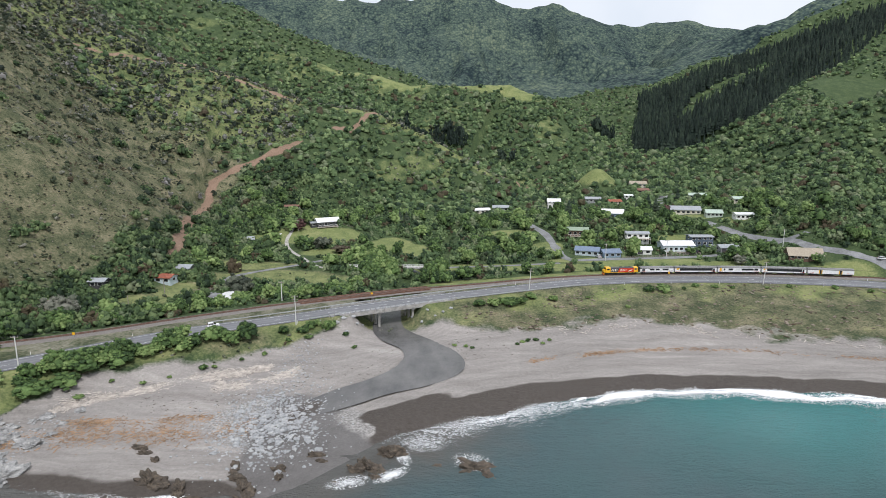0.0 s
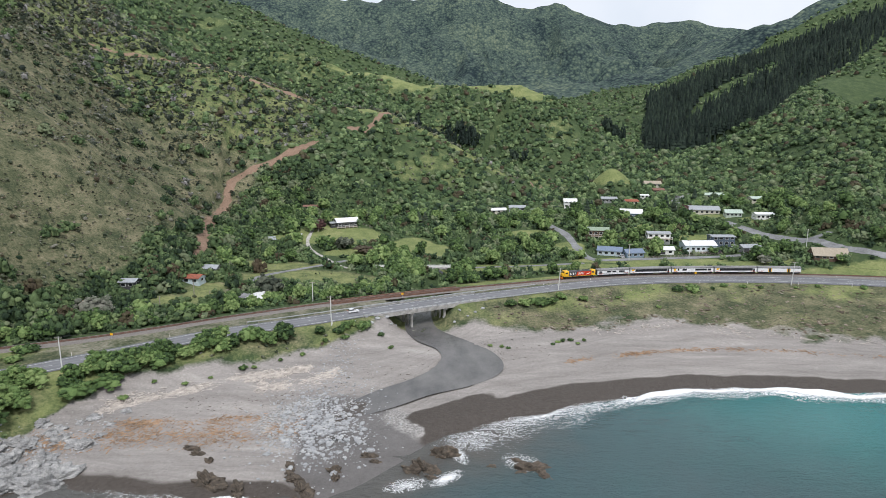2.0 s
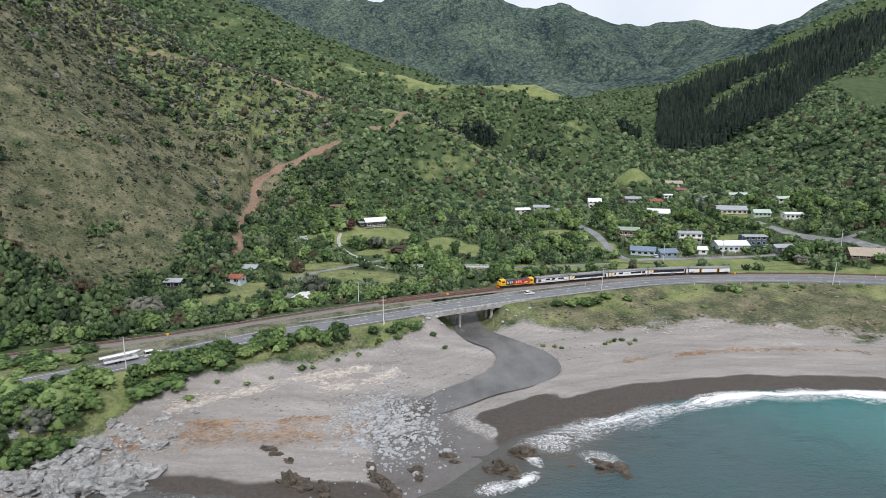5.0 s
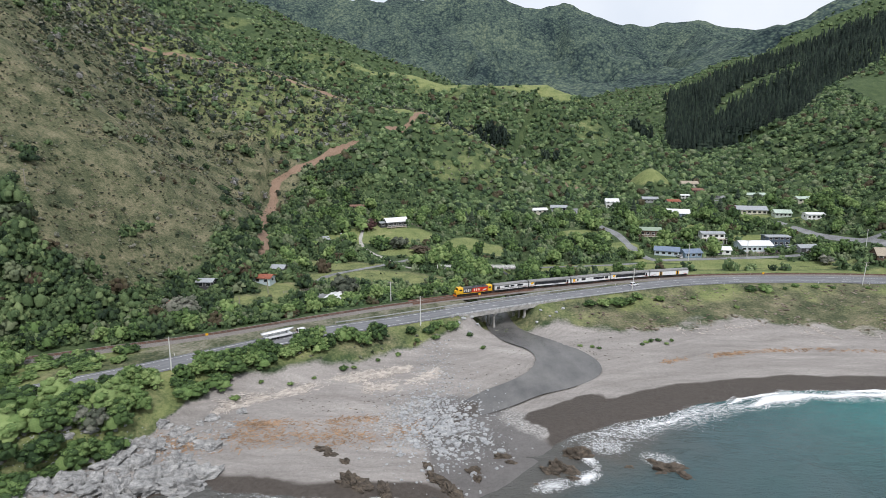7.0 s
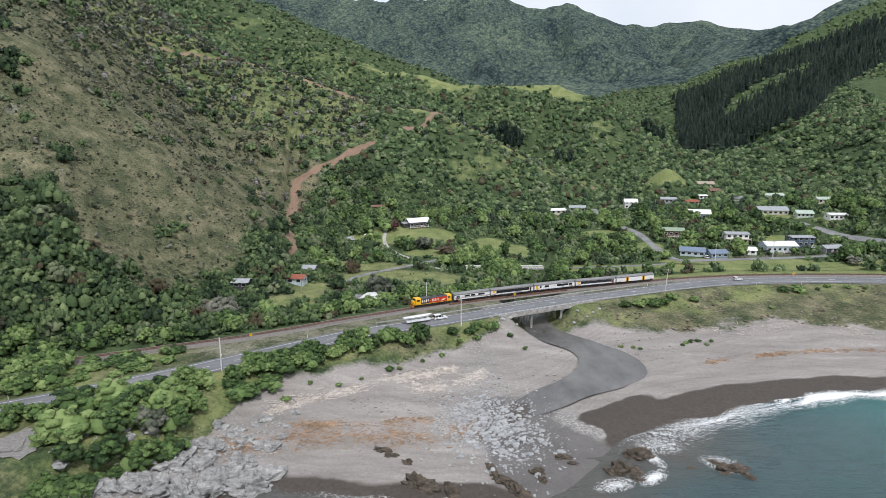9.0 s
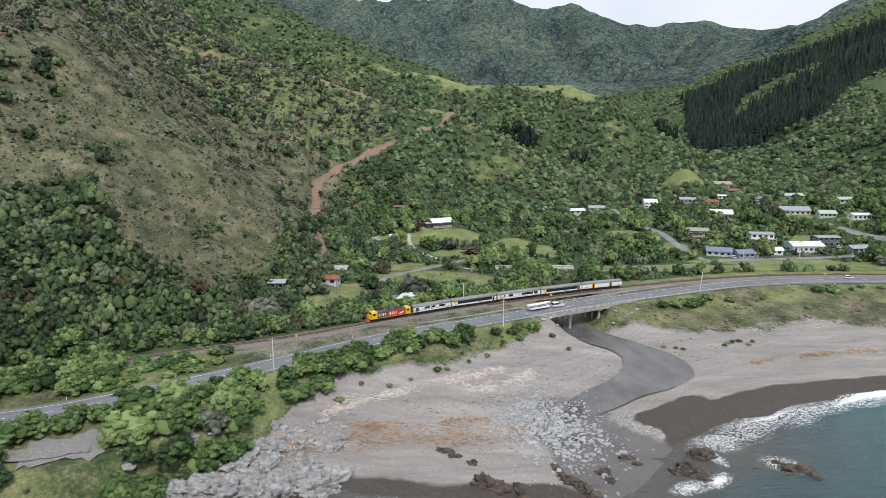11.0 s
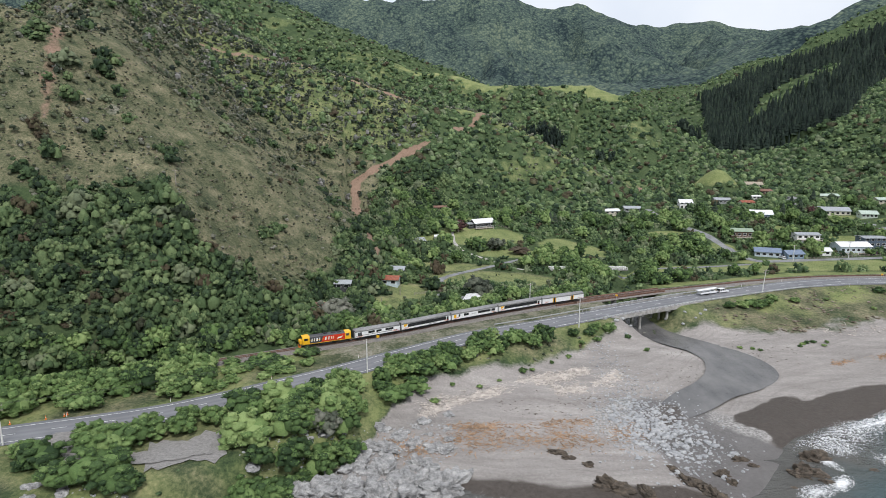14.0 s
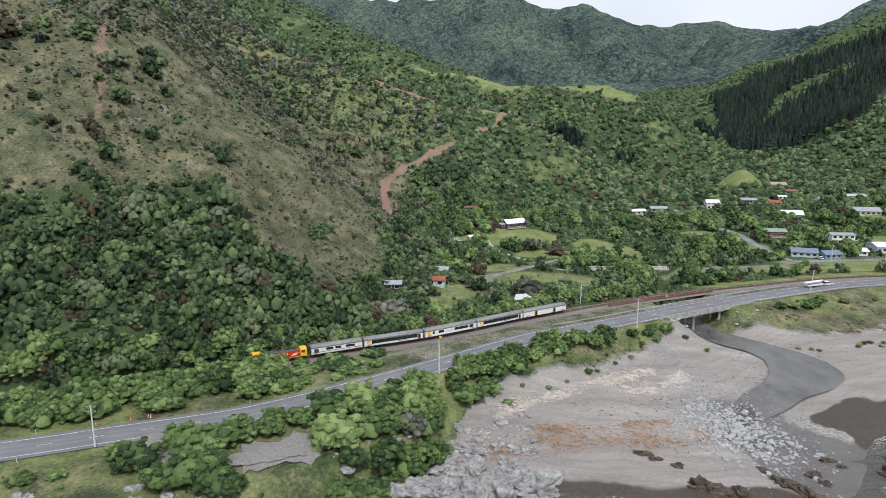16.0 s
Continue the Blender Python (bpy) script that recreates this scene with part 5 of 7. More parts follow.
def carriage(kind, length):
    """A carriage along x, the front end towards -x, rails' top at z 0."""
    c = base("railway_carriage")
    h = length / 2
    low = [(y, z) for y, z in BODY if z <= 2.7]
    part("body", extruded([(-1.36, 0.95), (-1.38, 2.75), (1.38, 2.75), (1.36, 0.95)], -h, h), mat_car_white, c)
    part("roof", extruded([(-1.39, 2.75), (-1.26, 3.2), (-0.85, 3.5), (0, 3.62), (0.85, 3.5), (1.26, 3.2), (1.39, 2.75)], -h + 0.02, h - 0.02), mat_car_grey, c, "ribbed grey roof", True)
    part("underframe", box(-h + 0.4, h - 0.4, -1.15, 1.15, 0.62, 0.95), mat_dark, c)
    part("equipment_box", box(-2.6, 1.4, -1.2, 1.2, 0.3, 0.62, 0.05), mat_dark, c)
    for sx in (-1, 1):
        part("gangway", box(sx * h - 0.38 + 0.2 * sx, sx * h + 0.38 - 0.02 * sx, -0.55, 0.55, 1.0, 3.05), mat_dark, c)
        bogie(c, sx * (h - 2.7))
    for k in np.arange(-h + 1, h - 0.5, 1.25):
        part("roof_rib", extruded([(-1.30, 3.16), (-0.86, 3.53), (0, 3.66), (0.86, 3.53), (1.30, 3.16), (0.8, 3.3), (-0.8, 3.3)], k - 0.05, k + 0.05), mat_car_grey, c)
    for sy in (-1, 1):
        y0, y1 = sorted((sy * 1.365, sy * 1.405))
        s0, s1 = sorted((sy * 1.362, sy * 1.412))
        part("skirt_line", box(-h + 0.05, h - 0.05, y0, y1, 0.93, 1.03), mat_dark, c)
        if kind == "panorama":
            part("window_band", box(-h + 2.3, h - 1.9, y0, y1, 1.62, 2.73), mat_glass, c, "long black window band")
            for k in np.arange(-h + 3.8, h - 2.3, 1.7):
                part("mullion", box(k - 0.04, k + 0.04, s0, s1, 1.65, 2.7), mat_engine_grey, c)
            part("end_panel", side_panel([(-h + 0.7, 1.95), (-h + 1.5, 1.95), (-h + 2.2, 2.72), (-h + 0.7, 2.72)], y0, y1), mat_yellow, c, "yellow end panel")
            part("door", box(h - 1.7, h - 0.9, y0, y1, 1.1, 2.6), mat_glass, c)
            part("nameplate", box(1.0, 4.2, s0, s1, 1.32, 1.45), mat_engine_grey, c, "dark lettering bars")
        elif kind == "cafe":
            for a, b in ((-h + 2.6, -h + 3.3), (-h + 4.8, -h + 6.8), (h - 8.6, h - 3.2), (h - 2.8, h - 1.2)):
                part("window", box(a, b, y0, y1, 1.75, 2.62), mat_glass, c)
            part("end_panel", box(-h + 0.7, -h + 1.7, y0, y1, 1.5, 2.72), mat_yellow, c, "yellow end panel")
            part("nameplate", box(-1.6, 0.3, y0, y1, 2.0, 2.14), mat_car_grey, c, "grey lettering bars")
        elif kind == "open":
            for a, b in ((-h + 4.4, -h + 6.6), (-h + 7.2, -h + 9.0), (h - 5.2, h - 2.4)):
                part("window", box(a, b, y0, y1, 1.9, 2.6), mat_glass, c)
            part("waist_stripe", box(-h + 0.2, h - 0.2, y0, y1, 1.5, 1.62), mat_engine_grey, c)
            part("end_opening", box(-h + 0.8, -h + 2.2, y0, y1, 1.4, 2.6), mat_engine_grey, c)
        else:
            for a in (-h + 5.4, h - 5.6):
                part("sliding_door", box(a - 0.75, a + 0.75, y0, y1, 1.05, 2.72), mat_glass, c)
                part("door_edge", box(a - 0.75, a - 0.4, s0, s1, 1.05, 2.72), mat_yellow, c)
                part("door_edge", box(a + 0.4, a + 0.75, s0, s1, 1.05, 2.72), mat_yellow, c)
        for sx, sign in ((-1, 1), (1, -1)):
            for k in range(3):
                xx = sx * (h - 0.5 - 0.55 * k)
                part("flash_stripe", side_panel([(xx, 1.1), (xx + sign * 0.22, 1.1), (xx + sign * 1.2, 1.62), (xx + sign * 1.0, 1.62)], s0, s1), (mat_red, mat_engine_grey, mat_orange)[k], c)
    return c


def locomotive():
    c = base("locomotive")
    h = 8.3
    part("underframe", box(-h, h, -1.3, 1.3, 0.95, 1.25), mat_dark, c)
    part("fuel_tank", box(-2.2, 2.2, -1.2, 1.2, 0.35, 0.95, 0.12), mat_dark, c)
    part("cab", extruded([(-1.36, 1.25), (-1.36, 3.1), (-1.1, 3.6), (1.1, 3.6), (1.36, 3.1), (1.36, 1.25)], -h + 0.9, -h + 3.1), mat_yellow, c, "yellow driver's cab")
    part("nose", box(-h + 0.05, -h + 0.95, -1.1, 1.1, 1.25, 2.5, 0.12), mat_yellow, c, "yellow short nose")
    part("windscreen", box(-h + 0.86, -h + 0.93, -1.05, 1.05, 2.6, 3.3), mat_glass, c)
    part("long_hood", extruded([(-1.2, 1.25), (-1.2, 3.1), (-0.9, 3.42), (0.9, 3.42), (1.2, 3.1), (1.2, 1.25)], -h + 3.1, h - 2.3), mat_engine_grey, c, "dark grey engine hood")
    part("rear_cab", extruded([(-1.3, 1.25), (-1.3, 3.1), (-1.05, 3.5), (1.05, 3.5), (1.3, 3.1), (1.3, 1.25)], h - 2.3, h - 0.4), mat_yellow, c, "yellow rear end")
    part("exhaust", box(-0.6, 0.6, -0.3, 0.3, 3.4, 3.7, 0.05), mat_dark, c)
    for k in (2.6, 4.3):
        part("roof_fan", rod((k, 0, 3.4), (k, 0, 3.55), 0.75, 0.75, 16), mat_dark, c)
    part("pilot", side_panel([(-h - 0.15, 0.25), (-h + 0.3, 0.25), (-h + 0.3, 1.0), (-h - 0.02, 1.0)], -1.2, 1.2), mat_orange, c, "orange front pilot")
    for sx in (-1, 1):
        bogie(c, sx * 5.0, 3, 1.7)
    for sy in (-1, 1):
        y0, y1 = sorted((sy * 1.19, sy * 1.24))
        s0, s1 = sorted((sy * 1.2, sy * 1.27))
        part("red_panel", side_panel([(-1.6, 1.3), (h - 2.35, 1.3), (h - 2.35, 3.05), (-0.9, 3.05)], y0, y1), mat_red, c, "red side panel")
        part("cab_window", box(-h + 1.4, -h + 2.6, *sorted((sy * 1.35, sy * 1.385)), 2.35, 3.0), mat_glass, c)
        part("rear_grille", box(h - 2.0, h - 1.0, *sorted((sy * 1.29, sy * 1.33)), 2.2, 2.95), mat_engine_grey, c)
        for k, w in ((-4.7, 0.32), (-3.9, 0.2), (-3.2, 0.5), (-2.3, 0.2), (-0.5, 0.5), (0.5, 0.45), (1.4, 0.22), (2.0, 0.2)):
            part("logo_bar", side_panel([(k, 1.75), (k + w, 1.75), (k + w + 0.16, 2.75), (k + 0.16, 2.75)], s0, s1), mat_car_white, c)
        part("logo_bar", side_panel([(3.2, 1.55), (4.8, 1.8), (5.4, 2.4), (4.0, 2.2)], s0, s1), mat_car_white, c)
        part("handrail", rod((-h + 3.2, sy * 1.33, 2.2), (h - 2.4, sy * 1.33, 2.2), 0.025, None, 6), mat_yellow, c)
        part("frame_stripe", box(-h, h, *sorted((sy * 1.3, sy * 1.33)), 1.1, 1.25), mat_yellow, c)
    return c


CONSIST = []
at_s = 0.0
for kind, length, label in (("engine", 17.0, "yellow, red and dark grey diesel locomotive hauling the train"), ("open", 15.6, "white open-air viewing carriage with grey roof"), ("panorama", 19.4, "white carriage with long black windows and yellow end"),
                            ("cafe", 19.4, "mostly white cafe carriage with few windows"), ("panorama", 19.4, "white carriage with long black windows and yellow end"), ("van", 19.4, "white luggage van with two black and yellow doors")):
    ob = locomotive() if kind == "engine" else carriage(kind, length)
    tagged(ob, label, "locomotive" if kind == "engine" else "train carriage", "" if kind == "engine" else "carriages of the train")
    CONSIST.append((ob, at_s + length / 2, length))
    at_s += length + 0.7
TRAIN_LENGTH = at_s - 0.7


# ---- road vehicles ----
mat_tyre = plain("tyre_rubber", (0.02, 0.02, 0.02), 0.9)
mat_body_white = plain("white_car_paint", (0.76, 0.77, 0.78), 0.25, wear=0.05)
mat_lamp_red = plain("tail_lamp_red", (0.4, 0.01, 0.01), 0.3)
mat_body_grey = plain("silver_car_paint", (0.42, 0.43, 0.44), 0.25, 0.3, wear=0.05)
mat_body_dark = plain("dark_car_paint", (0.05, 0.05, 0.06), 0.25, wear=0.05)


def motor_car(name, paint, length=4.2, width=1.72, tall=1.5, estate=True):
    """A car along +x, on its wheels at z 0."""
    c = base(name)
    h, w = length / 2, width / 2
    part("body", side_panel([(-h, 0.35), (-h + 0.05, 0.85), (-h + 0.3, 0.95), (h * 0.45, 0.95), (h - 0.1, 0.78), (h, 0.5), (h - 0.05, 0.3)], -w, w), paint, c)
    top = [(-h + 0.08, 0.95), (-h + 0.35, tall), (h * 0.05, tall), (h * 0.48, 0.95)] if estate else [(-h * 0.35, 0.95), (-h * 0.3, tall), (h * 0.12, tall), (h * 0.5, 0.95)]
    part("cabin", side_panel(top, -w + 0.1, w - 0.1), mat_glass, c, "dark glazed cabin")
    part("roof_panel", side_panel([(top[1][0] - 0.02, tall - 0.06), (top[1][0], tall + 0.03), (top[2][0], tall + 0.03), (top[2][0] + 0.06, tall - 0.06)], -w + 0.07, w - 0.07), paint, c)
    for x in (top[1][0] + 0.05, (top[1][0] + top[2][0]) / 2, top[2][0]):
        for sy in (-1, 1):
            part("pillar", box(x - 0.05, x + 0.05, sy * (w - 0.09) - 0.03, sy * (w - 0.09) + 0.03, 0.93, tall), paint, c)
    for x in (-h * 0.6, h * 0.62):
        for sy in (-1, 1):
            tyre = part("tyre", rod((x, sy * (w - 0.1) - 0.1, 0.32), (x, sy * (w - 0.1) + 0.1, 0.32), 0.32, None, 16), mat_tyre, c)
            part("rim", rod((x, sy * w - 0.02, 0.32), (x, sy * (w + 0.015), 0.32), 0.19, None, 12), mat_galv, tyre)
    for sy in (-1, 1):
        part("headlight", box(h - 0.12, h - 0.01, sy * (w - 0.3) - 0.16, sy * (w - 0.3) + 0.16, 0.6, 0.74), mat_galv, c)
        part("tail_light", box(-h - 0.01, -h + 0.08, sy * (w - 0.15) - 0.08, sy * (w - 0.15) + 0.08, 0.65, 0.9), mat_lamp_red, c)
    return c


def boat_trailer():
    """A long white boat cradled on a two-axle trailer, drawn from +x."""
    c = base("boat_trailer")
    for sy in (-1, 1):
        part("chassis_beam", box(-4.2, 4.4, sy * 0.8 - 0.08, sy * 0.8 + 0.08, 0.5, 0.7), mat_galv, c)
        for x in (-1.6, -0.6):
            part("wheel", rod((x, sy * 1.0 - 0.12, 0.34), (x, sy * 1.0 + 0.12, 0.34), 0.34, None, 14), mat_tyre, c)
        part("mudguard", box(-2.1, -0.1, sy * 1.0 - 0.16, sy * 1.0 + 0.16, 0.72, 0.78, 0.02), mat_galv, c)
    part("drawbar", rod((4.3, 0, 0.6), (5.9, 0, 0.6), 0.09), mat_galv, c)
    part("deck", side_panel([(-4.6, 0.72), (-4.6, 1.25), (4.2, 1.25), (4.4, 0.9), (4.0, 0.72)], -1.15, 1.15), mat_body_white, c, "low white deck")
    for k in (-3.0, 0.0, 2.6):
        part("cradle", box(k - 0.12, k + 0.12, -1.0, 1.0, 1.25, 1.6), mat_galv, c)
    bm = bmesh.new()
    rings = []
    for x, w, z0, z1 in ((-5.6, 0.95, 1.75, 2.35), (-3.0, 1.15, 1.55, 2.4), (0.5, 1.15, 1.55, 2.45), (3.2, 0.85, 1.6, 2.55), (5.2, 0.15, 2.0, 2.65)):
        rings.append([bm.verts.new((x, y, z)) for y, z in ((-w, z1), (-w * 0.9, (z0 + z1) / 2), (0, z0), (w * 0.9, (z0 + z1) / 2), (w, z1), (0, z1 + 0.08))])
    for a, b in zip(rings[:-1], rings[1:]):
        for i in range(6):
            bm.faces.new((a[i], a[(i + 1) % 6], b[(i + 1) % 6], b[i]))
    bm.faces.new(rings[0][::-1])
    bm.faces.new(rings[-1])
    bmesh.ops.recalc_face_normals(bm, faces=bm.faces[:])
    part("hull", bm, mat_body_white, c, "long white hull", True)
    part("stripe", box(-5.0, 3.0, -1.17, 1.17, 2.2, 2.28), mat_car_grey, c)
    return c


hatchback = tagged(motor_car("hatchback_car", mat_body_white, 4.0, 1.7, 1.48), "small white hatchback driving along the coast road", "car")
ute = tagged(motor_car("pickup_truck", mat_body_white, 5.2, 1.85, 1.75, True), "white four-wheel drive towing a boat trailer", "car")
trailer = tagged(boat_trailer(), "long white boat carried on a low trailer", "trailer")


# ---- bridges ----
def along(way, s, off, z):
    x, y, _, _ = way.at(s, off)
    return Vector((float(x), float(y), z))


def beam(way, s0, s1, off0, off1, z0, z1, mat, name, parent, label="", step=4.0):
    prof = [(off0, z0), (off1, z0), (off1, z1), (off0, z1)]
    ob, ss = sweep(name, way, s0, s1, (s1 - s0) / max(1, round((s1 - s0) / step)), prof, (mat,), True, parent)
    if label:
        ob["label"] = label
    return ob


def build_bridges():
    a, b = road_way.by_x(-40), road_way.by_x(3)
    br = tagged(base("road_bridge"), "concrete road bridge with white-grey railings over the stream", "bridge", kind="structure")
    beam(road_way, a, b, -5.6, 5.6, 7.75, 8.9, mat_concrete, "deck", br, "stained concrete deck beam")
    for off in (-5.35, 5.5):
        beam(road_way, a, b, off - 0.22, off + 0.22, 8.9, 9.2, mat_concrete, "kerb", br)
        beam(road_way, a - 4, b + 4, off - 0.06, off + 0.06, 9.75, 9.92, mat_galv, "top_rail", br)
        beam(road_way, a, b, off - 0.05, off + 0.05, 9.42, 9.54, mat_galv, "lower_rail", br)
        for s in np.arange(a - 4, b + 4.1, 2.0):
            p = along(road_way, s, off, 0)
            part("post", box(p.x - 0.1, p.x + 0.1, p.y - 0.1, p.y + 0.1, 8.7, 9.95), mat_concrete, br)
    for f in (0.33, 0.62, 0.86):
        s = a + f * (b - a)
        for off in (-4.0, 0.0, 4.0):
            p = along(road_way, s, off, 0)
            part("pier_column", rod((p.x, p.y, -1.0), (p.x, p.y, 7.3), 0.5, None, 12), mat_concrete, br)
        beam(road_way, s - 0.6, s + 0.6, -5.2, 5.2, 7.1, 7.8, mat_concrete, "pier_cap", br)
    for s in (a - 0.5, b + 0.5):
        beam(road_way, s - 0.7, s + 0.7, -5.6, 5.6, 3.5, 8.0, mat_concrete, "abutment", br)
    a, b = rail_way.by_x(-56), rail_way.by_x(-6)
    rb = tagged(base("rail_bridge"), "rusty brown steel girder railway bridge", "bridge", kind="structure")
    rust = plain("rusty_girder", (0.20, 0.115, 0.085), 0.8, 0.1, wear=0.45, scale=0.8)
    for off in (-2.2, 2.2):
        beam(rail_way, a, b, off - 0.15, off + 0.15, 8.2, 9.75, rust, "girder", rb, "rusty plate girder")
        for s in np.arange(a + 1, b, 2.2):
            p = along(rail_way, s, off * 1.1, 0)
            part("stiffener", box(p.x - 0.06, p.x + 0.06, p.y - 0.1, p.y + 0.1, 8.25, 9.7), rust, rb)
    beam(rail_way, a, b, -2.0, 2.0, 8.3, 8.7, rust, "floor", rb)
    for f in (0.3, 0.55, 0.8):
        p = along(rail_way, a + f * (b - a), 0, 0)
        part("pier", box(p.x - 0.6, p.x + 0.6, p.y - 2.2, p.y + 2.2, 0.0, 8.3, 0.15), mat_concrete, rb)
    # low concrete wall and guard rail between road and rails
    s0, s1 = road_way.by_x(-78), road_way.by_x(30)
    guard = tagged(base("guard_rail"), "steel guard rail along the inland side of the road", "guard rail", "guard rails")
    beam(road_way, s0, s1, 6.05, 6.13, 9.45, 9.78, mat_galv, "rail_beam", guard)
    for s in np.arange(s0, s1, 4.0):
        p = along(road_way, s, 6.2, 0)
        part("post", box(p.x - 0.07, p.x + 0.07, p.y - 0.07, p.y + 0.07, 8.5, 9.75), mat_wood, guard)
    for xa, xb in ((3, 62), (-50, -40)):
        s0, s1 = road_way.by_x(xa), road_way.by_x(xb)
        guard = tagged(base("guard_rail"), "galvanised guard rail on the seaward road edge", "guard rail", "guard rails")
        w = road_half(np.array([s0, s1]))[0]
        o = float(w.min()) - 0.35
        beam(road_way, s0, s1, o - 0.05, o + 0.04, 9.4, 9.74, mat_galv, "rail_beam", guard)
        for s in np.arange(s0, s1, 4.0):
            p = along(road_way, s, o + 0.12, 0)
            part("post", box(p.x - 0.07, p.x + 0.07, p.y - 0.07, p.y + 0.07, 8.3, 9.72), mat_wood, guard)
    # white-railed farm bridge up the valley
    fb = tagged(base("farm_bridge"), "narrow farm bridge with white painted rails", "bridge")
    zz = 8.9
    part("deck", box(-46, -8, 290.8, 294.0, zz - 0.5, zz), mat_concrete, fb)
    for y in (290.9, 293.9):
        part("rail", box(-46, -8, y - 0.08, y + 0.08, zz + 0.75, zz + 1.1), mat_white, fb)
        for x in np.arange(-46, -7.9, 1.9):
            part("post", box(x - 0.1, x + 0.1, y - 0.1, y + 0.1, zz, zz + 1.1), mat_white, fb)


build_bridges()


# ---- poles and wires ----
def power_pole(x, y, z, h, arms, mat, label, lean=0.0):
    c = tagged(base("power_pole", pose(x, y, z, 0, lean, 0)), label, "utility pole", "power poles")
    part("shaft", rod((0, 0, -1), (0, 0, h), 0.2, 0.13, 10), mat, c)
    for k in range(arms):
        zz = h - 0.35 - 1.1 * k
        part("crossarm", box(-1.1, 1.1, -0.14, -0.03, zz - 0.07, zz + 0.07), mat_wood, c)
        for xx in (-1.0, -0.4, 0.4, 1.0):
            part("insulator", rod((xx, -0.08, zz + 0.07), (xx, -0.08, zz + 0.3), 0.05, 0.07, 6), mat_car_grey, c)
    return c


POLES = [(-264, 89, 8.0, 11.0), (-193.6, 122.8, 7.5, 11.0), (-119.9, 162.7, 8.0, 10.6), (-51.3, 203.9, 9.0, 9.9), (36.3, 249.5, 8.6, 9.8), (140, 259.0, 8.0, 11.0), (226, 236, 8.0, 10.5)]
mat_pole = plain("pale_concrete_pole", (0.62, 0.62, 0.60), 0.8, wear=0.2)
mat_pole_wood = plain("grey_wooden_pole", (0.30, 0.27, 0.23), 0.9, wear=0.3)
for k, (x, y, z, h) in enumerate(POLES):
    power_pole(x, y, z, h, 2 if k in (1, 3, 4, 5) else 1, mat_pole, "pale concrete power pole beside the coast road", 0 if k not in (4, 5) else 4)
INLAND = [(-64, 234, 8.3, 8.0), (85, 312, 8.2, 9.0), (120, 321, 8.5, 9.0), (177, 312, 15, 10.0), (-116, 246, 8.5, 6.0), (-88, 366, 16, 7.0), (-122, 228, 8.5, 4.0), (-104, 290, 9.0, 5.0)]
for x, y, z, h in INLAND:
    power_pole(x, y, float(ground_z(x, y)), h, 1 if h > 6.5 else 0, mat_pole_wood if h < 7.9 else mat_pole, "weathered pole standing among the valley's trees")
power_pole(-194.5, 222, float(ground_z(-194.5, 222)), 6.5, 1, mat_pole_wood, "lone grey pole on the grassy spur")


def wire(name, a, b, sag, n=14):
    u = np.linspace(0, 1, n)
    pts = np.outer(1 - u, a) + np.outer(u, b)
    pts[:, 2] -= sag * 4 * u * (1 - u)
    verts, faces = [], []
    for p in pts:
        for t in range(4):
            verts.append((p[0], p[1] + 0.022 * math.cos(t * math.pi / 2), p[2] + 0.022 * math.sin(t * math.pi / 2)))
    for i in range(n - 1):
        for t in range(4):
            faces.append((4 * i + t, 4 * i + (t + 1) % 4, 4 * i + 4 + (t + 1) % 4, 4 * i + 4 + t))
    return mesh_object(name, verts, faces, (mat_dark,))


for (xa, ya, za, ha), (xb, yb, zb, hb) in zip(POLES[:-1], POLES[1:]):
    for off in (-0.9, 0.9):
        w = wire("power_line", (xa + off, ya, za + ha), (xb + off, yb, zb + hb), 1.6)
        tagged(w, "thin dark power line slung between poles", "power line", "power lines")
for (xa, ya, za, ha), (xb, yb, zb, hb) in zip(INLAND[1:3], INLAND[2:4]):
    tagged(wire("power_line", (xa, ya, za + ha), (xb, yb, float(ground_z(xb, yb)) + hb), 1.0), "thin dark power line slung between poles", "power line", "power lines")


# ---- lanes, lay-by and yards: strips that follow the ground ----
mat_gravel = rock_material("pale_gravel", (0.16, 0.155, 0.148), (0.26, 0.25, 0.238), (0.36, 0.345, 0.325), 1.4)
mat_lane = plain("old_grey_seal", (0.22, 0.225, 0.23), 0.9, wear=0.3, scale=0.2)
mat_white_gravel = plain("white_shell_gravel", (0.42, 0.405, 0.375), 0.95, wear=0.3, scale=0.5)


def strip(name, line, half, mat, label, lift=0.12, n=60):
    c = spline(line, n)
    d = np.gradient(c, axis=0)
    d /= np.linalg.norm(d, axis=1)[:, None]
    rng = np.random.default_rng(3)
    wob = 1 + 0.12 * np.sin(np.arange(n) * 0.9) + 0.08 * rng.standard_normal(n)
    u = np.linspace(-1, 1, 5)
    P = np.stack([c + (k * half * wob)[:, None] * np.stack([-d[:, 1], d[:, 0]], 1) for k in u], 1).reshape(-1, 2)
    z = ground_z(P[:, 0], P[:, 1]) + lift
    i = np.arange(n * 5).reshape(n, 5)
    f = np.stack([i[:-1, :-1], i[:-1, 1:], i[1:, 1:], i[1:, :-1]], -1).reshape(-1, 4)[:, ::-1]
    return tagged(mesh_object(name, np.column_stack([P, z]), f.copy(), (mat,), True), label, "lane", kind="structure")


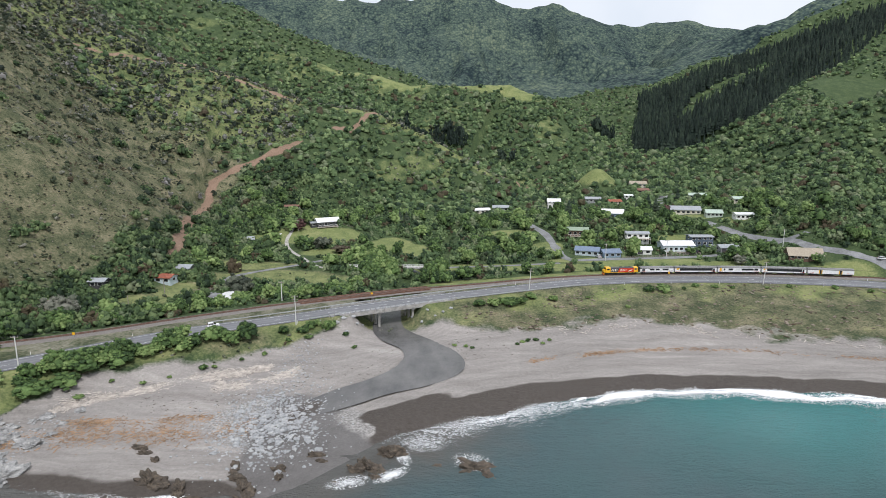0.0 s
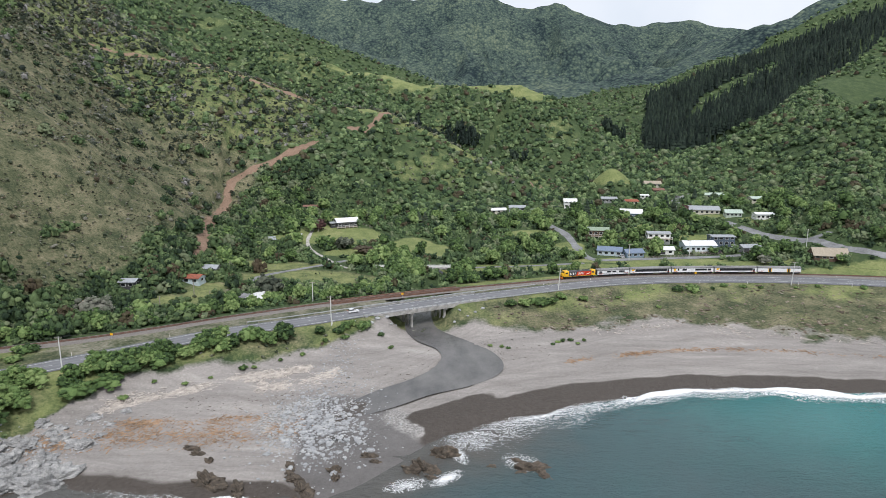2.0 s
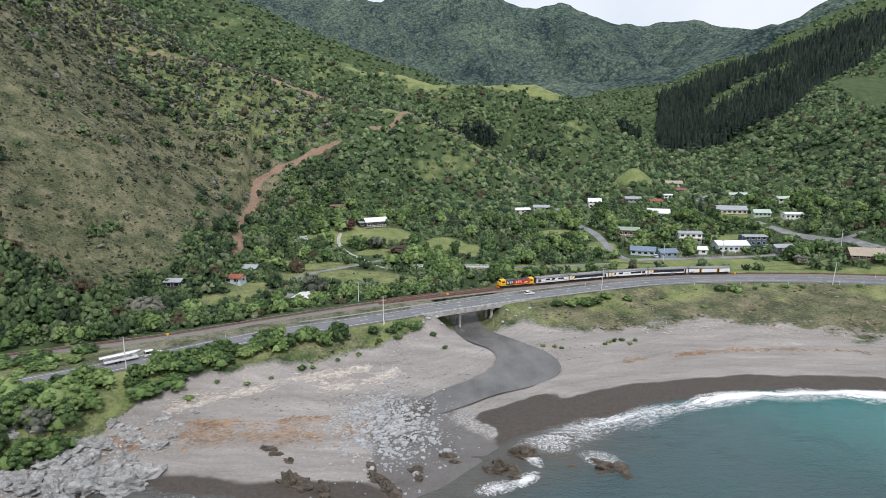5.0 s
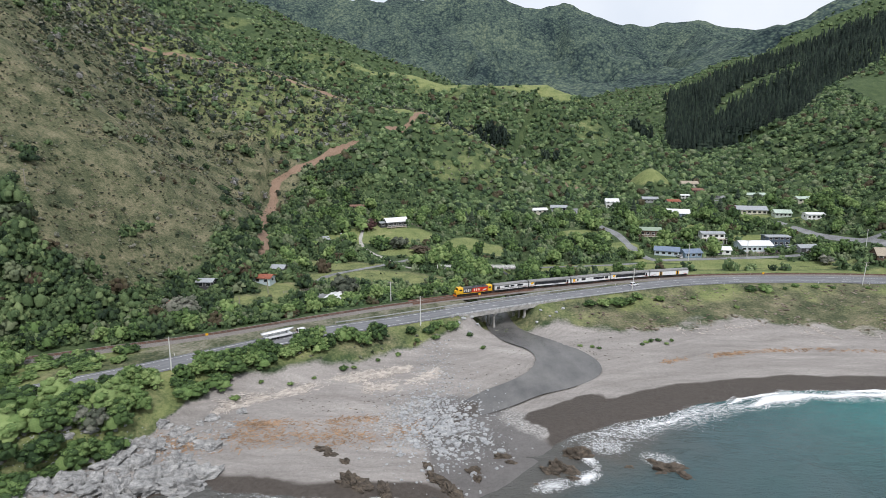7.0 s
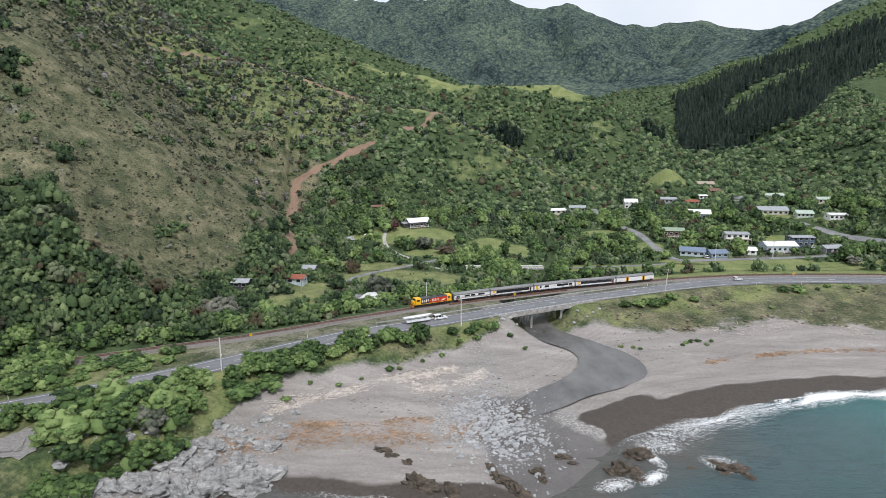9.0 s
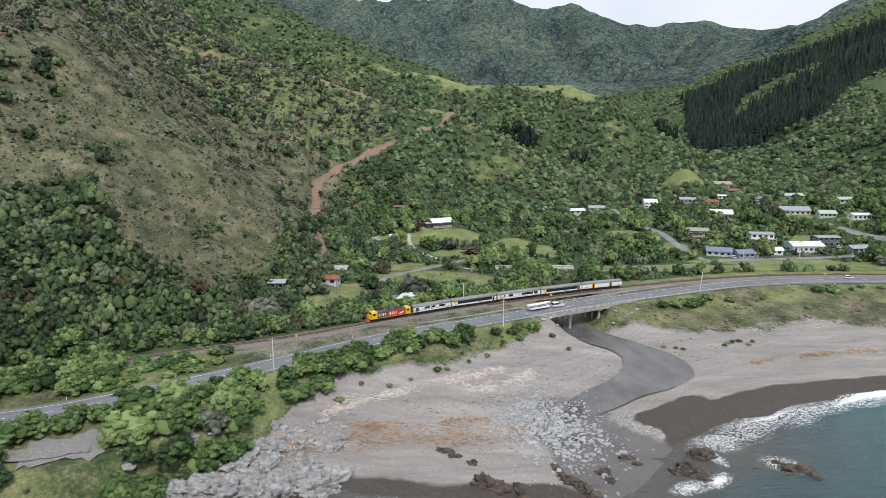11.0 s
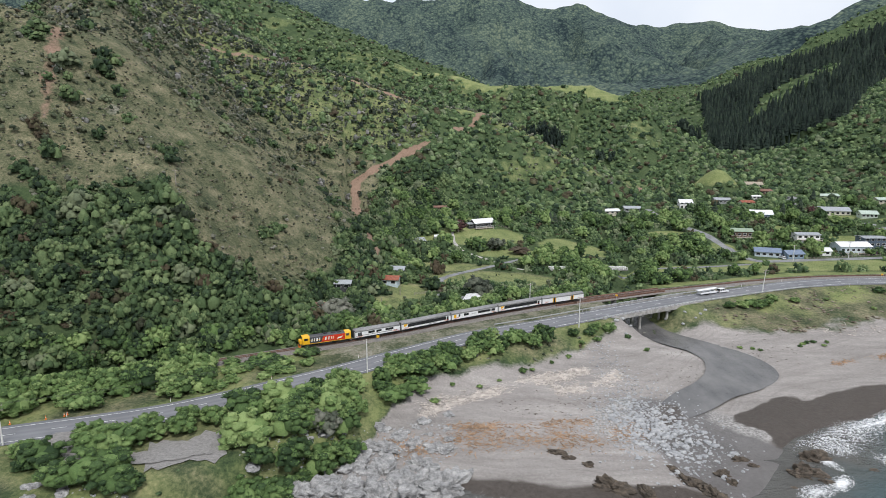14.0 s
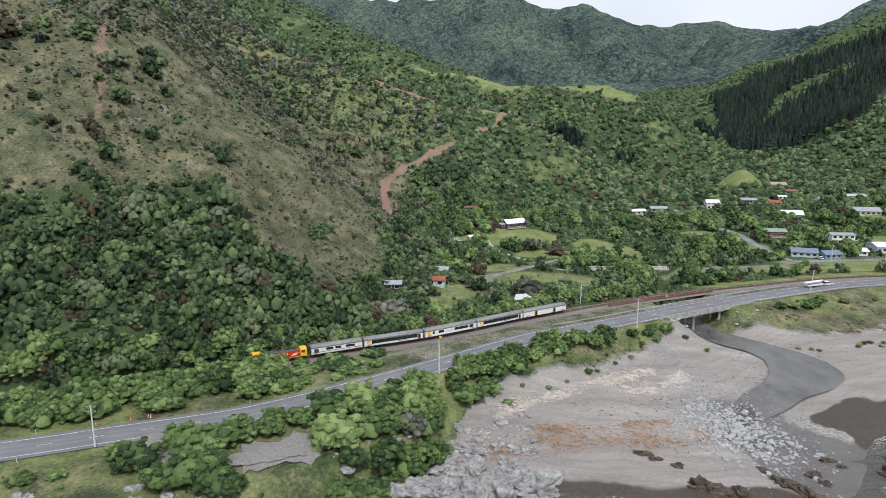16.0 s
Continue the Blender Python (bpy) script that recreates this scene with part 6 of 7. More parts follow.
strip("lane_1", LANES[0][0], 2.4, mat_lane, "narrow sealed lane climbing behind the houses")
strip("lane_2", LANES[1][0], 2.4, mat_lane, "narrow sealed lane along the row of houses")
strip("lane_3", LANES[2][0], 3.2, mat_lane, "sealed parking place among trees")
strip("lane_4", LANES[3][0], 1.0, mat_white_gravel, "white gravel drive to the farmhouse")
strip("lane_5", LANES[4][0], 1.6, mat_lane, "grey gravel track across the paddock")
strip("lane_6", LANES[5][0], 4.6, mat_lane, "sealed yard in front of the shed")
strip("lane_7", LANES[6][0], 1.3, mat_lane, "farm track over the white bridge")
strip("layby", [(-183, 128), (-182, 123), (-178, 119), (-171, 117), (-163, 118), (-156, 120), (-149, 123)], 2.4, mat_gravel, "gravel lay-by with tyre marks beside the road", 0.5)
strip("layby_apron", [(-161, 119), (-154, 121.5), (-147, 125)], 5.0, mat_gravel, "grey gravel turning place", 0.3, 12)


# ---- houses ----
PAINT = dict(white=mat_white, cream=plain("cream_weatherboard", (0.62, 0.58, 0.48), 0.7), blue=plain("blue_grey_weatherboard", (0.22, 0.30, 0.38), 0.7), navy=plain("dark_blue_cladding", (0.09, 0.12, 0.16), 0.6), brown=plain("brown_stained_boards", (0.13, 0.085, 0.06), 0.8),
             pale=plain("pale_blue_weatherboard", (0.50, 0.58, 0.62), 0.7), dark=plain("dark_timber_boards", (0.06, 0.06, 0.065), 0.8), red=plain("red_boards", (0.22, 0.06, 0.045), 0.8), grey=plain("grey_boards", (0.32, 0.33, 0.33), 0.8), mint=plain("pale_green_boards", (0.45, 0.52, 0.45), 0.7))
ROOFS = dict(white=plain("white_roof_iron", (0.70, 0.71, 0.71), 0.4, wear=0.1), grey=plain("grey_roof_iron", (0.33, 0.35, 0.37), 0.5), blue=plain("blue_roof_iron", (0.17, 0.22, 0.30), 0.5), green=plain("green_roof_iron", (0.26, 0.33, 0.24), 0.55), tan=plain("tan_roof", (0.36, 0.31, 0.24), 0.7),
             red=plain("rust_red_roof", (0.30, 0.10, 0.06), 0.7, wear=0.4), orange=plain("orange_roof", (0.42, 0.17, 0.07), 0.7, wear=0.4), brown=plain("brown_roof", (0.20, 0.11, 0.08), 0.7), mint=plain("pale_green_roof", (0.42, 0.50, 0.43), 0.5))


def house(x, y, turn, w, d, wall_h, wall, roof, label, rise=1.5, windows=4, kind="house", deck=False, sink=0.4, garage=False):
    """A gabled house w long (ridge along its length) and d deep, its long side towards the sea before turning."""
    c = tagged(base(kind, pose(x, y, float(ground_z(x, y)), 0, 0, turn)), label, "shed" if kind in ("shed", "garage") else "house", "" if kind != "house" else "houses in the valley")
    part("wall", side_panel([(-w / 2, -1.2), (w / 2, -1.2), (w / 2, wall_h), (-w / 2, wall_h)], -d / 2, d / 2), PAINT[wall], c)
    for sx in (-1, 1):
        part("gable", extruded([(-d / 2, wall_h), (d / 2, wall_h), (0, wall_h + rise * 0.93)], sx * w / 2 - 0.1, sx * w / 2 - 0.02 * sx), PAINT[wall], c)
    e = 0.55
    k = rise / (d / 2)
    for sy in (-1, 1):
        prof = [(0, wall_h + rise), (sy * (d / 2 + e), wall_h - k * e), (sy * (d / 2 + e), wall_h - k * e + 0.16), (0, wall_h + rise + 0.17)]
        r = part("roof", extruded(prof, -w / 2 - e, w / 2 + e), ROOFS[roof], c)
        for q in np.arange(-w / 2, w / 2 + 0.1, 1.1):
            part("roof_seam", extruded([(0, wall_h + rise + 0.17), (sy * (d / 2 + e), wall_h - k * e + 0.16), (sy * (d / 2 + e), wall_h - k * e + 0.21), (0, wall_h + rise + 0.22)], q - 0.03, q + 0.03), ROOFS[roof], r)
    floors = 2 if wall_h > 4.2 else 1
    for fl in range(floors):
        z = 0.9 + 2.7 * fl
        for i in range(windows):
            cx = -w / 2 + w * (i + 0.5) / windows
            ww = min(1.8, w / windows * 0.55)
            if garage and i % 2 == 0:
                part("garage_door", box(cx - ww * 0.75, cx + ww * 0.75, -d / 2 - 0.06, -d / 2 - 0.02, 0.02, 2.1), PAINT["dark"], c, "dark roller door")
                continue
            f = part("window", box(cx - ww / 2 - 0.1, cx + ww / 2 + 0.1, -d / 2 - 0.06, -d / 2 - 0.01, z - 0.1, z + 1.3), mat_white, c)
            part("pane", box(cx - ww / 2, cx + ww / 2, -d / 2 - 0.09, -d / 2 - 0.05, z, z + 1.2), mat_glass, f)
        for sx in (-1, 1):
            f = part("window", box(sx * w / 2 - 0.03, sx * w / 2 + 0.03, -0.8, 0.8, z, z + 1.2), mat_white, c)
            part("pane", box(sx * w / 2 - 0.05, sx * w / 2 + 0.05, -0.7, 0.7, z + 0.1, z + 1.1), mat_glass, f)
    if deck:
        part("deck", box(-w / 2 - 0.6, w / 2 + 0.6, -d / 2 - 2.4, -d / 2 - 0.02, -0.25 + 2.7 * (floors - 1), -0.05 + 2.7 * (floors - 1)), mat_wood, c, "timber deck")
        for i in range(7):
            cx = -w / 2 - 0.5 + (w + 1) * i / 6
            part("deck_post", box(cx - 0.06, cx + 0.06, -d / 2 - 2.35, -d / 2 - 2.23, -1.5, 0.95 + 2.7 * (floors - 1)), mat_white, c)
        part("deck_rail", box(-w / 2 - 0.6, w / 2 + 0.6, -d / 2 - 2.36, -d / 2 - 2.24, 0.85 + 2.7 * (floors - 1), 0.97 + 2.7 * (floors - 1)), mat_white, c)
    return c


house(112, 400, -14, 13.5, 9, 3.4, "blue", "white", "blue-grey house under a broad white gable roof", 2.2, 5)
house(81, 362, -10, 12, 8, 3.2, "brown", "green", "brown timber house with pale green roof and deck", 1.3, 4, deck=True)
house(79, 327, -20, 12.5, 8, 2.7, "pale", "blue", "low pale weatherboard house with blue-grey roof", 1.6, 4)
house(90, 322, 8, 9.5, 6.5, 2.6, "blue", "blue", "small blue house beside the lane", 1.5, 3)
house(112, 348, -6, 12.5, 8, 5.4, "white", "grey", "two-storey white house with balcony", 0.7, 4, deck=True)
house(110, 329, -6, 8, 6, 2.6, "white", "white", "white double garage with dark door", 1.3, 2, "garage", garage=True)
house(130, 335, 0, 17, 10, 3.4, "pale", "white", "long pale blue house under a white roof", 1.8, 6, deck=True)
house(146, 342, 0, 12.5, 8, 5.0, "navy", "grey", "two-storey dark blue house with flat grey roof", 0.5, 4)
house(156, 329, 6, 10.5, 6.5, 2.5, "grey", "grey", "grey garage with pale doors", 1.2, 3, "garage", garage=True)
house(82, 450, -5, 9, 7, 4.6, "white", "white", "white two-storey house among dark trees", 2.0, 3)
house(113, 459, -8, 11, 7, 2.8, "grey", "grey", "grey-roofed house behind the trees", 1.2, 4)
house(126, 447, 4, 9, 6, 2.6, "cream", "red", "cream cottage with red roof", 1.2, 3)
house(159, 399, -10, 18.5, 9, 2.9, "cream", "grey", "long low house with slate-grey roof", 2.0, 6)
house(171, 383, -10, 9.5, 7, 2.6, "mint", "mint", "small house with pale green roof", 1.6, 4)
house(184, 371, -4, 10.5, 7, 2.9, "white", "white", "low white house with red door", 0.8, 4)
house(163, 512, -8, 13, 9, 2.8, "cream", "tan", "cream house with tan roof at the valley head", 1.8, 4)
house(158, 483, 0, 8.5, 6, 2.6, "brown", "brown", "small brown cottage among trees", 1.3, 3)
house(188, 452, 0, 14, 8, 2.6, "grey", "mint", "grey house with pale green roof in the bush", 1.2, 4)
house(202, 412, 0, 12.5, 7, 2.6, "cream", "mint", "cream house with pale green roof on the slope", 1.2, 4)
house(178, 295, -14, 15, 9, 2.2, "brown", "tan", "brown hall with a broad tan roof", 3.0, 5)
house(29, 457, 12, 12, 7, 2.6, "cream", "white", "cream farmhouse under a white roof", 1.2, 3)
house(43, 451, -6, 11.5, 7, 2.6, "grey", "grey", "grey cottage beside the lane", 1.3, 3)
house(-73, 380, 28, 14, 6.5, 3.0, "dark", "white", "dark timber farmhouse with white roof and terrace", 2.0, 4, deck=True)
house(-80, 377, 28, 6, 5, 2.4, "dark", "grey", "dark lean-to beside the farmhouse", 0.5, 2, "shed")
house(-99, 353, 10, 7, 5, 2.4, "white", "white", "open-fronted white shed beside the drive", 0.6, 2, "shed")
house(-99, 400, 14, 10, 4, 2.3, "brown", "brown", "dark brown barn at the wood's edge", 0.7, 3, "shed")
house(-114, 343, 24, 11, 5.5, 2.7, "white", "grey", "white stable with grey roof", 1.3, 3, "shed")
house(-124, 342, 24, 6, 3, 2.2, "white", "grey", "white field shelter on grass", 0.4, 2, "shed")
house(-121, 259, -8, 7.5, 6, 2.6, "pale", "red", "corrugated shed with rusty red roof", 1.0, 2, "shed")
house(-119, 275, -8, 6.5, 5.5, 2.6, "grey", "grey", "corrugated shed with weathered grey roof", 1.1, 2, "shed")
house(-86, 236, 78, 8, 6.5, 2.4, "white", "white", "open shelter with a white iron roof", 0.7, 2, "shed")
house(-142, 217, 10, 9, 6, 2.2, "grey", "brown", "small brown-roofed hut under trees", 0.8, 2, "shed")
house(-138, 238, 0, 6, 5, 2.6, "dark", "grey", "dark shed among the trees", 0.8, 2, "shed")
house(141, 464, 0, 6, 4, 2.5, "white", "white", "white garden shed behind trees", 0.6, 2, "shed")


# ---- rocks, boulders and driftwood on the beach ----
def rock_shape(seed, level, rough, squash=(1, 1, 0.7), ridge=0.0):
    """A weathered rock about 1 in radius."""
    v, f = ICO[level]
    rng = np.random.default_rng(seed)
    out = np.empty_like(v)
    shift = Vector(rng.uniform(-50, 50, 3))
    tilt = Vector(rng.uniform(-1, 1, 3)).normalized()
    for i, p in enumerate(v):
        q = Vector(p)
        r = 1 + rough * noise.noise(q * 1.2 + shift) + rough * 0.6 * noise.noise(q * 2.7 + shift)
        r += rough * 0.35 * noise.noise(q * 6 + shift)
        if ridge:
            r += ridge * abs(math.sin(6.5 * q.dot(tilt) + 2 * noise.noise(q * 2 + shift)))
        out[i] = np.array(p) * r
    return out * np.array(squash), f


ICO[4] = ico(4)
ICO[5] = ico(5)


def rock_source(name, seed, level, rough, squash, ridge, mat, flat=False):
    v, f = rock_shape(seed, level, rough, squash, ridge)
    return mesh_object(name, v, f, (mat,), not flat)


def lay(source, x, y, z, scale, turn, label, category, group):
    ob = copy_thing(source, pose(x, y, z, 0, 0, turn))
    ob.scale = scale
    return tagged(ob, label, category, group)


def build_rocks():
    rng = random.Random(9)
    crags = [rock_source("crag", 200 + k, 5, 0.75, (1.25, 0.9, 0.75), 0.20, mat_crag, True) for k in range(5)]
    chips = [rock_source("crag", 210 + k, 3, 0.75, (1.25, 0.9, 0.75), 0.20, mat_crag, True) for k in range(5)]
    darks = [rock_source("sea_rock", 220 + k, 4, 0.8, (1.3, 0.8, 0.75), 0.2, mat_dark_rock, True) for k in range(4)]
    stones = [rock_source("boulder", 240 + k, 2, 0.45, (1.15, 0.9, 0.6), 0, mat_boulder) for k in range(6)]
    # pale crags between the lay-by and the sand
    for x, y, s, h in ((-98, 121, 5.0, 5.2), (-106, 120, 4.6, 4.6), (-112, 116, 5.0, 4.6), (-120, 119, 5.0, 4.2), (-104, 128, 3.4, 2.6), (-112, 126, 4.2, 3.8), (-119, 128, 3.8, 3.2), (-127, 119, 4.6, 4.0), (-134, 113, 4.6, 3.8), (-126, 110, 4.6, 4.2), (-117, 108, 4.6, 4.0),
                       (-141, 110, 4.0, 3.4), (-147, 105, 4.2, 3.6), (-99, 135, 3.4, 2.6), (-106, 137, 2.4, 2.0), (-112, 135, 2.8, 2.2), (-118, 136, 2.6, 2.0), (-154, 102, 3.6, 3.0), (-162, 99, 3.8, 3.0), (-172, 97, 4.0, 3.0), (-181, 99, 3.4, 2.6), (-190, 101, 3.2, 2.4),
                       (-198, 104, 3.0, 2.2), (-205, 100, 3.6, 2.8), (-110, 142, 2.0, 1.5), (-115, 145, 1.8, 1.3), (-106, 146, 1.4, 1.0)):
        lay(rng.choice(crags), x, y, float(ground_z(x, y)) - 0.25 * h, (s * 0.85, s * 0.85, h * 0.85), rng.uniform(0, 360), "jagged pale grey crag at the beach's end", "rock", "pale crags")
    for _ in range(280):
        x, y = rng.uniform(-207, -97), rng.uniform(97, 156)
        if y > road_y(x) - 16 or y > 152 - 0.55 * (-100 - x) or y < shore_y(x) - 3 or math.hypot(x + 154, y - 118) < 12:
            continue
        s = rng.uniform(0.4, 1.5)
        lay(rng.choice(chips), x, y, float(ground_z(x, y)) - 0.1 * s, (s, s, s * rng.uniform(0.6, 0.9)), rng.uniform(0, 360), "broken pale grey rock below the lay-by", "rock", "broken rocks")
    # dark rocks in the wash
    for x, y, s, h in ((-12, 131.5, 2.7, 2.6), (-17, 126, 3.0, 2.6), (-19.5, 125, 2.2, 2.2), (-15, 122, 1.4, 1.0), (7, 126, 3.4, 2.2), (5, 128.5, 1.8, 1.2), (10, 123, 2.0, 1.2), (-1, 127, 1.3, 0.8), (-37, 125, 1.6, 1.3), (-36, 122, 1.3, 1.0), (-30, 131, 1.7, 1.2), (-28, 128.5, 1.2, 0.8), (-63, 119.5, 3.4, 2.6), (-56, 117, 2.4, 1.8), (-45, 121, 2.6, 1.4),
                       (-42, 117.5, 2.6, 1.6), (-47, 126, 1.8, 0.9), (-41, 113, 2.4, 1.6), (-52, 112, 2.6, 1.8), (-66, 128, 1.2, 1.0), (-72, 133, 1.8, 0.9), (-70, 131, 1.4, 0.8), (-24, 120, 1.2, 0.7)):
        lay(rng.choice(darks), x, y, max(float(ground_z(x, y)), -0.3) - 0.1, (s * 0.72, s * 0.6, h * 0.9), rng.uniform(-70, 10), "dark brown weathered rock in the wash", "rock", "dark sea rocks")
    # pale boulders where the stream spreads out
    n = 0
    while n < 290:
        x, y = rng.gauss(-45, 6.5), rng.gauss(145, 9)
        if not 124 < y < 166 or x > -29 - 0.25 * (y - 132) or x < -59:
            continue
        s = 0.3 + 0.62 * rng.random() ** 1.8
        lay(rng.choice(stones), x, y, max(float(ground_z(x, y)), -0.2) + 0.12 * s, (s, s, s * rng.uniform(0.7, 1.1)), rng.uniform(0, 360), "smooth pale grey river boulder", "boulder", "river boulders")
        n += 1
    for x, y in ((-41, 206), (-38, 209), (-36, 212), (-40, 212), (-34, 206), (-44, 208), (-3, 222), (-6, 225), (0, 225), (3, 228), (-8, 221), (-33, 215), (-31, 211), (-30, 218), (-12, 228), (-9, 230), (-5, 230), (-38, 216)):
        s = rng.uniform(0.5, 1.0)
        lay(rng.choice(stones), x, y, float(ground_z(x, y)) + 0.1, (s, s, s), rng.uniform(0, 360), "pale rip-rap boulder below the bridge", "boulder", "rip-rap boulders")
    for o in crags + chips + darks + stones:
        bpy.data.objects.remove(o)
    # pebbles by the hundred
    r = np.random.default_rng(12)
    m = 4700
    x, y = r.normal(-45, 8, m), r.normal(148, 12, m)
    x[2600:3000], y[2600:3000] = r.normal(-46, 4, 400), r.normal(182, 14, 400)
    x[3000:], y[3000:] = r.uniform(-170, -97, 1700), r.uniform(98, 158, 1700)
    ok = (np.hypot(x + 154, y - 118) > 12) & (y > shore_y(x) + 1) & (y < road_y(x) - 17) & ~((x > -97) & (x < -68)) & (x < -16) & ((x > -97) | (y < 152 + 0.55 * (x + 100)))
    x, y = x[ok], y[ok]
    s = 0.1 + 0.35 * r.random(len(x)) ** 2
    tiny = [(lambda q: (q[0], q[1]))(rock_shape(260 + k, 1, 0.4, (1.1, 0.9, 0.6))) for k in range(4)]
    scatter("pebbles", tiny, x, y, np.maximum(ground_z(x, y), -0.1) + 0.04, s, s, mat_boulder, "small pale stones strewn over the sand", "stones", seed=5)


build_rocks()


def sticks(name, seed, count, place, mat, label, long=(0.4, 2.2)):
    rng = np.random.default_rng(seed)
    x, y = place(rng, count)
    n = len(x)
    a = rng.uniform(0, math.pi, n)
    L = rng.uniform(*long, n) * (0.5 + rng.random(n))
    r = 0.035 + 0.055 * rng.random(n) * np.minimum(L, 2.5) / 1.5
    u = np.stack([np.cos(a), np.sin(a), rng.uniform(-0.12, 0.12, n)], 1)
    s = np.stack([-np.sin(a), np.cos(a), np.zeros(n)], 1)
    up = np.array([0, 0, 1.0])
    c = np.stack([x, y, ground_z(x, y) + 0.09], 1)
    V = []
    for e in (-0.5, 0.5):
        for p, q in ((-1, -1), (1, -1), (0.6, 1), (-0.6, 1)):
            V.append(c + u * (e * L)[:, None] + s * (p * r)[:, None] + up * (q * r)[:, None])
    V = np.stack(V, 1).reshape(-1, 3)
    k = (np.arange(n) * 8)[:, None, None]
    f = np.array([[0, 1, 5, 4], [1, 2, 6, 5], [2, 3, 7, 6], [3, 0, 4, 7], [0, 3, 2, 1], [4, 5, 6, 7]])
    ob = mesh_object(name, V, (f[None] + k).reshape(-1, 4), (mat,))
    return tagged(ob, label, "driftwood", kind="stuff")


mat_drift_pale = plain("bleached_driftwood", (0.55, 0.50, 0.45), 0.9, wear=0.3, scale=0.6)
mat_drift_rust = plain("rusty_brown_bark", (0.38, 0.25, 0.155), 0.95, wear=0.4, scale=0.5)


def band(line, spread):
    """Places along a line in plan, thick and thin by turns."""
    c = spline(line, 400)

    def place(rng, count):
        i = rng.integers(0, 400, count)
        x, y = c[i, 0] + rng.normal(0, spread * 0.6, count), c[i, 1] + rng.normal(0, spread, count)
        keep = rng.random(count) < np.clip(0.55 + 0.7 * waves(x, y, 6, 7), 0.08, 1)
        return x[keep], y[keep]
    return place


sticks("driftwood_line", 1, 2600, band([(-104, 153), (-96, 159), (-84, 166), (-72, 173), (-62, 176), (-54, 180)], 1.7), mat_drift_pale, "bleached driftwood heaped along the storm line")
sticks("driftwood_heap", 2, 1500, band([(-66, 166), (-58, 168), (-50, 172), (-45, 177)], 1.8), mat_drift_pale, "bleached driftwood beside the old channel")
sticks("bark_litter", 3, 3400, band([(-112, 137), (-102, 136), (-92, 138), (-80, 140), (-70, 141), (-58, 142), (-50, 145)], 3.2), mat_drift_rust, "rust-brown bark and wood litter on the sand", (0.2, 1.1))
sticks("bark_strip", 4, 1200, band([(-98, 146), (-86, 146), (-72, 147), (-60, 148)], 1.2), mat_drift_rust, "rust-brown bark and wood litter on the sand", (0.2, 1.2))
sticks("bark_line", 5, 1500, band([(28, 188), (45, 193), (60, 197), (80, 199), (110, 197), (150, 188)], 1.0), mat_drift_rust, "thin line of brown bark litter along the bay", (0.2, 1.4))
sticks("drift_scatter", 6, 260, band([(40, 216), (70, 219), (100, 213), (140, 204), (190, 180)], 2.6), mat_drift_pale, "scattered driftwood at the head of the beach", (0.4, 3.5))
sticks("drift_flat", 7, 500, band([(-98, 150), (-70, 158), (-45, 165), (-10, 196), (20, 200)], 6.0), mat_dark_rock, "dark scraps of weed and wood on the sand", (0.2, 0.9))


# ---- surf ----
def foam_material(name, lo, hi, scale):
    n = Nodes(name, 0.6, 0, 0.3)
    n.colour((0.82, 0.84, 0.85))
    at = n.local()
    vein = n.math("ABSOLUTE", n.math("SUBTRACT", n.noise(scale, 6, 0.6, at, (0.8, 1.2, 1)), 0.5))
    web = n.ramp(vein, (0.0, 1), (0.012, 0.6), (0.035, 0))
    mass = n.noise(scale * 1.6, 7, 0.7, at)
    thick = n.attr("thick")
    full = n.ramp(n.math("ADD", thick, n.math("MULTIPLY", n.math("SUBTRACT", mass, 0.5), 1.2)), (lo, 0), (hi, 1))
    lace = n.math("MULTIPLY", web, n.ramp(n.math("ADD", thick, n.math("MULTIPLY", n.math("SUBTRACT", mass, 0.5), 0.8)), (0.12, 0), (0.4, 1)))
    n.link(n.math("MAXIMUM", full, lace), n.bsdf.inputs["Alpha"])
    n.bump(mass, 0.6, 0.15)
    return n.mat


mat_foam = foam_material("sea_foam", 0.56, 1.05, 0.9)
mat_lace = foam_material("foam_lace", 0.85, 1.5, 0.62)


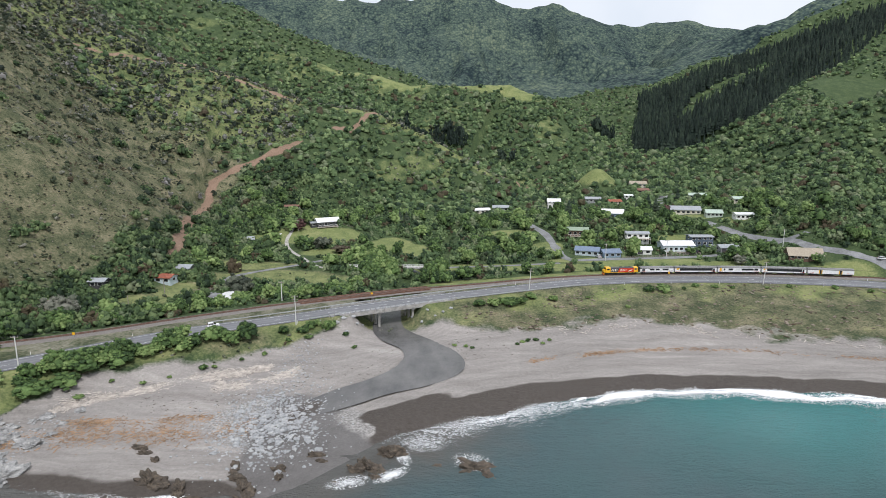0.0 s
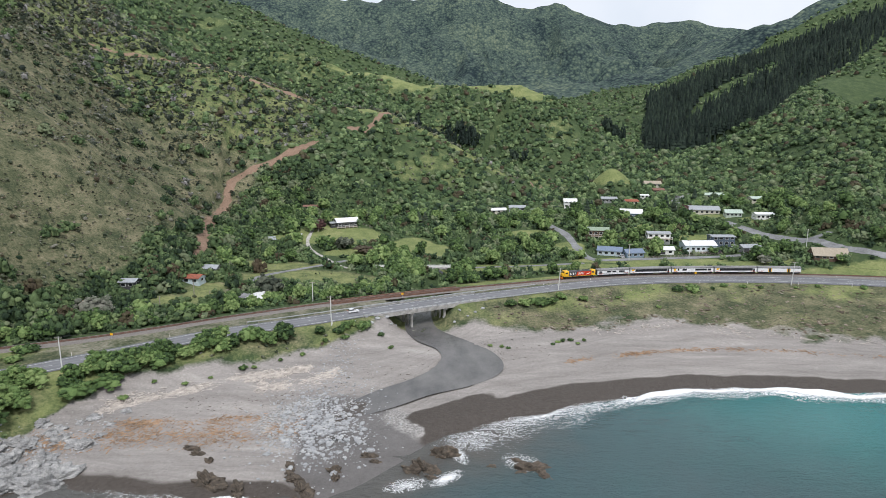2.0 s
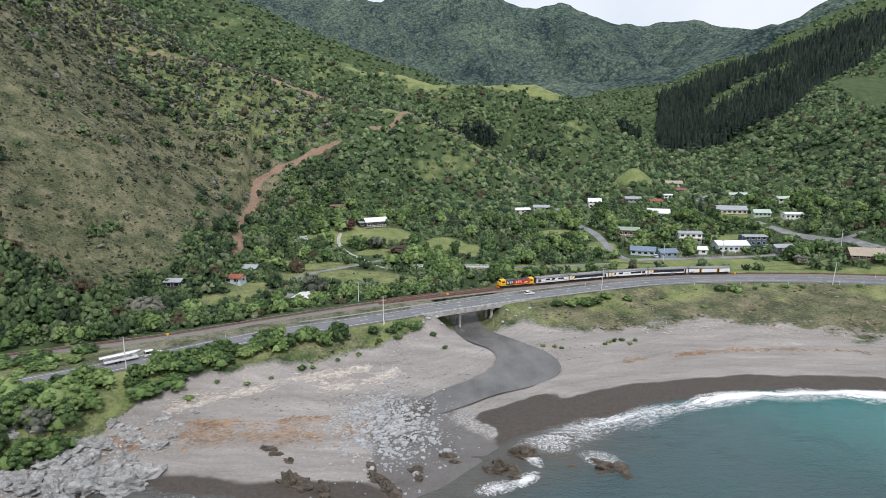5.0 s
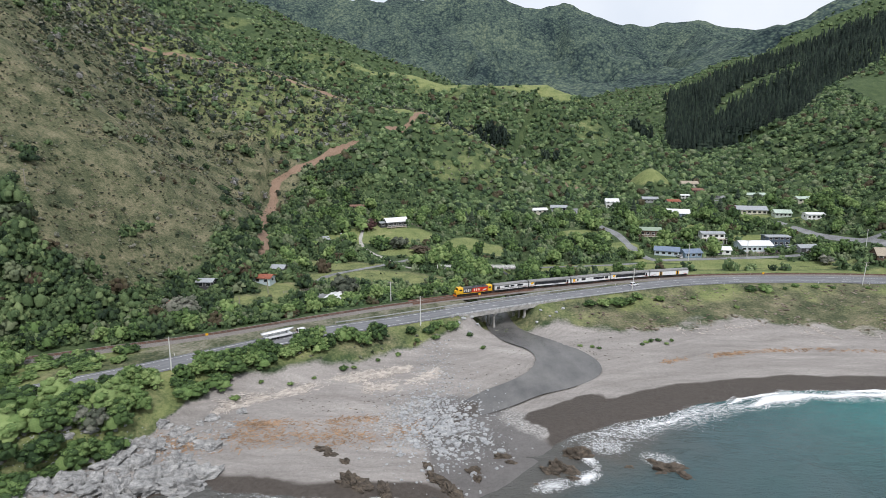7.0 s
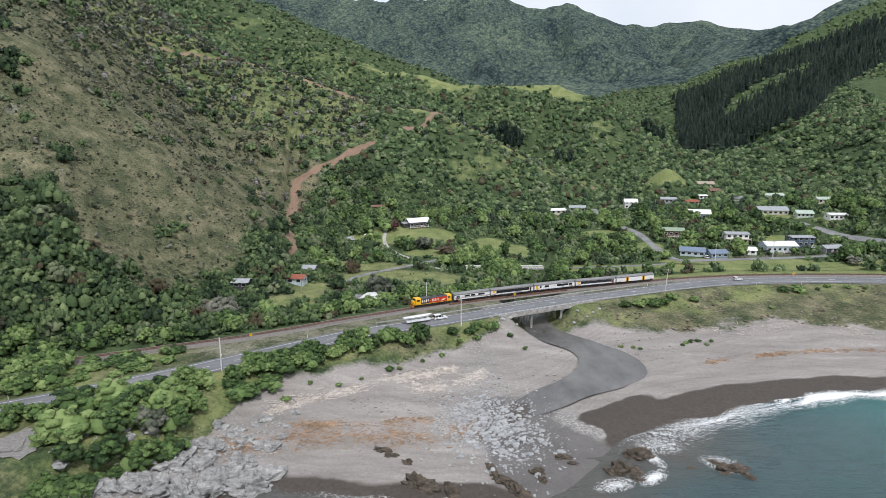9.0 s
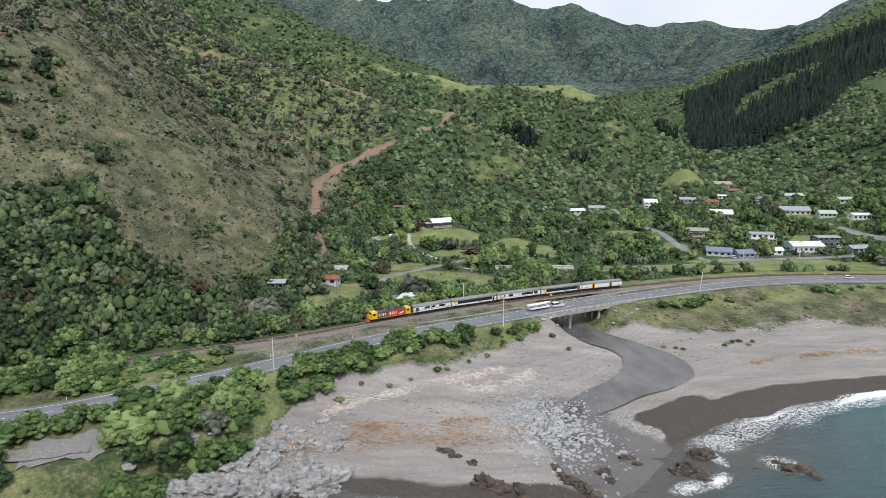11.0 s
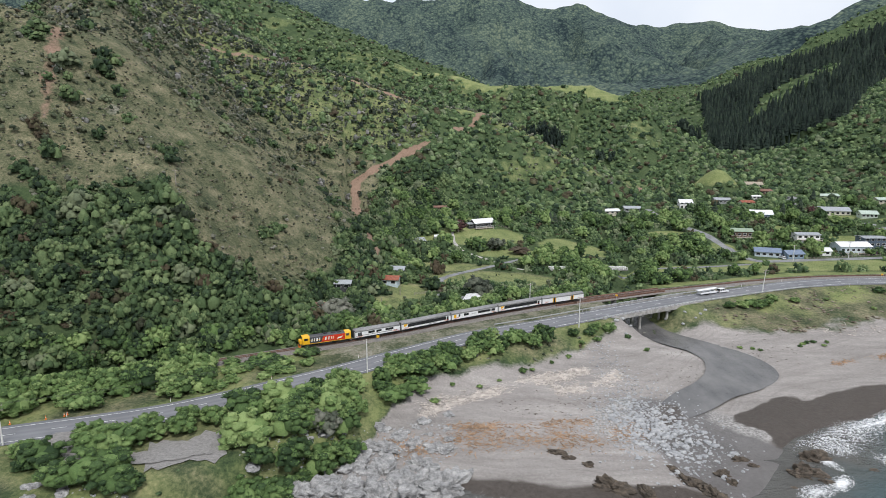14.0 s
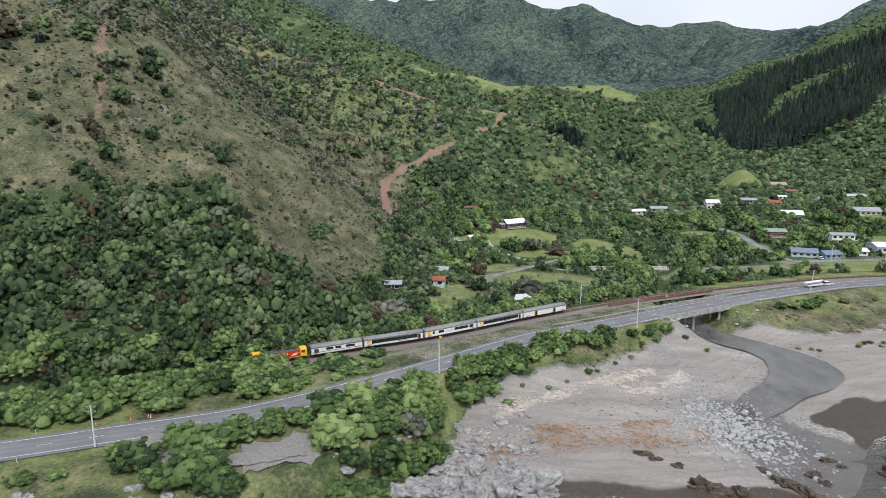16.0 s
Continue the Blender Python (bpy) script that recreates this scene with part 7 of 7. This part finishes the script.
def surf(name, x0, x1, off, front, back, mat, label, crest=0.35, peak=1.0, seed=0.0, z=0.1):
    """A strip of broken water along the shore: off metres out, front and back its reach to shore and sea."""
    xs = np.arange(x0, x1, 0.8)
    us = np.concatenate([np.linspace(-1, 0, 6), np.linspace(0, 1, 9)[1:]])
    sy = shore_y(xs)
    slope = np.gradient(sy, xs)
    nx, ny = slope / np.hypot(slope, 1), -1 / np.hypot(slope, 1)
    wob = 0.9 * np.sin(xs / 5.3 + seed) + 0.6 * np.sin(xs / 2.1 + 2 * seed) + 1.2 * np.sin(xs / 17 + seed)
    o = (off(xs) if callable(off) else off) + wob * 0.7
    d = o[:, None] + np.where(us < 0, us * front, us * back)[None] * (1 + 0.25 * np.sin(xs / 3.7 + seed))[:, None]
    X, Y = xs[:, None] + nx[:, None] * d, sy[:, None] + ny[:, None] * d
    fade = smooth(x0 - 6, x0 + 40, xs) * smooth(x1, x1 - 10, xs)
    hump = np.exp(-(us / 0.35) ** 2)
    Z = np.maximum(ground_z(X, Y) + 0.05, z) + crest * hump[None] * fade[:, None]
    thick = peak * np.where(us < 0, 1 - us ** 2 * 1.4, 1 - np.abs(us) ** 0.7)[None] * fade[:, None] * (0.8 + 0.4 * smooth(20, 90, xs) + 0.25 * np.sin(xs / 7.1 + seed))[:, None]
    i = np.arange(X.size).reshape(X.shape)
    f = np.stack([i[:-1, :-1], i[:-1, 1:], i[1:, 1:], i[1:, :-1]], -1).reshape(-1, 4)
    ob = mesh_object(name, np.stack([X, Y, Z], -1).reshape(-1, 3), f, (mat,), True)
    point_values(ob, "thick", thick.ravel())
    return tagged(ob, label, "surf", kind="stuff")


breaker = surf("breaker", -14, 300, lambda x: 1.6 + 1.4 * smooth(0, 70, x), 5.0, 4.5, mat_foam, "white breaking wave along the bay's shore", 0.45, 1.05, 0.4)
swash = surf("swash", -24, 300, 1.5, 3.5, 6.0, mat_lace, "thin lace of spent foam on the wet sand", 0.02, 0.95, 1.7, 0.09)
backwash = surf("backwash", -22, 30, 7.0, 4.0, 6.0, mat_lace, "foam streaks drifting off the rocks", 0.02, 0.5, 2.6, 0.17)
bay_foam = surf("bay_foam", -96, -36, 1.0, 2.5, 4.5, mat_foam, "small breaking wave in the rocky cove", 0.2, 1.0, 3.1)


def foam_patch(x, y, rx, ry, turn, peak):
    u = np.linspace(-1, 1, 22)
    U, V = np.meshgrid(u, u)
    r = np.hypot(U, V)
    i = np.arange(U.size).reshape(U.shape)
    f = np.stack([i[:-1, :-1], i[:-1, 1:], i[1:, 1:], i[1:, :-1]], -1).reshape(-1, 4)
    ob = mesh_object("foam_patch", np.stack([U * rx, V * ry, 0.02 * np.cos(5 * r)], -1).reshape(-1, 3), f, (mat_foam,), True)
    point_values(ob, "thick", (peak * np.clip(1 - r * r, 0, 1)).ravel())
    ob.matrix_basis = pose(x, y, 0.24, 0, 0, turn)
    return tagged(ob, "patch of white foam round the sea rocks", "foam", "foam round the rocks")


PATCHES = [foam_patch(-9.5, 131, 2.2, 5.5, 20, 0.9), foam_patch(-12, 122, 5.5, 2.4, 40, 0.95), foam_patch(6, 129, 6.0, 4.5, -30, 0.62), foam_patch(-5, 137, 7, 5, 0, 0.66), foam_patch(-20, 119, 6, 3, 20, 0.8)]


# ---- small things by the road ----
def cone(x, y):
    c = tagged(base("traffic_cone", pose(x, y, ROAD_Z - 0.05)), "orange traffic cone with a white band at the road edge", "traffic cone", "traffic cones")
    part("foot", box(-0.22, 0.22, -0.22, 0.22, 0, 0.06, 0.01), mat_orange, c)
    part("body", rod((0, 0, 0.05), (0, 0, 0.9), 0.17, 0.04, 10), mat_orange, c)
    part("band", rod((0, 0, 0.45), (0, 0, 0.62), 0.115, 0.09, 10), mat_white, c)


for s_x, off in ((-196.5, 5.9), (-190.0, 6.0), (-186.5, 6.4), (-186, 6.9)):
    xx, yy, _, _ = road_way.at(road_way.by_x(s_x), off)
    cone(float(xx), float(yy))


def marker(x, y, z, paint, tall, label):
    c = tagged(base("marker_post", pose(x, y, z)), label, "marker post", "marker posts")
    part("post", box(-0.06, 0.06, -0.03, 0.03, -0.4, tall), paint, c)
    part("reflector", box(-0.05, 0.05, -0.045, 0.045, tall - 0.25, tall - 0.12), mat_lamp_red, c)


for s_x in range(-230, 200, 22):
    for off in (-6.3, 6.2):
        if -45 < s_x < 10 or (off > 0 and -80 < s_x < 32) or (off < 0 and 3 < s_x < 62):
            continue
        extra = 1.6 * float(smooth(40, 100, s_x))
        xx, yy, _, _ = road_way.at(road_way.by_x(s_x), off + (-extra if off < 0 else extra))
        marker(float(xx), float(yy), ROAD_Z - 0.15, mat_white, 1.0, "white edge marker post with red reflector")


def yellow_sign(x, y, z):
    c = tagged(base("warning_sign", pose(x, y, z)), "small yellow railway sign on a post", "sign", "yellow signs")
    part("post", rod((0, 0, -0.3), (0, 0, 1.6), 0.04, None, 6), mat_galv, c)
    part("board", box(-0.45, 0.45, -0.05, -0.01, 1.2, 2.0, 0.01), mat_yellow, c)


for s_x, off in ((-121, -3.3), (104, -3.2), (-30, -3.4)):
    xx, yy, _, _ = rail_way.at(rail_way.by_x(s_x), off)
    yellow_sign(float(xx), float(yy), RAIL_Z - 0.3)
post = tagged(base("sign_post", pose(-158, 106.5, float(ground_z(-158, 106.5)))), "short white post at the edge of the lay-by", "post")
part("post", box(-0.3, 0.3, -0.06, 0.06, -0.3, 1.7, 0.02), mat_white, post)

# parked cars by the houses
for k, (x, y, turn, paint, label) in enumerate(((148, 331, 20, mat_body_grey, "silver car parked outside the garage"), (152, 336, -30, mat_body_white, "white car parked beside the grey garage"), (140, 329, 60, mat_body_dark, "dark car parked under a balcony"), (83, 319, 100, mat_body_white, "white car parked beside the low house"),
                                                (166, 462, 30, mat_body_grey, "grey car on the parking place among trees"), (207, 281, 10, mat_body_white, "white car standing on the lane"))):
    c = tagged(motor_car("parked_car", paint, 4.4, 1.75, 1.5), label, "car", "parked cars")
    c.matrix_basis = pose(x, y, float(ground_z(x, y)) + 0.12, 0, 0, turn)


# ---- paddock fences ----
def fence(line, label, step=2.4):
    w = Way(line, 80)
    c = tagged(base("fence"), label, "fence", "paddock fences")
    last = None
    for s in np.arange(0, w.s[-1], step):
        x, y, _, _ = (float(q) for q in w.at(s))
        z = float(ground_z(x, y))
        part("post", box(x - 0.08, x + 0.08, y - 0.08, y + 0.08, z - 0.3, z + 1.25), mat_pole_wood, c)
        if last:
            for k in (0.45, 0.8, 1.12):
                part("rail", rod((last[0], last[1], last[2] + k), (x, y, z + k), 0.045, None, 5), mat_pole_wood, c)
        last = (x, y, z)


fence([(-66, 386), (-55, 378), (-44, 380), (-36, 390)], "weathered post-and-rail fence round the paddock")
fence([(-62, 396), (-50, 390), (-38, 394), (-32, 400)], "weathered post-and-rail fence up the slope")
fence([(-110, 247), (-96, 254), (-86, 262)], "weathered post-and-rail fence beside the yard")
fence([(95, 317), (110, 319), (126, 323), (142, 325)], "low fence in front of the houses")


# ---- what moves ----
TRAIN_MIDDLE, TRAIN_SPEED = 585.5, 16.97
CAR_START, CAR_SPEED = 370.3, 18.7
UTE_START, UTE_SPEED = 237.5, 17.25


def on_way(way, s, off, z):
    x, y, dx, dy = (float(q) for q in way.at(s, off))
    return pose(x, y, z, 0, 0, math.degrees(math.atan2(dy, dx)))


def on_bogies(way, s, half, z):
    """A vehicle whose two ends follow the line, as bogies do."""
    ax, ay, _, _ = way.at(s - half)
    bx, by, _, _ = way.at(s + half)
    return pose(float(ax + bx) / 2, float(ay + by) / 2, z, 0, 0, math.degrees(math.atan2(by - ay, bx - ax)))


def motions():
    times = [k * 0.5 for k in range(33)]
    for ob, back, length in CONSIST:
        walk(ob, [(t, on_bogies(rail_way, TRAIN_MIDDLE - TRAIN_SPEED * t - TRAIN_LENGTH / 2 + back, length * 0.36, RAIL_Z + 0.28)) for t in times])
    walk(hatchback, [(t, on_way(road_way, min(CAR_START + CAR_SPEED * t, road_way.s[-1] - 30), 2.0, ROAD_Z + 0.04)) for t in times])
    walk(ute, [(t, on_way(road_way, UTE_START + UTE_SPEED * t, 2.0, ROAD_Z + 0.04)) for t in times])
    walk(trailer, [(t, on_way(road_way, UTE_START + UTE_SPEED * t - 8.6, 2.0, ROAD_Z + 0.04)) for t in times])
    # the surf creeps in and draws back
    for ob, reach, phase, period in ((breaker, 1.6, 0.0, 9.0), (swash, 1.2, 1.2, 8.0), (backwash, 0.8, 2.0, 11.0), (bay_foam, 1.2, 0.6, 7.5)):
        walk(ob, [(t, pose(-0.25 * reach * math.sin(6.283 * t / period + phase), reach * math.sin(6.283 * t / period + phase), 0.0)) for t in times])
    for k, ob in enumerate(PATCHES):
        home = ob.matrix_basis.copy()
        walk(ob, [(t, pose(0.7 * math.sin(0.8 * t + k), 0.9 * math.sin(0.7 * t + 2 * k), 0.0) @ home) for t in times])


motions()
